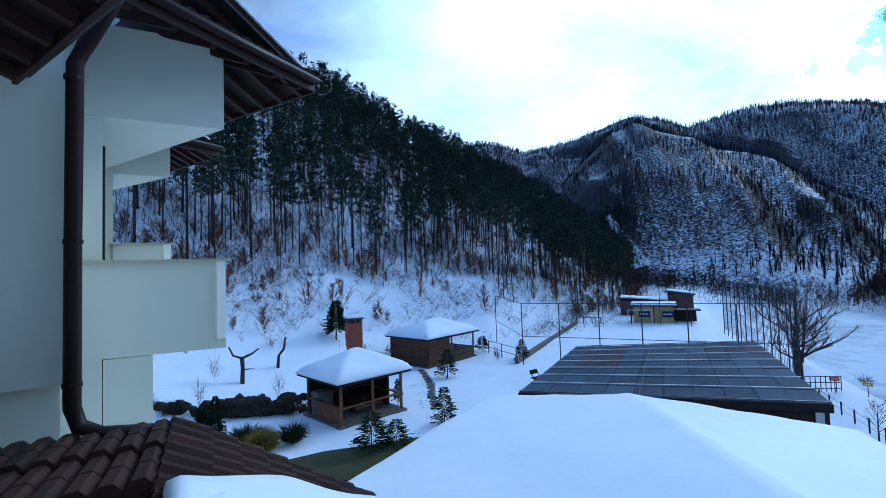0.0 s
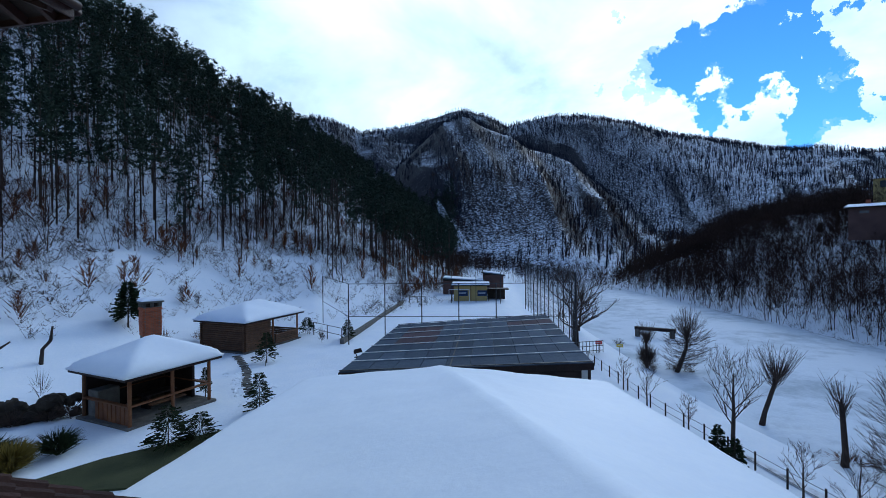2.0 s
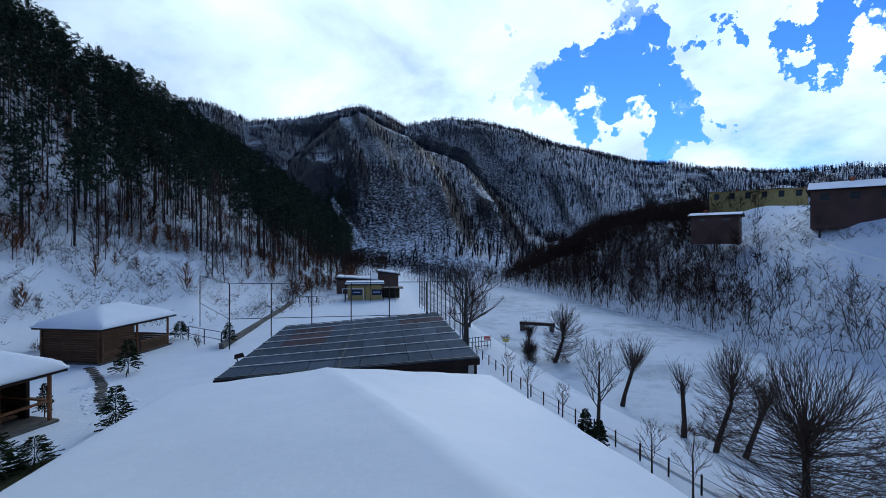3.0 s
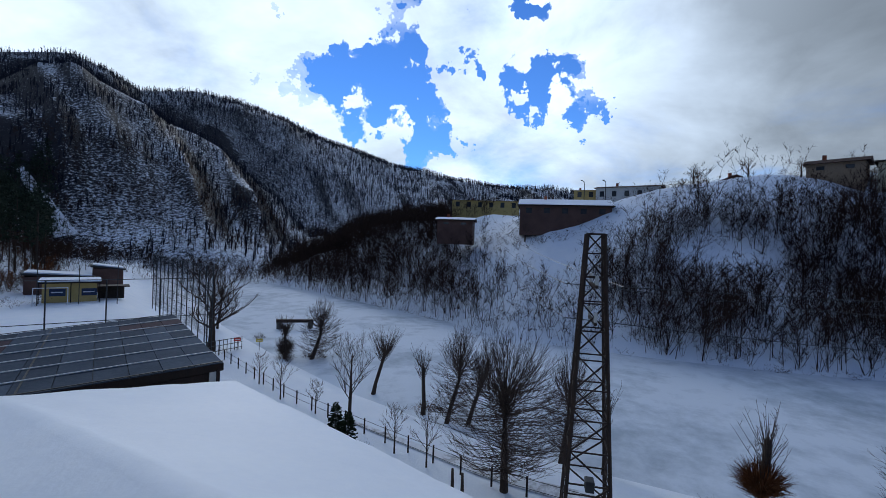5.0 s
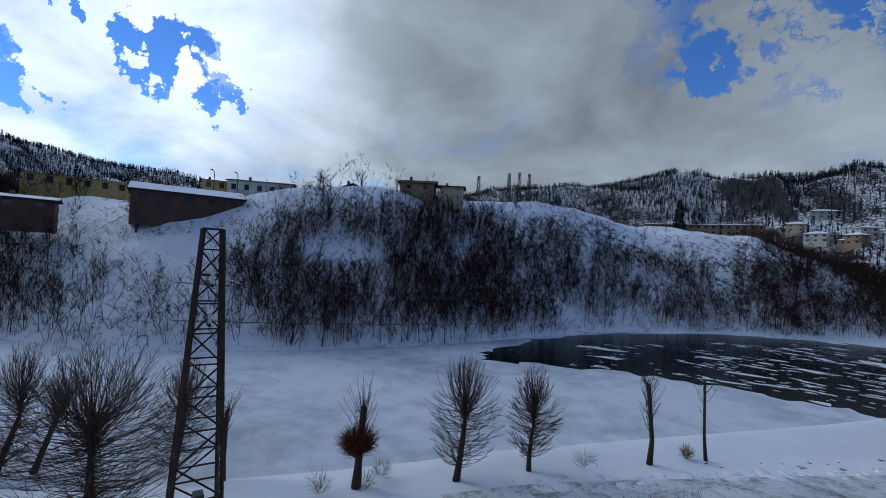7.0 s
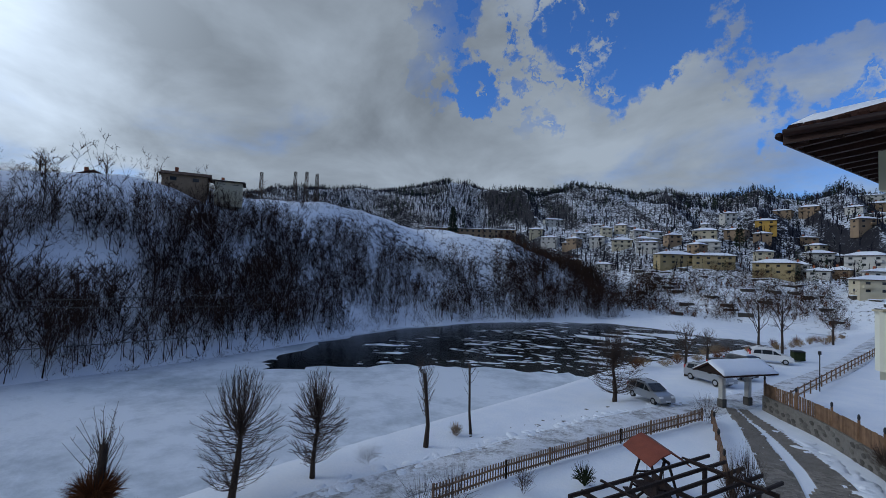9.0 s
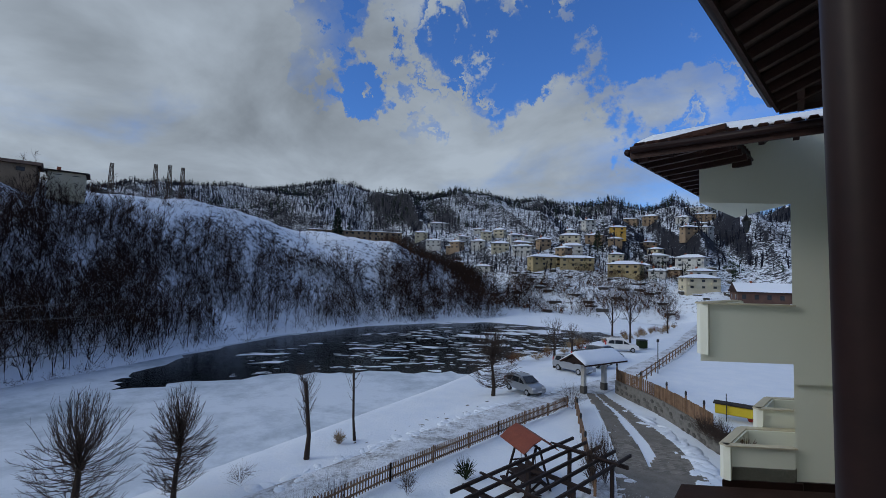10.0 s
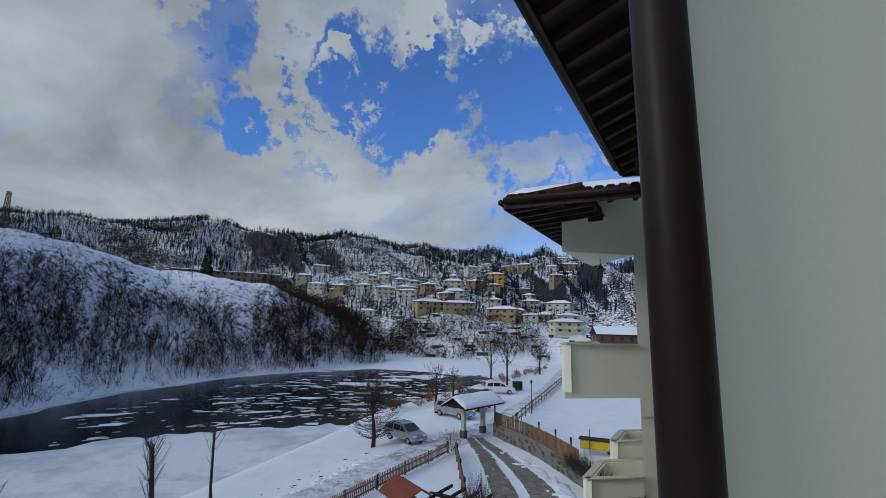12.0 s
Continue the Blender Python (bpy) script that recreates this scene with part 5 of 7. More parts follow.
def arbour(x, y, z, turn, w, d, eave_h, label, logs=False):
    m = yaw_matrix(x, y, z, turn)
    g = empty("garden_arbour", m, label, "arbour", "garden arbours")
    hw, hd = w / 2 - 0.45, d / 2 - 0.45
    part("floor", cube(-hw - 0.25, hw + 0.25, -hd - 0.25, hd + 0.25, -0.5, 0.06, bevel=0.02), STONE, g, "grey stone floor slab")
    part("roof", hip_roof(bmesh.new(), w, d, eave_h + 0.12, eave_h + 1.15), DARK_WOOD, g)
    for px in (-hw, 0, hw):
        for py in (-hd, hd):
            part("post", rod((px, py, 0), (px, py, eave_h), 0.17, sides=8), BEAM_WOOD if py < 0 else LOG_WOOD, g)
    for p, q in (((-hw, -hd), (hw, -hd)), ((hw, -hd), (hw, hd)), ((hw, hd), (-hw, hd)), ((-hw, hd), (-hw, -hd))):
        part("top_beam", rod((*p, eave_h - 0.05), (*q, eave_h - 0.05), 0.14), LOG_WOOD, g)
        if not logs:
            part("rail", rod((*p, 0.95), (*q, 0.95), 0.2, 0.07), BEAM_WOOD, g)
    if logs:
        for k in range(13):
            part("log", rod((-hw - 0.2, -hd, 0.1 + k * 0.17), (-hw * 0.1, -hd, 0.1 + k * 0.17), 0.17, sides=8), LOG_WOOD, g)
            part("log", rod((-hw, -hd - 0.2, 0.18 + k * 0.17), (-hw, hd, 0.18 + k * 0.17), 0.17, sides=8), LOG_WOOD, g)
            part("log", rod((-hw - 0.2, hd, 0.1 + k * 0.17), (hw, hd, 0.1 + k * 0.17), 0.17, sides=8), LOG_WOOD, g)
        for k in range(5):
            part("log", rod((hw * 0.1, -hd, 0.1 + k * 0.17), (hw, -hd, 0.1 + k * 0.17), 0.16, sides=8), LOG_WOOD, g)
            part("log", rod((hw, -hd, 0.18 + k * 0.17), (hw, hd, 0.18 + k * 0.17), 0.16, sides=8), LOG_WOOD, g)
    else:
        for k in range(8):
            yy = -hd + (k + 0.5) * hd * 1.5 / 8
            part("board", cube(-hw - 0.02, -hw + 0.03, yy - 0.12, yy + 0.12, 0.08, 0.9), BEAM_WOOD, g)
        # full-height dark walls added to give the arbour its shaded interior
        part("back_wall", cube(-hw + 0.1, hw - 0.1, hd - 0.08, hd + 0.08, 0, 2.1), DARK_WOOD, g, "dark back wall standing in for interior shade")
        part("side_wall", cube(hw - 0.08, hw + 0.08, -hd * 0.3, hd - 0.1, 0, 2.1), DARK_WOOD, g, "dark side wall standing in for interior shade")
        part("stove", cube(-hw + 0.1, -hw + 1.1, hd - 0.9, hd - 0.1, 0, 1.3, bevel=0.03), STONE, g, "masonry grill stove")
        part("table", cube(-0.4, 1.2, -0.4, 0.4, 0.7, 0.76, bevel=0.01), DARK_WOOD, g)
        for px in (-0.2, 1.0):
            part("table_leg", cube(px - 0.05, px + 0.05, -0.3, 0.3, 0.05, 0.7), DARK_WOOD, g)
        for yy in (-0.8, 0.8):
            part("bench", cube(-0.5, 1.3, yy - 0.15, yy + 0.15, 0.4, 0.46), LOG_WOOD, g)
    V, F = hip_snow(w, d, eave_h + 0.13, eave_h + 1.17, 0.3, 0.06)
    s = mesh_object("arbour_snow", V, F, ROOF_SNOW, smooth=True)
    s.matrix_basis = m.copy()
    tagged(s, "thick rounded snow cap on the arbour roof", "snow")
    return g


arbour(-4.3, 26.5, 0.0, 42, 4.9, 4.4, 2.2, "open timber garden arbour with stone grill and snowy roof")
arbour(0.6, 42.6, -0.25, 46, 7.2, 5.4, 2.3, "log walled garden arbour with snowy roof", True)


def chimney():
    c = empty("brick_chimney", yaw_matrix(-4.9, 30.4, 0, 22), "red brick barbecue chimney with a dark snowy cap", "chimney")
    bm = cube(-0.118, 0.118, -0.055, 0.055, -0.031, 0.031, bevel=0.006)
    mesh = bpy.data.meshes.new("brick")
    bm.to_mesh(mesh)
    mesh.materials.append(BRICK)
    part("core", prism(bmesh.new(), [(-0.42, -0.42), (0.42, -0.42), (0.42, 0.42), (-0.42, 0.42)], 0, 4.7), MORTAR, c)
    for j in range(22):
        z = 3.1 + j * 0.074
        r = 0.48 - 0.06 * abs(j - 11) / 11 if j < 20 else 0.5
        for k in range(4):
            for i in range(3):
                o = (i - 1) * 0.27 + (0.08 if j % 2 else -0.08)
                a = radians(90 * k)
                shared("brick", mesh, c, pose(math.cos(a) * o - math.sin(a) * -r * 0.93, math.sin(a) * o + math.cos(a) * -r * 0.93, z, 0, 0, 90 * k))
    for sx in (-1, 0, 1):
        for sy in (-1, 0, 1):
            if sx or sy:
                part("vent_block", cube(sx * 0.4 - 0.08, sx * 0.4 + 0.08, sy * 0.4 - 0.08, sy * 0.4 + 0.08, 4.72, 4.95), STONE, c)
    part("cap", cube(-0.58, 0.58, -0.58, 0.58, 4.95, 5.05, bevel=0.02), STONE, c)
    part("flue", cube(-0.3, 0.3, -0.3, 0.3, 4.7, 4.95), SOIL, c)
    V, F = hip_snow(1.1, 1.1, 5.05, 5.2, 0.1)
    tagged(mesh_object("snow_cap", V, F, ROOF_SNOW, c, True), "snow")


chimney()
conifer(-8.4, 42.3, 3.6, 1.1, 4, "small dark green fir with light snow by the chimney", n=900)


def garden_bits():
    # stone retaining wall with dark hedge above the lower garden
    rng = random.Random(3)
    w = empty("dry_stone_wall", pose(0, 0, 0), "low dark dry stone wall along the snowy bank", "wall")
    bm = bmesh.new()
    p0, p1 = Vector((-16.5, 26.5, 0)), Vector((-7.2, 27.2, 0))
    for k in range(120):
        f = rng.random()
        p = lerp(p0, p1, f)
        s = rng.uniform(0.18, 0.42)
        bmesh.ops.create_icosphere(bm, subdivisions=1, radius=s, matrix=pose(p.x, p.y + rng.uniform(-0.25, 0.2), rng.uniform(-0.1, 0.85), rng.uniform(0, 90), rng.uniform(0, 90), 0) @ Matrix.Diagonal((1.2, 0.9, 0.8, 1)))
    part("stones", bm, SOIL, w)
    for k in range(9):
        p = lerp(p0, p1, (k + rng.random()) / 9)
        bush(p.x, p.y - 0.5, rng.uniform(0.6, 1.3), 1.6, 300, rng.choice([EVERGREEN, TWIG, TWIG]), 40 + k, "low dark shrub at the stone wall", "shrub")
    bush(-7.6, 20.8, 1.5, 1.9, 1500, GOLD_GREEN, 5, "rounded golden-green conifer shrub", "golden_shrub", upright=0.8, thick=0.06)
    bush(-8.6, 21.6, 1.5, 2.6, 700, EVERGREEN, 6, "spreading dark green juniper shrub", "juniper", upright=0.75, thick=0.05)
    bush(-6.6, 22.0, 1.4, 2.0, 500, EVERGREEN, 16, "spreading dark green juniper shrub", "juniper", upright=0.8, thick=0.05)
    conifer(-10.2, 22.0, 2.4, 0.5, 7, "slim dark columnar evergreen", n=900, name="thuja")
    conifer(-10.9, 22.2, 2.0, 0.45, 8, "slim dark columnar evergreen", n=800, name="thuja")
    bush(-12.2, 22.5, 2.2, 1.8, 420, TWIG, 9, "weeping bare brown shrub", "weeping_shrub", upright=0.7, thick=0.02)
    for i, (x, y, h, wd) in enumerate(((1.5, 35.2, 2.2, 1.8), (0.75, 23.8, 1.9, 1.5), (-2.7, 20.8, 1.7, 1.9), (-1.6, 21.0, 1.2, 1.6), (-1.9, 27.6, 1.6, 0.7), (5.5, 45, 1.6, 1.6), (8.6, 41, 1.8, 1.4))):
        conifer(x, y, h, wd / 2, 20 + i, "young spruce poking through the snow" if i < 4 else "small dark evergreen in the snow", n=420, name="young_spruce")
    # bare mown lawn where the snow has gone
    lw = part("lawn", prism(bmesh.new(), [(-7.4, 19.2), (-4.5, 18.0), (-1.8, 17.2), (0.6, 18.6), (1.2, 21.0), (-0.6, 21.8), (-2.4, 21.2), (-4.8, 20.6)], -0.2, 0.09), GRASS)
    tagged(lw, "bare patch of dark winter lawn beside the snow", "lawn", kind="structure")
    # stepping path between the arbours
    path = empty("stone_path", pose(0, 0, 0), "worn stepping-stone path trodden through the snow", "path")
    for k in range(22):
        f = k / 21
        x, y = -0.6 + 1.2 * f + 0.25 * math.sin(f * 5), 38.0 - 11.0 * f
        bm = bmesh.new()
        prism(bm, [(x + 0.33 * math.cos(a) * rng.uniform(0.8, 1.1), y + 0.2 * math.sin(a) * rng.uniform(0.8, 1.1)) for a in [2 * math.pi * q / 7 for q in range(7)]], -0.4, ground_at(x, y) + 0.05)
        part("stone", bm, STONE, path)
    # footprints in the snow, as shallow raised rims
    bm = bmesh.new()
    for k in range(70):
        f = rng.random()
        x, y = 1.2 + rng.uniform(-1.2, 1.0) - 1.5 * f, 24.5 + 9 * f
        s = rng.uniform(0.12, 0.2)
        bmesh.ops.create_icosphere(bm, subdivisions=1, radius=s, matrix=pose(x, y, ground_at(x, y) - 0.02, 0, 0, rng.uniform(0, 90)) @ Matrix.Diagonal((1.3, 0.8, 0.5, 1)))
    tagged(part("trodden_clods", bm, SNOW), "trodden snow clods beside the path", "snow", kind="stuff")
    # pruned fruit tree with stubby arms
    t = empty("pruned_tree", pose(-12.9, 32.0, ground_at(-12.9, 32.0)), "hard pruned fruit tree with three bare arms", "tree")
    bm = bmesh.new()
    pipe(bm, [(0, 0, -0.2), (0.05, 0, 1.0), (0, 0, 1.75)], [0.16, 0.13, 0.15], 7)
    pipe(bm, [(0, 0, 1.7), (-0.6, 0, 1.9), (-0.95, 0.1, 2.5)], [0.1, 0.07, 0.05], 6)
    pipe(bm, [(0, 0, 1.7), (0.7, 0, 2.0), (1.2, -0.1, 2.35)], [0.1, 0.07, 0.04], 6)
    pipe(bm, [(0, 0, 0.9), (0.5, 0, 0.95), (0.85, 0, 0.95)], [0.05, 0.04, 0.02], 6)
    part("trunk", bm, BARK, t, smooth=True)
    t = empty("pruned_tree", pose(-11.6, 35.5, ground_at(-11.6, 35.5)), "crooked bare stump of a fruit tree", "tree")
    part("trunk", pipe(bmesh.new(), [(0, 0, -0.2), (0.1, 0, 0.9), (0.5, 0, 1.4), (0.62, 0, 2.3)], [0.13, 0.1, 0.1, 0.06], 7), BARK, t, smooth=True)
    for i, (x, y, h) in enumerate(((-14.3, 31, 2.6), (-10.1, 31, 2.2), (-13.6, 27.5, 2.4))):
        bush(x, y, h, 1.4, 60, TWIG, 60 + i, "thin bare sapling stems in the snow", "sapling", "shrub", thick=0.02)
    # low clumps that break the snow of the slope
    for i in range(26):
        az, r = radians(rng.uniform(-26, 10)), rng.uniform(40, 56)
        x, y = r * math.sin(az), r * math.cos(az)
        bush(x, y, rng.uniform(0.7, 2.0), rng.uniform(0.9, 1.8), 90, rng.choice([TWIG, TWIG, RUSSET]), 80 + i, "dry bare shrub on the snowy slope", "shrub", thick=0.03)


garden_bits()


# ---- sports court ----
def lattice(name, m, base, top, h, label, category="pylon", panels=9, leg=0.09, mat=None, arms=()):
    g = empty(name, m, label, category)
    mat = mat or RUST
    c = lambda k, z: Vector(((-1, 1, 1, -1)[k], (-1, -1, 1, 1)[k], 0)) * (base + (top - base) * z / h) / 2 + Vector((0, 0, z))
    for k in range(4):
        part("leg", rod(c(k, -1), c(k, h), leg), mat, g)
    zs = [h * (1 - (1 - j / panels) ** 1.15) for j in range(panels + 1)]
    for z0, z1 in zip(zs, zs[1:]):
        for k in range(4):
            a, b = (k, (k + 1) % 4) if zs.index(z0) % 2 else ((k + 1) % 4, k)
            part("brace", rod(c(a, z0), c(b, z1), leg * 0.55), mat, g)
            part("strut", rod(c(k, z1), c((k + 1) % 4, z1), leg * 0.5), mat, g)
    for z, ln in arms:
        part("crossarm", rod((-ln, 0, z), (ln, 0, z), leg), mat, g)
        for s in (-1, 1):
            part("insulator", pipe(bmesh.new(), [(s * ln * 0.92, 0, z + 0.05), (s * ln * 0.92, 0, z + 0.3)], 0.05, 8), WHITE_WALL, g, "pale ceramic insulator")
    return g


def court():
    A, B, C, D = Vector((8.2, 38.6, -0.3)), Vector((25.2, 30.2, -0.3)), Vector((34.5, 57.5, -0.3)), Vector((21.5, 64, -0.3))
    H = 5.2

    def fence(p, q, n, label, mesh=False, h=H):
        f = empty("court_fence", pose(0, 0, 0), label, "fence", "court fences")
        for k in range(n + 1):
            s = lerp(p, q, k / n)
            part("post", rod((s.x, s.y, s.z - 0.6), (s.x, s.y, s.z + h), 0.09, sides=6), STEEL, f)
        for z in (h, min(2.4, h * 0.5)):
            part("rail", rod(p + Vector((0, 0, z)), q + Vector((0, 0, z)), 0.05, sides=6), STEEL, f)
        if mesh:
            for k in range(1, 7):
                part("wire", rod(p + Vector((0, 0, h * k / 7)), q + Vector((0, 0, h * k / 7)), 0.03, sides=4), STEEL, f)
            bm = bmesh.new()
            n2 = int((q - p).length / 0.35)
            for k in range(n2):
                s = lerp(p, q, k / n2)
                beam(bm, s, s + Vector((0, 0, h)), 0.018)
            part("netting", bm, STEEL, f)
    fence(A, B, 6, "tall dark steel post fence at the court's near end")
    fence(B + Vector((1.4, 1.2, 0)), Vector((36.5, 54, -0.3)), 12, "tall dark mesh fence along the river side of the court", True, 6.0)
    fence(A, Vector((7.9, 51.0, -0.3)), 1, "tall dark steel fence bay at the court's hill corner")
    fence(A + Vector((-2.2, 5.5, 0)), A + Vector((-0.4, 1, 0)), 2, "low steel end railing by the court corner", False, 1.25)
    # concrete kerb on the hill side
    k = part("court_kerb", rod(A + Vector((-0.5, 0.5, 0.1)), D + Vector((0, 0, 0.1)), 0.35, 0.55), STONE)
    tagged(k, "low dark concrete kerb along the court", "kerb", kind="structure")
    for i in range(5):
        s = lerp(D, C, i / 4)
        p = empty("court_post", pose(s.x, s.y, s.z), "thin dark steel post at the far end", "post", "far court posts")
        part("post", rod((0, 0, -0.3), (0, 0, 4.6), 0.08, sides=6), STEEL, p)
    # goals
    for x, y, t in ((29.0, 60.2, 152), ):
        g = empty("goal", yaw_matrix(x, y, -0.3, t), "small white tubular football goal", "goal")
        part("upright", rod((-1.5, 0, 0), (-1.5, 0, 2), 0.09, sides=8), WHITE_LINE, g)
        part("upright", rod((1.5, 0, 0), (1.5, 0, 2), 0.09, sides=8), WHITE_LINE, g)
        part("crossbar", rod((-1.5, 0, 2), (1.5, 0, 2), 0.09, sides=8), WHITE_LINE, g)
        for s in (-1.5, 1.5):
            part("stay", rod((s, 0, 2), (s, 1.0, 0), 0.05, sides=6), WHITE_LINE, g)
    b = empty("bench", yaw_matrix(23.6, 63.5, -0.2, 150), "dark steel bench frame beside the court", "bench")
    part("seat", cube(-1.3, 1.3, -0.2, 0.2, 0.75, 0.82), STEEL, b)
    for s in (-1.2, 0, 1.2):
        part("leg", cube(s - 0.04, s + 0.04, -0.2, 0.2, -0.2, 0.75), STEEL, b)
    # changing hut
    h = empty("changing_hut", yaw_matrix(31.8, 62.0, -0.3, -28) @ Matrix.Diagonal((0.82, 0.82, 0.86, 1)), "ochre changing hut with advert boards and a snowy flat roof", "hut")
    part("wall", cube(-3.1, 3.1, -0.4, 4.0, -0.3, 2.7), YELLOW_WALL, h)
    part("roof", cube(-3.6, 3.6, -1.3, 4.4, 2.7, 2.88), DARK_WOOD, h)
    part("snow", cube(-3.6, 3.6, -1.3, 4.4, 2.89, 3.15, bevel=0.1), ROOF_SNOW, h)
    for s in (-2.1, 1.5):
        part("board", cube(s - 0.2, s + 1.6, -0.46, -0.41, 0.9, 1.9), BLUE_BOARD, h, "dark blue advert board with plain pale bars")
        part("bar", cube(s, s + 1.3, -0.475, -0.465, 1.35, 1.5), WHITE_LINE, h)
    for s in (-3.4, 0.1, 3.4):
        part("post", rod((s, -1.2, 0), (s, -1.2, 2.7), 0.12), DARK_WOOD, h)
    part("lean_to", cube(3.2, 7.2, 0.5, 3.5, 1.9, 2.05), DARK_WOOD, h)
    part("lean_to_wall", cube(3.2, 6.6, 2.8, 3.4, 0, 1.9), SOIL, h)
    # sheds behind it
    for x, y, w, d, hh in ((36, 73, 7, 5, 2.9), (41.5, 72, 3.6, 4, 3.8)):
        s = empty("shed", yaw_matrix(x, y, ground_at(x, y), -28), "dark mono-pitch shed with snow on the roof", "shed")
        part("wall", cube(-w / 2, w / 2, -d / 2, d / 2, -1, hh - 0.5), OLD_BRICK, s)
        part("roof", rod((-w / 2 - 0.3, 0, hh - 0.1), (w / 2 + 0.3, 0, hh - 0.6), d + 0.6, 0.2), STEEL, s)
        part("snow", rod((-w / 2, 0, hh + 0.1), (w / 2, 0, hh - 0.4), d, 0.16), ROOF_SNOW, s)
    # corner snags by the terrace
    for x, y in ((7.6, 31.5), (3.2, 22.8)):
        c = empty("garden_chair", yaw_matrix(x, y, ground_at(x, y), 30), "dark folded garden chair in the snow", "chair")
        for s in (-0.3, 0.3):
            part("leg", rod((s, -0.3, 0), (s, 0.3, 0.9), 0.05), DARK_WOOD, c)
            part("leg", rod((s, 0.3, 0), (s, -0.3, 0.7), 0.05), DARK_WOOD, c)
        part("seat", cube(-0.35, 0.35, -0.3, 0.3, 0.45, 0.5), DARK_WOOD, c)
        part("backrest", rod((-0.35, 0.34, 0.85), (0.35, 0.34, 0.85), 0.04, 0.3), DARK_WOOD, c)


court()
lattice("power_pylon", yaw_matrix(11.8, 66, ground_at(11.8, 66), 20), 1.6, 0.5, 14, "rusty lattice power pylon on the wooded slope", arms=((12.5, 1.6),))

# ---- riverside: trees, lane fence, power pylon ----
lattice("power_pylon", yaw_matrix(14.2, 0.75, -2.0, 12), 1.5, 0.46, 10.55, "dark rusty lattice power pylon beside the river", panels=13, leg=0.075, arms=((9.1, 0.8), (8.1, 0.8)))


def cables():
    c = empty("power_cables", pose(0, 0, 0), "thin sagging power cables from the river pylon", "cables")
    for i, (z, side) in enumerate(((7.1, -0.8), (7.1, 0.8), (6.1, 0.8))):
        for far in (Vector((62, -52, 8.0 - 3 * i)), Vector((82, 26, 14.0 - 2 * i))):
            a = Vector((14.2, 0.75 + side, z))
            bm = bmesh.new()
            pipe(bm, [lerp(a, far, k / 14) - Vector((0, 0, 9 * (k / 14) * (1 - k / 14) * 0.5)) for k in range(15)], 0.012, 4)
            part("cable", bm, STEEL, c)
    b = empty("junction_box", yaw_matrix(13.6, 0.6, 1.7, 12), "small grey box fixed to the pylon leg", "box")
    part("box", cube(-0.18, 0.18, -0.12, 0.12, -0.15, 0.15, bevel=0.02), STEEL, b)


cables()


def pollard(x, y, h, r, seed, label, lean=(0, 0), twigs=160, reach=2.2, top=0.45, z=None):
    """A lopped trunk with a brush of new shoots."""
    z = ground_at(x, y) if z is None else z
    t = empty("pollard_tree", pose(x, y, z), label, "tree", "lopped riverside trees")
    rng = random.Random(seed)
    bm = bmesh.new()
    tip = Vector((lean[0], lean[1], h))
    bend = Vector((rng.uniform(-0.15, 0.15), rng.uniform(-0.15, 0.15), 0))
    pipe(bm, [(0, 0, -0.3), tip * 0.3 + bend, tip * 0.65 + bend * 0.5, tip], [r * 1.1, r * 0.72, r * 0.66, r * 0.58], 8)
    part("trunk", bm, BARK, t, smooth=True)
    if twigs:
        tw = bmesh.new()
        for k in range(twigs):
            f = top + (1 - top) * rng.random() ** 0.6
            p = tip * f
            a = rng.uniform(0, 2 * math.pi)
            ln = reach * rng.uniform(0.35, 1.0)
            out = rng.uniform(0.25, 0.95)
            mid = p + Vector((math.cos(a) * out * 0.6, math.sin(a) * out * 0.6, 0.35)) * ln * 0.5
            end = p + Vector((math.cos(a) * out * 0.85, math.sin(a) * out * 0.85, 0.95)) * ln
            pipe(tw, [p, mid, end], [0.018, 0.013, 0.005], 3)
            for _ in range(3):
                s = lerp(mid, end, rng.random())
                pipe(tw, [s, s + Vector((rng.uniform(-0.3, 0.3), rng.uniform(-0.3, 0.3), rng.uniform(0.1, 0.4))) * ln * 0.6], [0.008, 0.004], 3)
        part("shoot_brush", tw, TWIG, t, "brush of thin brown shoots")
    return t


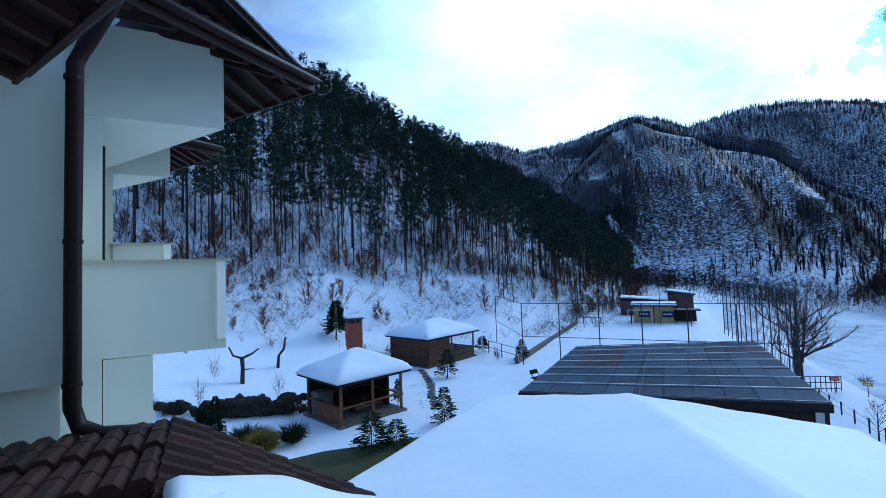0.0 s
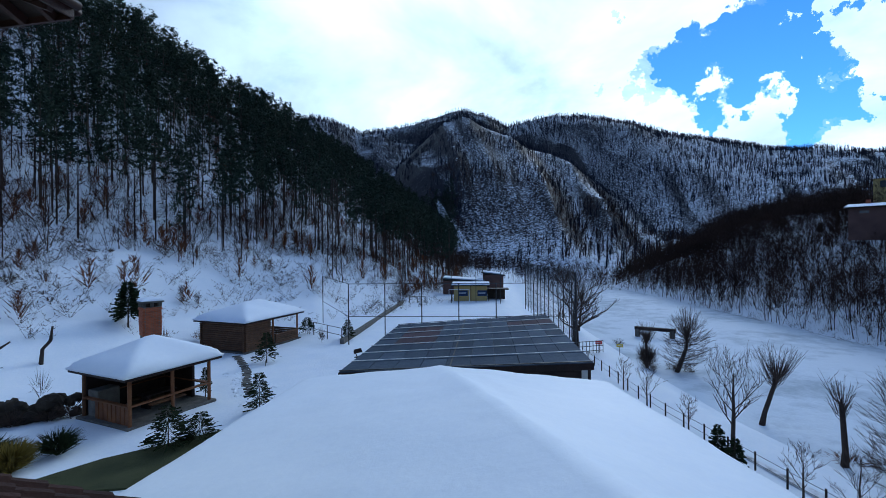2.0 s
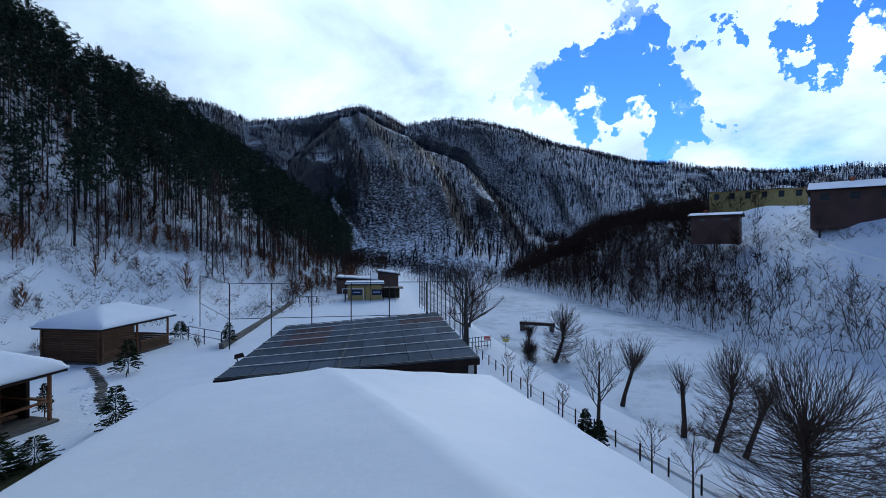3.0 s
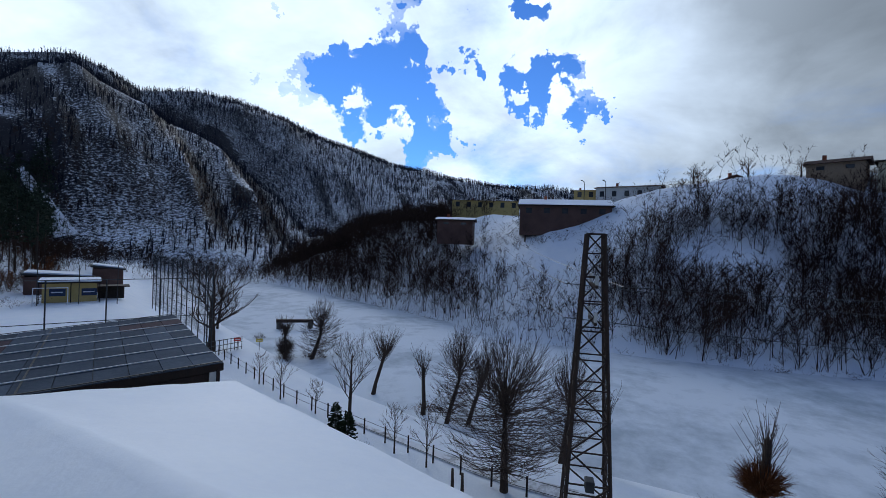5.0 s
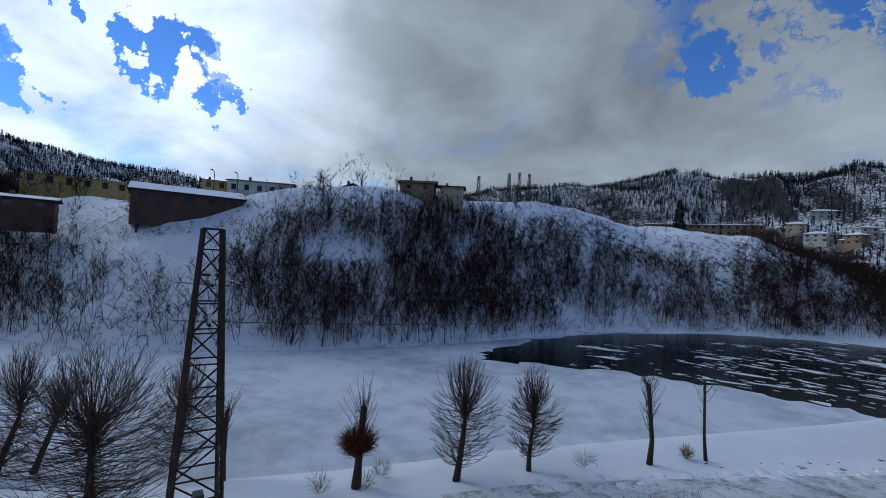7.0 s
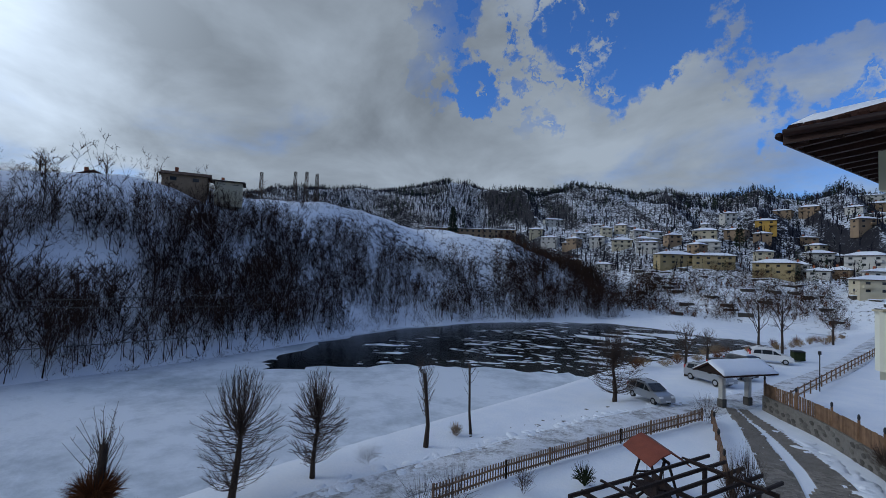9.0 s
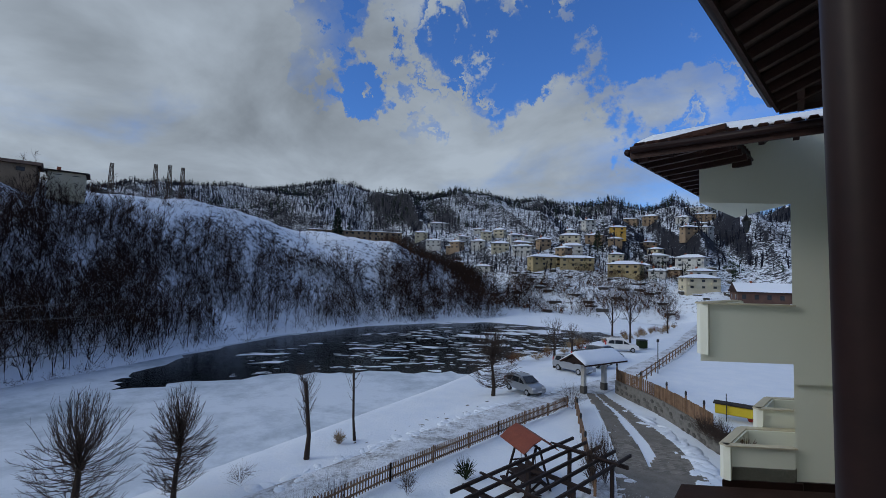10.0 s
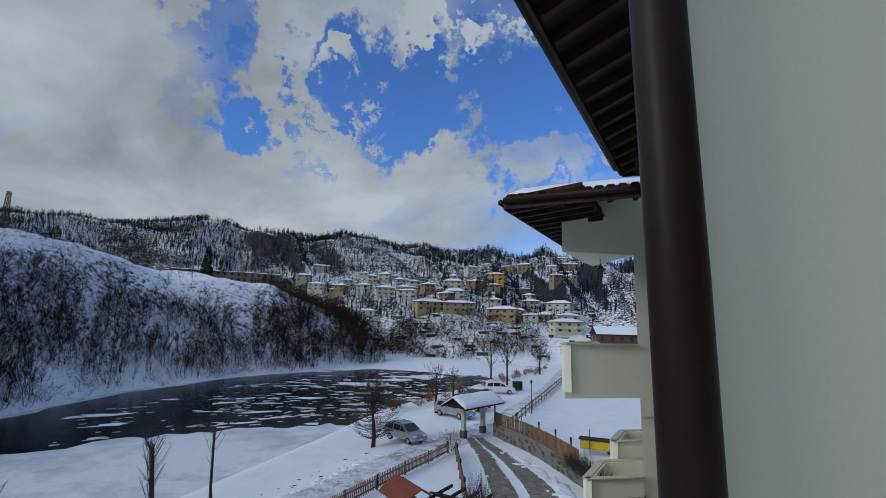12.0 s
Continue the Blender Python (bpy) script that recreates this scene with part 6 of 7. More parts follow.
def crown_tree(x, y, h, w, seed, label, lean=(0, 0), trunk=0.16, z=None, n=210):
    """A slim trunk with an egg-shaped crown of fine upswept branches, as once-lopped alders grow."""
    z = ground_at(x, y) if z is None else z
    t = empty("alder_tree", pose(x, y, z), label, "tree", "round crowned riverside trees")
    rng = random.Random(seed)
    a, b = bmesh.new(), bmesh.new()
    kink = rng.uniform(-0.06, 0.06) * h
    axis = lambda f: Vector((lean[0] * min(1, f * 2.2) + kink * math.sin(f * 9) * 0.3, lean[1] * min(1, f * 2.2), h * f))
    head = 0.66
    pipe(a, [axis(f) - Vector((0, 0, 0.3 * (f == 0))) for f in (0, 0.15, 0.3, 0.45, 0.56, head)], [trunk * s for s in (1.15, 0.85, 0.75, 0.6, 0.5, 0.34)], 8)
    # shoots from the whole trunk curve out and up to an egg-shaped outline
    for k in range(int(n * 1.5)):
        fe = 0.16 + 0.86 * rng.random() ** 0.95
        g = math.sqrt(max(0.05, 1 - ((fe - 0.58) / 0.46) ** 2))
        an = rng.uniform(0, 2 * math.pi)
        ln = w * 0.58 * g * rng.uniform(0.6, 1.05) * (1 if fe < head else rng.uniform(0.3, 1.0))
        f = max(0.12, min(head - rng.uniform(0, 0.2) * (fe > head), fe - rng.uniform(0.03, 0.16)))
        p = axis(f)
        end = axis(min(fe, head)) + Vector((math.cos(an) * ln, math.sin(an) * ln, max(0, fe - head) * h))
        mid = lerp(p, end, 0.5) + Vector((math.cos(an) * 0.12 * ln, math.sin(an) * 0.12 * ln, -0.06 * ln)) + Vector((rng.uniform(-1, 1), rng.uniform(-1, 1), rng.uniform(-0.5, 0.5))) * 0.07 * w * 0.5
        pipe(b, [p, mid, end], [0.017, 0.010, 0.004], 3)
        for _ in range(6):
            q = lerp(mid, end, rng.random())
            d = (end - mid).normalized() + Vector((rng.uniform(-1, 1), rng.uniform(-1, 1), rng.uniform(-0.5, 0.9))) * 0.6
            pipe(b, [q, q + d.normalized() * w * rng.uniform(0.05, 0.14)], [0.007, 0.003], 3)
    part("trunk", a, BARK, t, smooth=True)
    part("crown", b, TWIG, t, "fine leafless branches")
    return t


def riverside():
    # trees by the lane, nearest the pylon
    crown_tree(19.5, -9.0, 5.3, 3.1, 1, "leafless round crowned alder at the frozen river", (0.4, -0.5), 0.17)
    crown_tree(19.1, -12.5, 4.7, 2.5, 2, "slim leafless alder at the frozen river", (0.3, -0.3), 0.12)
    pollard(20.8, -4.8, 3.5, 0.23, 3, "thick lopped trunk hung with russet creeper", (0.25, -0.2), 60, 1.6, 0.4)
    bush(20.7, -4.75, 1.9, 2.3, 1500, RUSSET, 31, "russet dead creeper on the lopped trunk", "creeper", "plant", z=-0.9, upright=0.85, thick=0.03)
    for i, (x, y) in enumerate(((20.6, -3.2), (20.9, -5.9), (20.2, -5.0))):
        bush(x, y, 1.3, 1.6, 150, TWIG, 70 + i, "bare bramble round the lopped trunk", "bramble", thick=0.015)
    pollard(18.3, -18.9, 4.0, 0.15, 4, "tall lopped trunk with ivy and few shoots", (-0.1, 0.35), 70, 1.2, 0.35)
    pollard(17.9, -22.3, 4.1, 0.1, 5, "thin bare pole-like trunk in the snow", (0.2, 0.1), 14, 1.2, 0.5)
    bush(18.3, -21.4, 1.0, 1.0, 320, DRY_GRASS, 32, "round tuft of dry straw-coloured grass", "grass_tuft", thick=0.02)
    bush(18.6, -15.2, 1.3, 1.9, 140, TWIG, 33, "low bare twiggy shrub in the snow", "shrub", thick=0.014)
    # group on the ice edge beyond the lane
    pollard(30.1, 18.1, 3.5, 0.2, 6, "leaning lopped willow with a brush of shoots", (0.6, -0.7), 150, 2.2, 0.75)
    pollard(28.4, 12.9, 3.4, 0.2, 7, "upright lopped trunk with twigs beside it", (0, 0.1), 60, 1.7, 0.7)
    crown_tree(27.7, 10.9, 6.3, 3.6, 8, "leafless slim alder on the frozen bank", (0.9, -0.5), 0.16, n=220)
    pollard(28.2, 9.7, 3.4, 0.18, 9, "crooked lopped trunk with shoots", (1.1, -0.8), 120, 2.0, 0.6)
    crown_tree(25.7, 3.2, 6.0, 3.4, 10, "leafless slim alder on the frozen bank", (0.5, -0.3), 0.15, n=220)
    pollard(25.0, 0.9, 3.4, 0.16, 11, "dark lopped trunk behind the pylon", (0, 0), 30, 1.4, 0.6)
    bush(29.3, 13.2, 0.8, 2.6, 260, RUSSET, 34, "heap of brown brushwood at the foot of the trees", "brushwood", thick=0.04)
    # the big spreading tree and smaller ones along the lane
    crown_tree(19.2, 4.5, 6.6, 5.6, 12, "spreading leafless fruit tree beside the lane", (0.1, 0.1), 0.17, n=330)
    bare_tree(21.7, 14.2, 5.0, 0.11, 13, "small leafless tree beside the lane", 0.6, 3, 0.35, forks=5)
    for i, (x, y, h) in enumerate(((23.0, 20.5, 3.0), (20.0, 10.3, 2.4), (19.5, 8.3, 3.0), (22.2, 17.0, 2.0), (24.6, 24.0, 2.2))):
        bare_tree(x, y, h, 0.045, 50 + i, "thin young bare tree by the lane", 0.5, 3, 0.25, forks=4, name="young_tree", group="young trees by the lane")
    for i, (x, y, h) in enumerate(((17.5, 12.0, 2.3), (17.2, 11.1, 2.1))):
        conifer(x, y, h, 0.55, 90 + i, "small dark conifer shrub in the snow", n=700, name="conifer_shrub")
    for i, (x, y, h) in enumerate(((17.0, 10.2, 1.4), (16.4, 9.0, 1.1), (18.0, 12.8, 1.0))):
        bush(x, y, h, 1.2, 120, TWIG, 95 + i, "bare brown shrub beside the conifers", "shrub", thick=0.014)
    for k, (x, y) in enumerate(((17.3, 6.1), (17.1, 5.6))):
        p = empty("old_post", pose(x, y, ground_at(x, y)), "weathered dark wooden post in the snow", "post")
        part("post", pipe(bmesh.new(), [(0, 0, -0.3), (0.03, 0, 0.6), (0.06, 0.03, 1.25)], [0.08, 0.07, 0.05], 7), BARK, p)
    bare_tree(29.3, 34.7, 8.6, 0.3, 14, "large spreading leafless tree behind the terrace", 0.95, 4, 0.22, forks=4)
    # willows round the footbridge
    crown_tree(35.6, 28.9, 6.0, 4.2, 15, "leafless willow by the footbridge", (1.2, -0.4), 0.22, n=240)
    pollard(34.6, 31.0, 2.8, 0.17, 16, "lopped willow with russet shoots", (0.4, 0.5), 170, 1.7, 0.7)
    crown_tree(37.5, 44, 6.5, 3.5, 17, "slim leafless alder by the footbridge", (0.5, 0), 0.14)
    bush(34.9, 31.3, 3.0, 2.6, 900, TWIG, 118, "dense brown brush round the lopped willow", "bramble", thick=0.03)
    for i, (x, y) in enumerate(((36.2, 29.6), (34.2, 30.2), (36.8, 28.4), (40, 40))):
        bush(x, y, 1.3, 1.9, 200, TWIG, 110 + i, "bare bramble at the willow roots", "bramble", thick=0.02)
    # the dark log over the water
    b = empty("footbridge", pose(0, 0, 0), "dark plank footbridge over the frozen river", "bridge")
    part("deck", rod((45.2, 42.6, -2.3), (48.4, 39.2, -2.4), 0.5, 0.14), DARK_WOOD, b)
    part("beam", rod((45.2, 42.6, -2.5), (48.4, 39.2, -2.6), 0.25, 0.25), DARK_WOOD, b)
    for f in (0.08, 0.92):
        q = lerp((45.2, 42.6, -2.5), (48.4, 39.2, -2.5), f)
        part("pier", rod((q.x, q.y, -4.2), q, 0.5, 0.4), STONE, b)
    # signs by the lane gate
    for x, y, mat, lab in ((30.8, 33.2, RED_PLASTIC, "small red notice board by the lane gate"), (33.8, 33.6, YELLOW_PLASTIC, "small yellow sign on a post")):
        s = empty("sign", yaw_matrix(x, y, ground_at(x, y), -50), lab, "sign")
        part("post", rod((0, 0, -0.2), (0, 0, 1.1), 0.05), STEEL, s)
        part("board", cube(-0.3, 0.3, -0.03, 0.03, 0.85, 1.15), mat, s)
        part("bar", cube(-0.2, 0.2, -0.045, -0.035, 0.97, 1.02), WHITE_LINE, s)
    g = empty("lane_gate", pose(0, 0, 0), "low dark steel gate across the lane", "gate")
    p, q = Vector((27.2, 33.6, -2.2)), Vector((31.5, 33.4, -2.3))
    for z in (0.3, 0.75, 1.2):
        part("rail", rod(p + Vector((0, 0, z)), q + Vector((0, 0, z)), 0.05), STEEL, g)
    for k in range(12):
        s = lerp(p, q, k / 11)
        part("bar", rod(s, s + Vector((0, 0, 1.25)), 0.04), STEEL, g)
    # wire fence posts along the lane
    f = empty("wire_fence", pose(0, 0, 0), "low wire fence on dark wooden posts along the lane", "fence")
    ys = [33 - 1.55 * k for k in range(22)]
    pts = [Vector((float(interp(y, BANK_Y, BANK_X)) - 0.25, y, 0)) for y in ys]
    for p in pts:
        p.z = ground_at(p.x, p.y)
        part("post", rod(p - Vector((0, 0, 0.3)), p + Vector((0, 0, 0.85)), 0.09, sides=6), DARK_WOOD, f)
    for z in (0.35, 0.75):
        bm = bmesh.new()
        pipe(bm, [p + Vector((0, 0, z)) for p in pts], 0.012, 4)
        part("wire", bm, STEEL, f)
    # the lane itself, wet and grey between the snow
    poly = [(float(interp(y, BANK_Y, BANK_X)) + 0.2, y) for y in np.linspace(15, 1, 12)] + [(float(interp(y, BANK_Y, BANK_X)) + 1.3 - 0.06 * (y - 1), y) for y in np.linspace(1, 15, 12)]
    bm = bmesh.new()
    prism(bm, poly[::-1], -2.4, -2.13)
    tagged(part("lane", bm, TRODDEN), "wet grey lane surface showing through the snow", "lane", kind="structure")


riverside()

# ---- road, yard and drive ----
CHUTE_L, CHUTE_R = [(93.3, 225.1), (91.3, 214.8), (88.9, 203.0), (85.5, 189.3), (82.6, 177.3), (80.9, 170.0)], [(95.1, 224.4), (93.9, 213.7), (92.3, 201.4), (89.8, 187.3), (87.5, 175.0), (86.3, 167.4)]
ROAD_Z = -1.2


def strip(name, left, right, mat, label, category, lift=0.05):
    """A surface between two lines that follows the land."""
    V, F = [], []
    n = len(left)
    for a, b in zip(left, right):
        for k in range(5):
            x, y = a[0] + (b[0] - a[0]) * k / 4, a[1] + (b[1] - a[1]) * k / 4
            V.append((x, y, ground_at(x, y) + lift))
    V += [(x, y, z - 0.3) for x, y, z in V]
    m = n * 5
    for i in range(n - 1):
        for k in range(4):
            F.append((i * 5 + k, i * 5 + k + 1, i * 5 + k + 6, i * 5 + k + 5))
        F += [(i * 5, i * 5 + 5, m + i * 5 + 5, m + i * 5), (i * 5 + 4, m + i * 5 + 4, m + i * 5 + 9, i * 5 + 9)]
    return tagged(mesh_object(name, V, F, mat), label, category, kind="structure")


def smooth_line(pts, n):
    pts = [Vector((*p, 0)) for p in pts]
    out = []
    for i in range(n):
        f = i / (n - 1) * (len(pts) - 1)
        k = min(int(f), len(pts) - 2)
        t = f - k
        p0, p1, p2, p3 = pts[max(k - 1, 0)], pts[k], pts[k + 1], pts[min(k + 2, len(pts) - 1)]
        q = 0.5 * ((2 * p1) + (p2 - p0) * t + (2 * p0 - 5 * p1 + 4 * p2 - p3) * t * t + (3 * p1 - p0 - 3 * p2 + p3) * t ** 3)
        out.append((q.x, q.y))
    return out


def clod_band(name, line, width, n, size, mat, seed, label):
    rng = random.Random(seed)
    bm = bmesh.new()
    for k in range(n):
        i = rng.randrange(len(line) - 1)
        f = rng.random()
        x = line[i][0] + (line[i + 1][0] - line[i][0]) * f + rng.uniform(-width, width)
        y = line[i][1] + (line[i + 1][1] - line[i][1]) * f + rng.uniform(-width, width)
        s = rng.uniform(0.4, 1.0) * size
        r = bmesh.ops.create_icosphere(bm, subdivisions=2, radius=s, matrix=pose(x, y, ground_at(x, y) - s * 0.05, 0, 0, rng.uniform(0, 360)) @ Matrix.Diagonal((rng.uniform(0.9, 2.2), rng.uniform(0.7, 1.4), rng.uniform(0.2, 0.42), 1)))
        for v in r["verts"]:
            v.co += Vector((rng.uniform(-1, 1), rng.uniform(-1, 1), rng.uniform(-1, 1))) * s * 0.09
    return tagged(part(name, bm, mat, smooth=True), label, "snow", kind="stuff")


ROAD_L = smooth_line([(18.6, -8), (17.4, -15), (15.2, -25), (12.0, -36), (8.8, -45), (6.2, -58), (3.6, -76), (0.4, -112), (-8, -150)], 60)
ROAD_R = smooth_line([(15.4, -8), (14.2, -16), (12.0, -25), (9.2, -35), (6.2, -44.5), (3.6, -58), (1.0, -76), (-2.2, -112), (-10.5, -150)], 60)
strip("road", ROAD_L, ROAD_R, TRODDEN, "snowy road with grey wheel ruts", "road")
strip("snow_chute", smooth_line(CHUTE_L, 40), smooth_line(CHUTE_R, 40), ROOF_SNOW, "treeless white snow chute down the mountainside", "snow", 0.9)
clod_band("road_slush", [((a[0] + b[0]) / 2, (a[1] + b[1]) / 2) for a, b in zip(ROAD_L[:30], ROAD_R[:30])], 1.3, 420, 0.1, TRODDEN, 3, "churned grey slush and snow clods on the road")
clod_band("snow_bank", ROAD_L[4:34], 0.7, 200, 0.3, SNOW, 4, "ploughed snow bank along the road")
for _i in range(2):
    clod_band("bank_stones", [(17.2, -22), (15.6, -30), (14.6, -33)], 0.9, 9, 0.12, STONE, 6 + _i, "dark stones poking out of the roadside snow")
DRIVE_L = smooth_line([(8.4, -39.8), (7.0, -36), (5.5, -31), (4.4, -27), (3.6, -23.5), (2.6, -17)], 30)
DRIVE_R = smooth_line([(6.9, -40.5), (4.3, -36), (2.4, -33), (1.0, -30), (0.2, -27), (-0.6, -23), (-1.5, -17)], 30)


def drive():
    strip("driveway", DRIVE_L, DRIVE_R, SNOW, "snowy driveway bed", "driveway", 0.03)
    d = empty("driveway_setts", pose(0, 0, 0), "grey concrete paving setts in two cleared wheel tracks", "paving")
    rng = random.Random(9)
    bm = cube(-0.15, 0.15, -0.1, 0.1, -0.04, 0.04, bevel=0.012)
    me = bpy.data.meshes.new("sett")
    bm.to_mesh(me)
    me.materials.append(SETTS)
    rest = bmesh.new()
    rows = 150
    L, R = smooth_line(DRIVE_L, rows), smooth_line(DRIVE_R, rows)
    count = 0
    for i in range(rows - 1):
        (ax, ay), (bx, by) = L[i], R[i]
        w = math.hypot(bx - ax, by - ay)
        n = max(4, int(w / 0.31))
        ang = math.degrees(math.atan2(by - ay, bx - ax))
        for k in range(n):
            f = (k + 0.5 * (i % 2)) / n
            g = i / rows
            track = (0.05 < f < 0.36) or (0.56 < f < 0.9) or g > 0.62 + 0.1 * math.sin(f * 7)
            if not track or rng.random() < 0.03:
                continue
            x, y = ax + (bx - ax) * f, ay + (by - ay) * f
            m = pose(x, y, ground_at(x, y) + 0.045 + rng.uniform(-0.006, 0.006), 0, 0, ang + rng.uniform(-2, 2))
            if g > 0.45 and count < 300:
                shared("sett", me, d, m)
                count += 1
            else:
                box(rest, -0.15, 0.15, -0.1, 0.1, -0.04, 0.04, m=m)
    o = part("sett_rest", rest, SETTS, d)
    tagged(o, "the farther setts of the drive", kind="stuff")
    clod_band("drive_bank", DRIVE_R[4:24], 0.5, 130, 0.42, SNOW, 12, "shovelled snow heaps along the drive")
    clod_band("drive_bank", smooth_line([(3.9, -24), (3.4, -21), (3.2, -18)], 8), 1.1, 60, 0.5, TRODDEN, 13, "dirty shovelled snow heap by the drive")


drive()


def picket_fence(pts, label, h=0.75, gap=0.16, mat=None, name="picket_fence"):
    f = empty(name, pose(0, 0, 0), label, "fence", "yard fences")
    bm = cube(-0.035, 0.035, -0.012, 0.012, 0, h, bevel=0.004)
    me = bpy.data.meshes.new("picket")
    bm.to_mesh(me)
    me.materials.append(mat or FENCE_WOOD)
    total = 0
    rest = bmesh.new()
    for a, b in zip(pts, pts[1:]):
        ln = math.hypot(b[0] - a[0], b[1] - a[1])
        ang = math.degrees(math.atan2(b[1] - a[1], b[0] - a[0]))
        n = int(ln / gap)
        for k in range(n):
            x, y = a[0] + (b[0] - a[0]) * k / n, a[1] + (b[1] - a[1]) * k / n
            m = pose(x, y, ground_at(x, y) + 0.05, 0, 0, ang)
            if total < 260:
                shared("picket", me, f, m)
            else:
                box(rest, -0.035, 0.035, -0.012, 0.012, 0, h, m=m)
            total += 1
        n = max(1, int(ln / 2.2))
        for k in range(n + 1):
            x, y = a[0] + (b[0] - a[0]) * k / n, a[1] + (b[1] - a[1]) * k / n
            part("post", rod((x, y, ground_at(x, y) - 0.3), (x, y, ground_at(x, y) + h + 0.08), 0.08), FENCE_WOOD, f)
        za, zb = ground_at(*a), ground_at(*b)
        for z in (0.2, 0.58):
            part("rail", rod((*a, za + z), (*b, zb + z), 0.04, 0.08), FENCE_WOOD, f)
    if rest.verts:
        tagged(part("pickets", rest, FENCE_WOOD, f), kind="stuff")
    else:
        rest.free()


picket_fence([(13.4, -14.5), (12.7, -18.5), (10.9, -27), (8.8, -35.3)], "brown picket fence along the snowy road")


def handrail(a, b, label):
    f = empty("timber_edge", pose(0, 0, 0), label, "railing")
    za, zb = ground_at(*a), ground_at(*b)
    part("rail", rod((*a, za + 0.75), (*b, zb + 0.75), 0.14, 0.12), FENCE_WOOD, f)
    part("rail", rod((*a, za + 0.4), (*b, zb + 0.4), 0.1, 0.12), FENCE_WOOD, f)
    n = 8
    for k in range(n + 1):
        x, y = a[0] + (b[0] - a[0]) * k / n, a[1] + (b[1] - a[1]) * k / n
        z = ground_at(x, y)
        part("post", rod((x, y, z - 0.3), (x, y, z + 0.85), 0.11), FENCE_WOOD, f)
        if k % 2:
            part("lamp_cap", pipe(bmesh.new(), [(x, y, z + 0.85), (x, y, z + 0.95), (x, y, z + 1.12), (x, y, z + 1.2)], [0.03, 0.08, 0.07, 0.02], 6), STEEL, f, "small black path lantern")


handrail((8.2, -35.2), (4.4, -21.8), "brown timber railing with small lanterns along the drive")


def yard_wall():
    w = empty("drive_wall", pose(0, 0, 0), "rough stone retaining wall with a timber fence on top", "wall")
    pts = smooth_line([(6.3, -41.8), (3.0, -37.5), (1.0, -34.0), (-0.4, -31.2), (-1.6, -29.4)], 26)
    rng = random.Random(10)
    bm = bmesh.new()
    for a, b in zip(pts, pts[1:]):
        d = Vector((b[0] - a[0], b[1] - a[1])).normalized()
        n = Vector((d.y, -d.x)) * 0.16
        prism(bm, [(a[0] - n.x, a[1] - n.y), (b[0] - n.x, b[1] - n.y), (b[0] + n.x, b[1] + n.y), (a[0] + n.x, a[1] + n.y)], -1.6, -0.1)
    bmesh.ops.recalc_face_normals(bm, faces=bm.faces)
    part("core", bm, MORTAR, w)
    mes = []
    for k in range(5):
        sb = bmesh.new()
        bmesh.ops.create_icosphere(sb, subdivisions=1, radius=0.2)
        for v in sb.verts:
            v.co = Vector((v.co.x * rng.uniform(1, 1.5), v.co.y * 0.55, v.co.z * rng.uniform(0.7, 1)))
        me = bpy.data.meshes.new("stone")
        sb.to_mesh(me)
        me.materials.append(STONE)
        mes.append(me)
    for k in range(280):
        i = rng.randrange(len(pts) - 1)
        f = rng.random()
        x, y = pts[i][0] + (pts[i + 1][0] - pts[i][0]) * f, pts[i][1] + (pts[i + 1][1] - pts[i][1]) * f
        ang = math.degrees(math.atan2(pts[i + 1][1] - pts[i][1], pts[i + 1][0] - pts[i][0]))
        side = 0.13 if k % 4 else -0.13
        nx, ny = math.sin(radians(ang)) * side, -math.cos(radians(ang)) * side
        shared("stone", rng.choice(mes), w, pose(x - nx, y - ny, rng.uniform(-1.25, -0.2), rng.uniform(-15, 15), rng.uniform(-15, 15), ang))
    f = empty("board_fence", pose(0, 0, 0), "brown close-boarded fence on the drive wall", "fence", "yard fences")
    for a, b in zip(pts[:19], pts[1:19]):
        for k in range(4):
            x, y = a[0] + (b[0] - a[0]) * (k + 0.5) / 4, a[1] + (b[1] - a[1]) * (k + 0.5) / 4
            ang = math.degrees(math.atan2(b[1] - a[1], b[0] - a[0]))
            part("board", cube(-0.07, 0.07, -0.02, 0.02, 0, 0.9 + rng.uniform(-0.03, 0.03), m=pose(x, y, -0.1, 0, 0, ang)), FENCE_WOOD, f)
    for a in pts[:19:4]:
        part("post", rod((*a, -0.1), (*a, 1.0), 0.12), FENCE_WOOD, f)
        part("lantern", pipe(bmesh.new(), [(*a, 1.0), (*a, 1.1), (*a, 1.25), (*a, 1.32)], [0.04, 0.08, 0.07, 0.02], 6), STEEL, f)
    picket_fence([pts[19], pts[25]], "low dark picket fence under a creeper", 0.9, 0.14)
    for i, p in enumerate(pts[17::2]):
        bush(p[0] + 0.2, p[1] + 0.3, 1.5, 2.0, 420, TWIG, 130 + i, "tangled bare creeper on the wall fence", "creeper", "plant", z=-0.5, thick=0.02)
    bush(-0.8, -33, 1.8, 1.4, 60, TWIG, 140, "thin bare sapling behind the wall", "sapling", "shrub", z=-1, thick=0.015)


yard_wall()


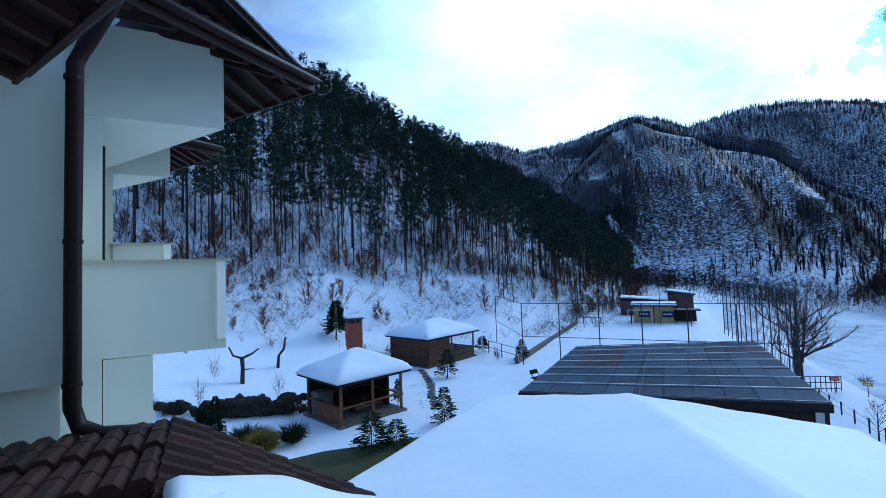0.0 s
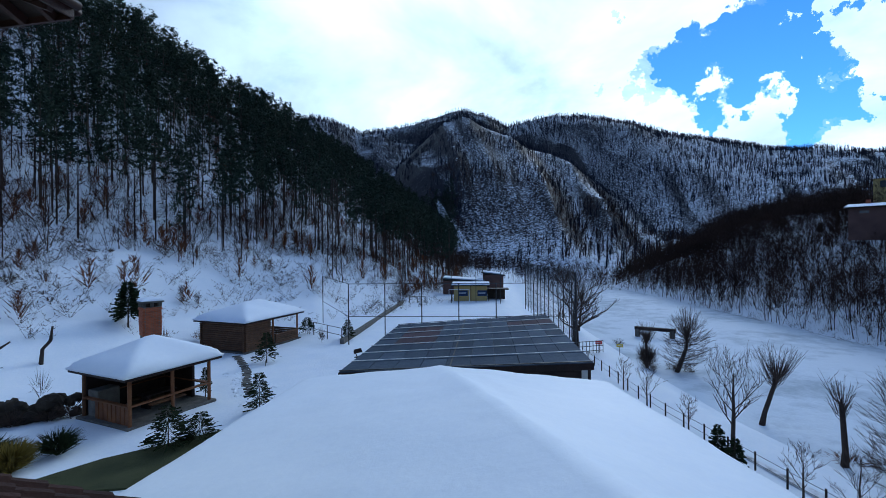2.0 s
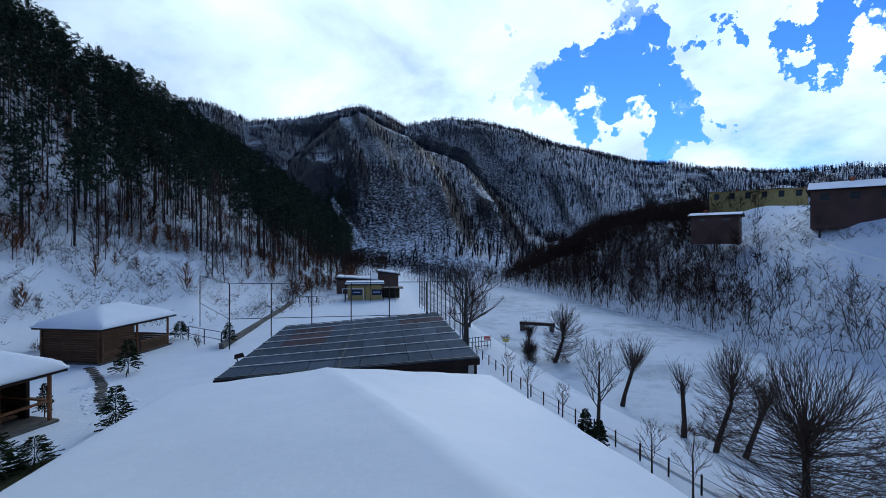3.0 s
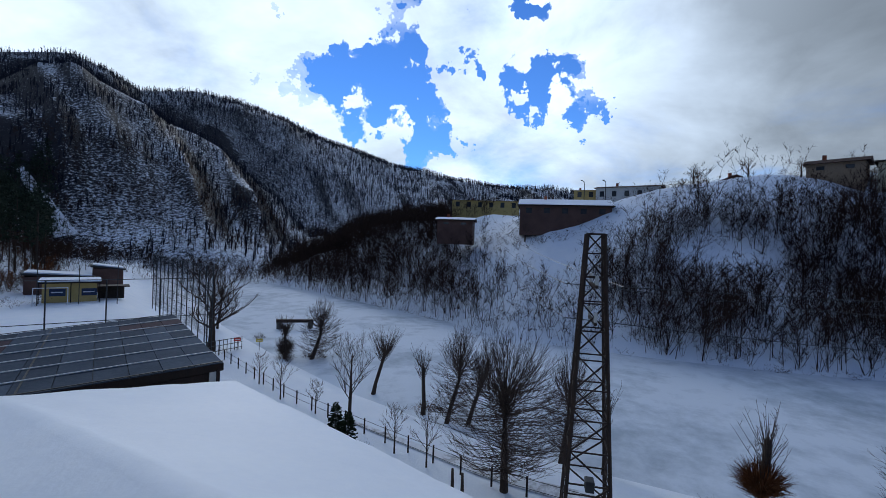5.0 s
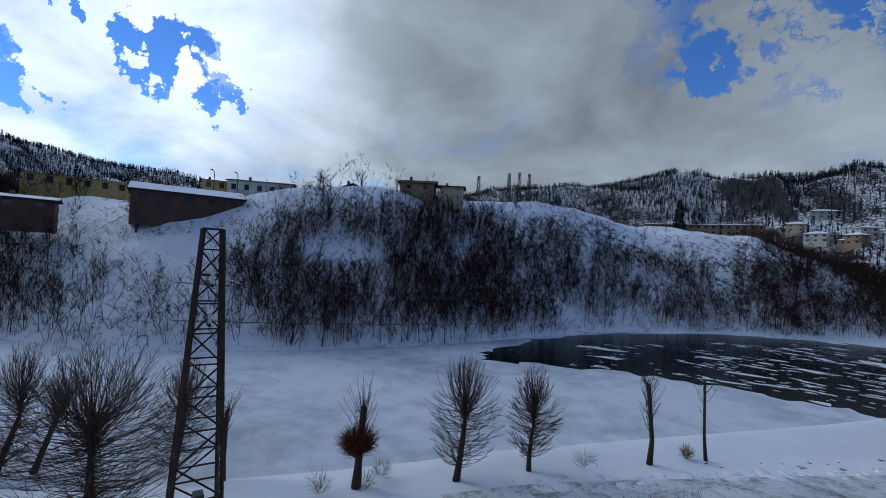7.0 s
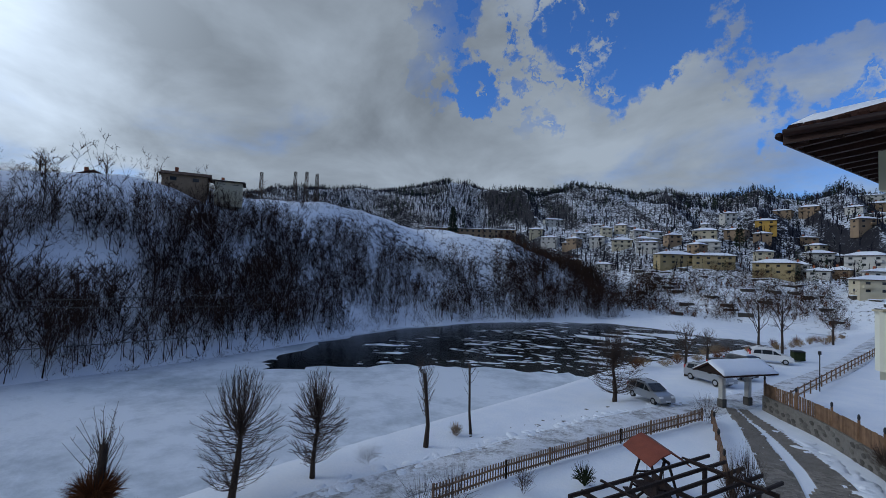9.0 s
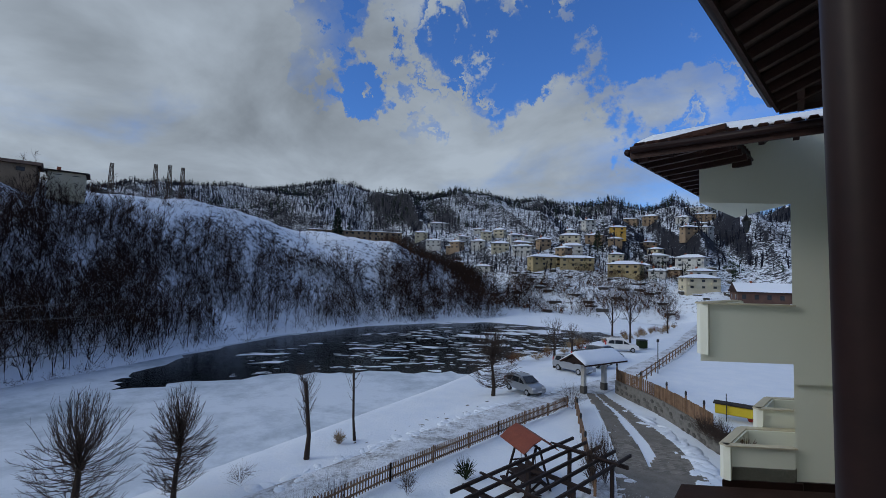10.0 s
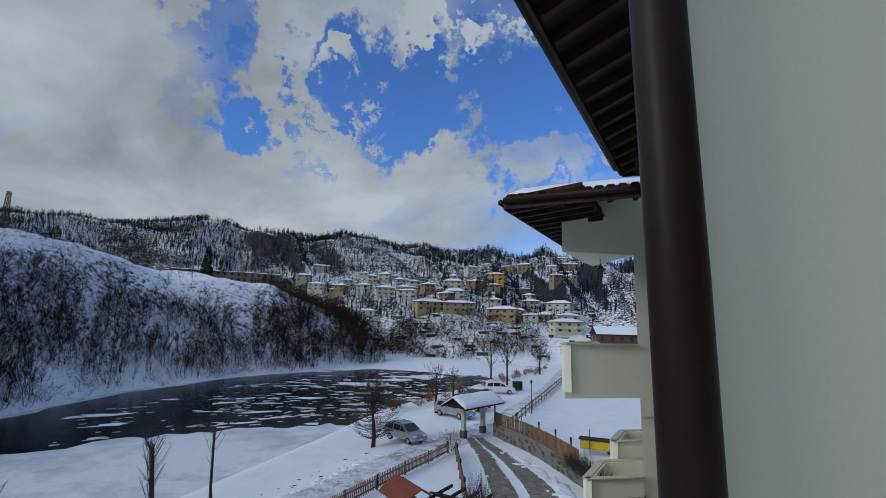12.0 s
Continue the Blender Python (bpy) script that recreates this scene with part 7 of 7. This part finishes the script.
def gate_roof():
    g = empty("gate_roof", yaw_matrix(8.0, -41.0, ROAD_Z, 62), "roofed driveway gate with white posts and snow on top", "gate")
    for s in (-1.3, 1.3):
        part("post", cube(s - 0.17, s + 0.17, -0.17, 0.17, 0, 2.6, bevel=0.02), WHITE_WALL, g)
        part("footing", cube(s - 0.22, s + 0.22, -0.22, 0.22, -0.3, 0.7, bevel=0.02), STONE, g)
    part("beam", rod((-2.6, 0, 2.65), (2.6, 0, 2.65), 0.16), DARK_WOOD, g)
    for s in (-1, 1):
        bm = bmesh.new()
        vs = [bm.verts.new(p) for p in ((-2.7, 0, 3.4), (2.7, 0, 3.4), (2.7, s * 1.3, 2.65), (-2.7, s * 1.3, 2.65))]
        ws = [bm.verts.new(v.co - Vector((0, 0, 0.1))) for v in vs]
        bm.faces.new(vs)
        bm.faces.new(ws[::-1])
        for k in range(4):
            bm.faces.new((vs[k], ws[k], ws[(k + 1) % 4], vs[(k + 1) % 4]))
        bmesh.ops.recalc_face_normals(bm, faces=bm.faces)
        part("roof_side", bm, TILE, g)
    for s in (-2.45, 2.45):
        bm = bmesh.new()
        vs = [bm.verts.new((s, y, z)) for y, z in ((-1.2, 2.62), (1.2, 2.62), (0, 3.32))]
        r = bmesh.ops.extrude_face_region(bm, geom=[bm.faces.new(vs)])
        bmesh.ops.translate(bm, verts=[v for v in r["geom"] if isinstance(v, bmesh.types.BMVert)], vec=(0.06, 0, 0))
        part("gable", bm, DARK_WOOD, g)

    def fn(u, v):
        y = -1.3 + 2.6 * v
        return g.matrix_basis @ Vector((-2.72 + 5.44 * u, y, 3.42 - abs(y) * 0.577))
    snow_sheet("gate_snow", fn, 16, 12, "white snow on the gate roof", 0.16)


gate_roof()


def car(x, y, turn, paint, label, van=False, snowy=False, size=1.0):
    c = empty("parked_car", yaw_matrix(x, y, ground_at(x, y) + 0.05, turn), label, "car", "parked cars")
    L, W, H = (4.2, 1.75, 1.62) if not van else (4.2, 1.72, 1.8)
    prof = [(-2.1, 0.35), (-2.12, 0.75), (-2.05, 1.0), (-1.85, 1.5), (-1.2, H), (0.25, H - 0.02), (1.15, 1.06), (1.9, 0.88), (2.1, 0.66), (2.1, 0.33)]
    bm = bmesh.new()
    rows = []
    for s, inset in ((-1, 0), (1, 0)):
        rows.append([bm.verts.new((px, s * (W / 2 - (0.16 * max(0, (pz - 0.9)) / 0.7)), pz)) for px, pz in prof])
    n = len(prof)
    for k in range(n):
        bm.faces.new((rows[0][k], rows[0][(k + 1) % n], rows[1][(k + 1) % n], rows[1][k]))
    bm.faces.new(rows[0][::-1])
    bm.faces.new(rows[1])
    bmesh.ops.recalc_face_normals(bm, faces=bm.faces)
    bmesh.ops.bevel(bm, geom=list(bm.edges), offset=0.05, segments=2, affect="EDGES")
    part("body", bm, paint, c, smooth=False)
    for s in (-1, 1):
        y0 = s * (W / 2 - 0.055)
        for q in ([(-1.75, 1.03), (-1.62, 1.42), (-0.95, 1.5), (-0.95, 1.03)], [(-0.87, 1.03), (-0.87, 1.5), (0.1, 1.5), (0.1, 1.03)], [(0.18, 1.03), (0.18, 1.46), (0.36, 1.4), (0.95, 1.03)]):
            b = bmesh.new()
            vs = [b.verts.new((px, s * (W / 2 + 0.006 - 0.16 * (pz - 0.9) / 0.7), pz)) for px, pz in q]
            ws = [b.verts.new(v.co - Vector((0, s * 0.03, 0))) for v in vs]
            b.faces.new(vs)
            b.faces.new(ws[::-1])
            for k in range(4):
                b.faces.new((vs[k], ws[k], ws[(k + 1) % 4], vs[(k + 1) % 4]))
            bmesh.ops.recalc_face_normals(b, faces=b.faces)
            part("side_window", b, WINDOW, c, "dark tinted side window")
        for px in (-1.3, 1.32):
            w = part("wheel", pipe(bmesh.new(), [(px, s * (W / 2 - 0.2), 0.31), (px, s * (W / 2 + 0.01), 0.31)], 0.31, 16), RUBBER, c)
            part("rim", pipe(bmesh.new(), [(px, s * (W / 2 + 0.005), 0.31), (px, s * (W / 2 + 0.025), 0.31)], 0.19, 10), SILVER, w)
        part("mirror", cube(0.72, 0.86, s * (W / 2 + 0.02) - 0.07, s * (W / 2 + 0.02) + 0.07, 1.02, 1.16, bevel=0.03), RUBBER, c)
        part("headlight", cube(1.86, 2.1, s * 0.62 - 0.2, s * 0.62 + 0.2, 0.68, 0.84, bevel=0.04), WHITE_LINE, c, "clear headlight")
        part("tail_light", cube(-2.13, -2.0, s * 0.72 - 0.1, s * 0.72 + 0.1, 0.85, 1.25, bevel=0.02), RED_PLASTIC, c)
        part("roof_rail", rod((-1.3, s * 0.62, H + 0.05), (0.1, s * 0.62, H + 0.04), 0.04), RUBBER, c)
    b = bmesh.new()
    vs = [b.verts.new(p) for p in ((0.34, -0.66, H - 0.06), (0.34, 0.66, H - 0.06), (1.13, 0.76, 1.1), (1.13, -0.76, 1.1))]
    for v in vs:
        v.co += Vector((0.06, 0, 0.05))
    b.faces.new(vs)
    part("windscreen", b, WINDOW, c)
    part("rear_window", cube(-2.02, -1.86, -0.62, 0.62, 1.08, 1.45, m=pose(-0.02, 0, 0)), WINDOW, c)
    part("bumper", cube(1.98, 2.16, -0.8, 0.8, 0.32, 0.55, bevel=0.05), paint, c)
    part("number_plate", cube(2.15, 2.175, -0.26, 0.26, 0.42, 0.53), WHITE_LINE, c, "plain white plate bar")
    if snowy:
        part("snow", cube(-1.6, 0.2, -0.66, 0.66, H - 0.02, H + 0.1, bevel=0.05), ROOF_SNOW, c)
    c.matrix_basis = c.matrix_basis @ Matrix.Scale(size, 4)
    return c


car(12.9, -37.6, 150, SILVER, "silver compact people carrier parked on the snowy verge", size=0.84)
car(11.4, -48.6, 152, SILVER, "silver hatchback parked beyond the gate")
car(10.6, -53.4, 154, DARK_PAINT, "dark grey car parked beyond the gate")
car(10.0, -58.0, 156, DARK_PAINT, "dark car with snow on its roof", snowy=True)
car(9.2, -66.6, 196, WHITE_PAINT, "white panel van parked by the road", van=True)


def wheelie_bin():
    b = empty("waste_container", yaw_matrix(7.0, -70.5, ground_at(7, -70.5), 30), "dark green waste container by the road", "bin")
    part("body", cube(-0.6, 0.6, -0.5, 0.5, 0.15, 1.15, bevel=0.06), EVERGREEN, b)
    part("lid", cube(-0.65, 0.65, -0.55, 0.55, 1.16, 1.3, bevel=0.08), STEEL, b)
    for s in (-0.45, 0.45):
        part("wheel", pipe(bmesh.new(), [(s, -0.3, 0.1), (s + 0.08, -0.3, 0.1)], 0.1, 10), RUBBER, b)


wheelie_bin()


def road_rail():
    f = empty("road_railing", pose(0, 0, 0), "brown timber railing along the far road", "fence", "yard fences")
    a, b = Vector((5.4, -43.5, ROAD_Z)), Vector((-1.5, -100, ROAD_Z))
    n = 28
    for k in range(n + 1):
        p = lerp(a, b, k / n)
        part("post", rod(p - Vector((0, 0, 0.2)), p + Vector((0, 0, 1.1)), 0.1), FENCE_WOOD, f)
        if k < n:
            q = lerp(a, b, (k + 1) / n)
            for z in (0.45, 0.95):
                part("rail", rod(p + Vector((0, 0, z)), q + Vector((0, 0, z)), 0.05, 0.1), FENCE_WOOD, f)
    s = empty("street_lamp", pose(3.9, -53.1, ROAD_Z), "slim grey lamp post beside the road", "lamp post")
    part("pole", rod((0, 0, -0.2), (0, 0, 3.2), 0.09, sides=8), STEEL, s)
    part("head", cube(-0.12, 0.12, -0.12, 0.12, 3.2, 3.5, bevel=0.03), STEEL, s)
    for i, (x, y, h) in enumerate(((11.6, -75, 9.0), (9.2, -76.5, 9.0), (5.0, -98, 6.5), (13.7, -49.8, 5.0), (14.2, -60, 4))):
        bare_tree(x, y, h, 0.16, 150 + i, "tall bare roadside tree", 0.4, 3, 0.35, forks=4)
    crown_tree(14.9, -35.8, 5.4, 4.2, 160, "leafless brown tree on the river verge", (0.1, 0), 0.17, n=240)
    for i in range(26):
        rng = random.Random(170 + i)
        y = -50 - 2.3 * i
        x = float(interp(y, BANK_Y, BANK_X)) + rng.uniform(-1.0, 1.6)
        bush(x, y, rng.uniform(1.1, 2.0), rng.uniform(1.5, 2.6), 240, DRY_GRASS if i % 3 else RUSSET, 170 + i, "dry tawny reeds along the river bank", "reeds", "reeds", thick=0.03)


road_rail()


def swing():
    s = empty("garden_swing", yaw_matrix(7.3, -21.6, -1.2, 138) @ Matrix.Scale(0.85, 4), "dark timber garden swing seat with a red-brown canopy", "swing seat")
    for sx in (-1.0, 1.0):
        for sy in (-0.75, 0.75):
            part("leg", rod((sx * 1.05, sy, 0), (sx * 0.95, sy * 0.12, 2.3), 0.1), DARK_WOOD, s)
        part("brace", rod((sx, -0.4, 1.0), (sx, 0.4, 1.0), 0.07), DARK_WOOD, s)
    part("top_beam", rod((-1.2, 0, 2.3), (1.2, 0, 2.3), 0.1), DARK_WOOD, s)
    for k in (-1, 1):
        bm = bmesh.new()
        outline = [(0, 2.86), (0.5, 2.62), (1.0, 2.22), (1.0, 2.17), (0.5, 2.57), (0, 2.81)]
        ends = [[bm.verts.new((x, k * y, z)) for y, z in outline] for x in (-1.35, 1.35)]
        for e in ends:
            bm.faces.new(e)
        for j in range(6):
            bm.faces.new((ends[0][j], ends[0][(j + 1) % 6], ends[1][(j + 1) % 6], ends[1][j]))
        bmesh.ops.recalc_face_normals(bm, faces=bm.faces)
        part("canopy_side", bm, RED_ROOF, s, "red-brown arched canopy")
    part("seat", cube(-0.8, 0.8, -0.3, 0.3, 0.5, 0.58), DARK_WOOD, s)
    part("backrest", cube(-0.8, 0.8, 0.28, 0.34, 0.6, 1.1), DARK_WOOD, s)
    for sx in (-0.75, 0.75):
        part("hanger", rod((sx, 0, 0.55), (sx, 0, 2.25), 0.025), STEEL, s)
    t = empty("picnic_table", yaw_matrix(7.2, -20.9, -1.2, 138), "dark timber picnic table in the snow", "table")
    part("top", cube(-0.8, 0.8, -0.4, 0.4, 0.7, 0.76), DARK_WOOD, t)
    for sx in (-0.6, 0.6):
        part("leg", rod((sx, -0.5, 0), (sx, 0.5, 0.7), 0.08), DARK_WOOD, t)
        part("leg", rod((sx, 0.5, 0), (sx, -0.5, 0.7), 0.08), DARK_WOOD, t)
    for sy in (-0.7, 0.7):
        part("bench", cube(-0.8, 0.8, sy - 0.12, sy + 0.12, 0.42, 0.47), DARK_WOOD, t)


swing()


def pergola():
    p = empty("pergola", yaw_matrix(5.35, -18.2, -1.4, 73), "dark timber pergola with open rafters and a bare climber", "pergola")
    for x in (-3.0, 0, 3.0):
        for y in (-0.95, 0.95):
            part("post", rod((x, y, -0.2), (x, y, 2.2), 0.13), DARK_WOOD, p)
        part("beam", rod((x, -1.6, 2.28), (x, 1.6, 2.28), 0.09, 0.15), DARK_WOOD, p)
    for k in range(5):
        y = -1.3 + k * 0.65
        part("rafter", rod((-3.9, y, 2.44), (3.9, y, 2.44), 0.075, 0.12), DARK_WOOD, p)
    for x in (-2.4, 2.2):
        part("cross_batten", rod((x, -1.5, 2.54), (x, 1.5, 2.54), 0.08, 0.06), DARK_WOOD, p)
    for i, (x, y) in enumerate(((3.9, -21.3), (4.3, -20.6))):
        bush(x, y, 2.9, 1.4, 260, TWIG, 200 + i, "bare climber hanging on the pergola", "climber", "plant", z=-0.3, thick=0.02)
    for i, (x, y, h, m) in enumerate(((9.9, -20.5, 1.3, EVERGREEN), (9.0, -25.5, 1.0, EVERGREEN), (11.3, -17.8, 1.5, TWIG), (11.9, -14.0, 2.8, TWIG), (12.6, -13.0, 2.4, TWIG), (8.3, -34.4, 2.6, TWIG))):
        bush(x, y, h, 1.3 if h < 2 else 2.4, 170, m, 210 + i, "bare garden shrub in the snowy yard" if m is TWIG else "dark yucca leaves in the snow", "shrub", thick=0.016 if m is TWIG else 0.05)


pergola()


def play_things():
    y = empty("yellow_trough", yaw_matrix(-2.2, -38.4, -1.2, -8), "yellow plastic trough on red wheels in the snow", "cart")
    part("tub", cube(-1.6, 1.6, -0.4, 0.4, 0.45, 1.1, bevel=0.06), YELLOW_PLASTIC, y)
    for s in (-1.3, -0.6):
        part("wheel", pipe(bmesh.new(), [(s, -0.5, 0.35), (s, -0.42, 0.35)], 0.4, 12), RED_PLASTIC, y)
    part("rim", cube(-1.7, 1.7, -0.46, 0.46, 1.1, 1.18), SOIL, y)
    for s in (-1.2, 0.9):
        part("pole", rod((s, 0.5, 0), (s, 0.5, 1.9), 0.05), STEEL, y)


play_things()

# ---- buildings on the bluff ----
def house(x, y, turn, w, d, storeys, wall, label, rise=1.2, hip=True, z=None, rows=True, group="village houses", snow_cover=0.18, bare=False, sh=2.8):
    z = ground_at(x, y) if z is None else z
    hh = storeys * sh
    h = empty("village_house", yaw_matrix(x, y, z, turn), label, "house", group)
    part("wall", cube(-w / 2, w / 2, -d / 2, d / 2, -3.0, hh), wall, h)
    bm = bmesh.new()
    if hip:
        hip_roof(bm, max(w, d) + 1.0, min(w, d) + 1.0, hh + 0.12, hh + rise)
        if d > w:
            bmesh.ops.rotate(bm, verts=bm.verts, matrix=Matrix.Rotation(math.pi / 2, 3, "Z"))
    else:
        a = [bm.verts.new(p) for p in ((-w / 2 - 0.5, -d / 2 - 0.6, hh), (w / 2 + 0.5, -d / 2 - 0.6, hh), (w / 2 + 0.5, 0, hh + rise), (-w / 2 - 0.5, 0, hh + rise), (-w / 2 - 0.5, d / 2 + 0.6, hh), (w / 2 + 0.5, d / 2 + 0.6, hh))]
        for f in ((0, 1, 2, 3), (3, 2, 5, 4), (0, 3, 4), (1, 5, 2), (0, 4, 5, 1)):
            bm.faces.new([a[k] for k in f])
    roof = part("roof", bm.copy(), TILE, h)
    if not bare:
        for v in bm.verts:
            v.co = Vector((v.co.x * 0.98, v.co.y * 0.98, v.co.z + snow_cover))
        part("snow", bm, ROOF_SNOW, h)
    else:
        bm.free()
    n = max(2, int(w / 2.8))
    for s in range(storeys):
        for k in range(n):
            cx = -w / 2 + w * (k + 0.5) / n
            for face in (-1, 1):
                y0 = face * (d / 2)
                wd = part("window", cube(cx - 0.5, cx + 0.5, y0 - 0.04, y0 + 0.04, s * sh + 0.9, s * sh + min(2.2, sh - 0.4)), WINDOW, h)
                if storeys > 1 and s > 0 and k % 2 == 0 and face == 1:
                    part("balcony", cube(cx - 1.2, cx + 1.2, y0, y0 + 0.9, s * sh - 0.1, s * sh + 0.75), wall, h)
        m = max(1, int(d / 3.2))
        for k in range(m):
            cy = -d / 2 + d * (k + 0.5) / m
            for face in (-1, 1):
                x0 = face * (w / 2)
                part("window", cube(x0 - 0.04, x0 + 0.04, cy - 0.5, cy + 0.5, s * sh + 0.9, s * sh + min(2.2, sh - 0.4)), WINDOW, h)
    part("chimney", cube(w * 0.2, w * 0.2 + 0.5, -0.25, 0.25, hh + rise * 0.5, hh + rise + 0.7), BRICK, h)
    return h


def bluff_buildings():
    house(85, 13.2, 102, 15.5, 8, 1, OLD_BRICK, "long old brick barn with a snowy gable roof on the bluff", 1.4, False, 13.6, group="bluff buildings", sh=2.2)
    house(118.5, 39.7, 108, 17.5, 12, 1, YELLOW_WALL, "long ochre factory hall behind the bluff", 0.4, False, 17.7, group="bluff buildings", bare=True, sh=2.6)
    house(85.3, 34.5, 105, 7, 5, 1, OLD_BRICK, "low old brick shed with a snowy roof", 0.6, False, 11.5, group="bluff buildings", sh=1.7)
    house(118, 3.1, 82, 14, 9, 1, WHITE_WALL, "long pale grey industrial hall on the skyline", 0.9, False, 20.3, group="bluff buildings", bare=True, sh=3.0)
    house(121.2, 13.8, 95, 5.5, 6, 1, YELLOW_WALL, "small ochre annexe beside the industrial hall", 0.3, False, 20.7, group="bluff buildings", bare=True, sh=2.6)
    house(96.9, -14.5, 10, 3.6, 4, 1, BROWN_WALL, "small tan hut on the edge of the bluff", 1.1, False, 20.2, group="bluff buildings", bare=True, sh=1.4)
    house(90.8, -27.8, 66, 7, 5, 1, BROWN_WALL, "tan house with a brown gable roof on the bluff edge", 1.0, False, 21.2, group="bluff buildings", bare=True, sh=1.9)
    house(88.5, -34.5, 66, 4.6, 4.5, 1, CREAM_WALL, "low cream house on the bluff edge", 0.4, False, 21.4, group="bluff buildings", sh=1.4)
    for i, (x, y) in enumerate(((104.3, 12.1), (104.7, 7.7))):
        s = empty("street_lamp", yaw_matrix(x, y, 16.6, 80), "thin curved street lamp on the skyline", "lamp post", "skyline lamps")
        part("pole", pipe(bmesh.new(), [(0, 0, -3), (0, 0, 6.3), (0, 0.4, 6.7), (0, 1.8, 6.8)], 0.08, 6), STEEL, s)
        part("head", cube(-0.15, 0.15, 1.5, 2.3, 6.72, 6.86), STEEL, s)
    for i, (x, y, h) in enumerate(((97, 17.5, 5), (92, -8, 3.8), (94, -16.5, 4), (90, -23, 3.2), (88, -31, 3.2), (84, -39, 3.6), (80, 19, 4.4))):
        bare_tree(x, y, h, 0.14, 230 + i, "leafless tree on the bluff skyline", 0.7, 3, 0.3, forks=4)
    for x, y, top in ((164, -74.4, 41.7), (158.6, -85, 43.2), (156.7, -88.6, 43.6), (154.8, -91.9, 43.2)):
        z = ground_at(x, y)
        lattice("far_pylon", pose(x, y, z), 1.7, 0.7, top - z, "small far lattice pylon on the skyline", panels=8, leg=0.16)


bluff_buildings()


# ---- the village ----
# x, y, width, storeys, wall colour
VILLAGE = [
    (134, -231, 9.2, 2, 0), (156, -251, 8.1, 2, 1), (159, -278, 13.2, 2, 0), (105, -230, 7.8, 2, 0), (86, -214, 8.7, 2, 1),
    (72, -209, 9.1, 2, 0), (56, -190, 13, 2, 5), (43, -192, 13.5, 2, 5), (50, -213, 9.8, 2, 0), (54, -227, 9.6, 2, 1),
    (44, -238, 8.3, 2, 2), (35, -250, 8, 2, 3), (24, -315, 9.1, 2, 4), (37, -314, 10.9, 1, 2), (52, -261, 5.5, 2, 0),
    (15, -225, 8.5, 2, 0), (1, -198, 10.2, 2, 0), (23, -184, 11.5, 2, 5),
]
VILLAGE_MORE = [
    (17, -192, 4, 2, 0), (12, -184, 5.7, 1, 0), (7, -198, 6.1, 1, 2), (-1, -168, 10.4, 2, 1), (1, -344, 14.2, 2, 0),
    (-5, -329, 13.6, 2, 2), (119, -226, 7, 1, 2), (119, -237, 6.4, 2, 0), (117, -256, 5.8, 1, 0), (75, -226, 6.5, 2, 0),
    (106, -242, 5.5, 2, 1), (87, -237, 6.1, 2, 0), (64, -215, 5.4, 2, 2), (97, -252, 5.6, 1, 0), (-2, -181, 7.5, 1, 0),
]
WALLS = [(WHITE_WALL, "white"), (CREAM_WALL, "cream"), (BROWN_WALL, "tan"), (OCHRE_WALL, "orange"), (BROWN_WALL, "pinkish tan"), (DULL_YELLOW, "faded yellow")]


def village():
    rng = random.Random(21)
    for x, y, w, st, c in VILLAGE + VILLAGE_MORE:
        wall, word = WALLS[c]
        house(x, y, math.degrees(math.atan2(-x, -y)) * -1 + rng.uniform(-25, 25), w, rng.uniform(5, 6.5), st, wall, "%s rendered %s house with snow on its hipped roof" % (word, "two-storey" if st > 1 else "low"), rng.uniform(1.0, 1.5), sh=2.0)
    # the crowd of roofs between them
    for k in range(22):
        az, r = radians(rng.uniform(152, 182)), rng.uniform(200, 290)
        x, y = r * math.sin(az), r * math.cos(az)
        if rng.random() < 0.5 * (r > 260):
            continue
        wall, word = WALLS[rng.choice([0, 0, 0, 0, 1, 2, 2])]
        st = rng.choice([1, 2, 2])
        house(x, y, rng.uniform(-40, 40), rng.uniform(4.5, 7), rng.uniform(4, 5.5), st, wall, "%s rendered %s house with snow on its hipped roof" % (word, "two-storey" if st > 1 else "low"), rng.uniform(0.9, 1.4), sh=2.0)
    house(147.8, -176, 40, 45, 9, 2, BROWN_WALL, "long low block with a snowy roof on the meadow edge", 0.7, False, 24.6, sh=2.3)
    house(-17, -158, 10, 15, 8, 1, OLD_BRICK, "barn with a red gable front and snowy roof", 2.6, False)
    # sheds, woodpiles and garden walls below the houses
    bm, sn = bmesh.new(), bmesh.new()
    for k in range(52):
        az, r = radians(rng.uniform(157, 186)), rng.uniform(148, 195)
        x, y = r * math.sin(az), r * math.cos(az)
        w, d, h = rng.uniform(1.5, 4), rng.uniform(1, 2.6), rng.uniform(0.2, 0.9)
        m = yaw_matrix(x, y, ground_at(x, y), rng.uniform(-30, 30))
        box(bm, -w / 2, w / 2, -d / 2, d / 2, -1, h, m=m)
        box(sn, -w / 2 - 0.2, w / 2 + 0.2, -d / 2 - 0.2, d / 2 + 0.2, h + 0.01, h + 0.22, m=m)
    tagged(part("garden_sheds", bm, STONE), "dark sheds and garden walls below the village", "sheds", kind="stuff")
    tagged(part("shed_snow", sn, ROOF_SNOW), "snow on the garden sheds", "snow", kind="stuff")


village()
conifer(150, -165, 14, 2.6, 240, "tall dark spruce on the meadow edge", PINE, 700, z=26)
conifer(40, -222, 11, 2.6, 241, "dark spruce among the village houses", PINE, 400)
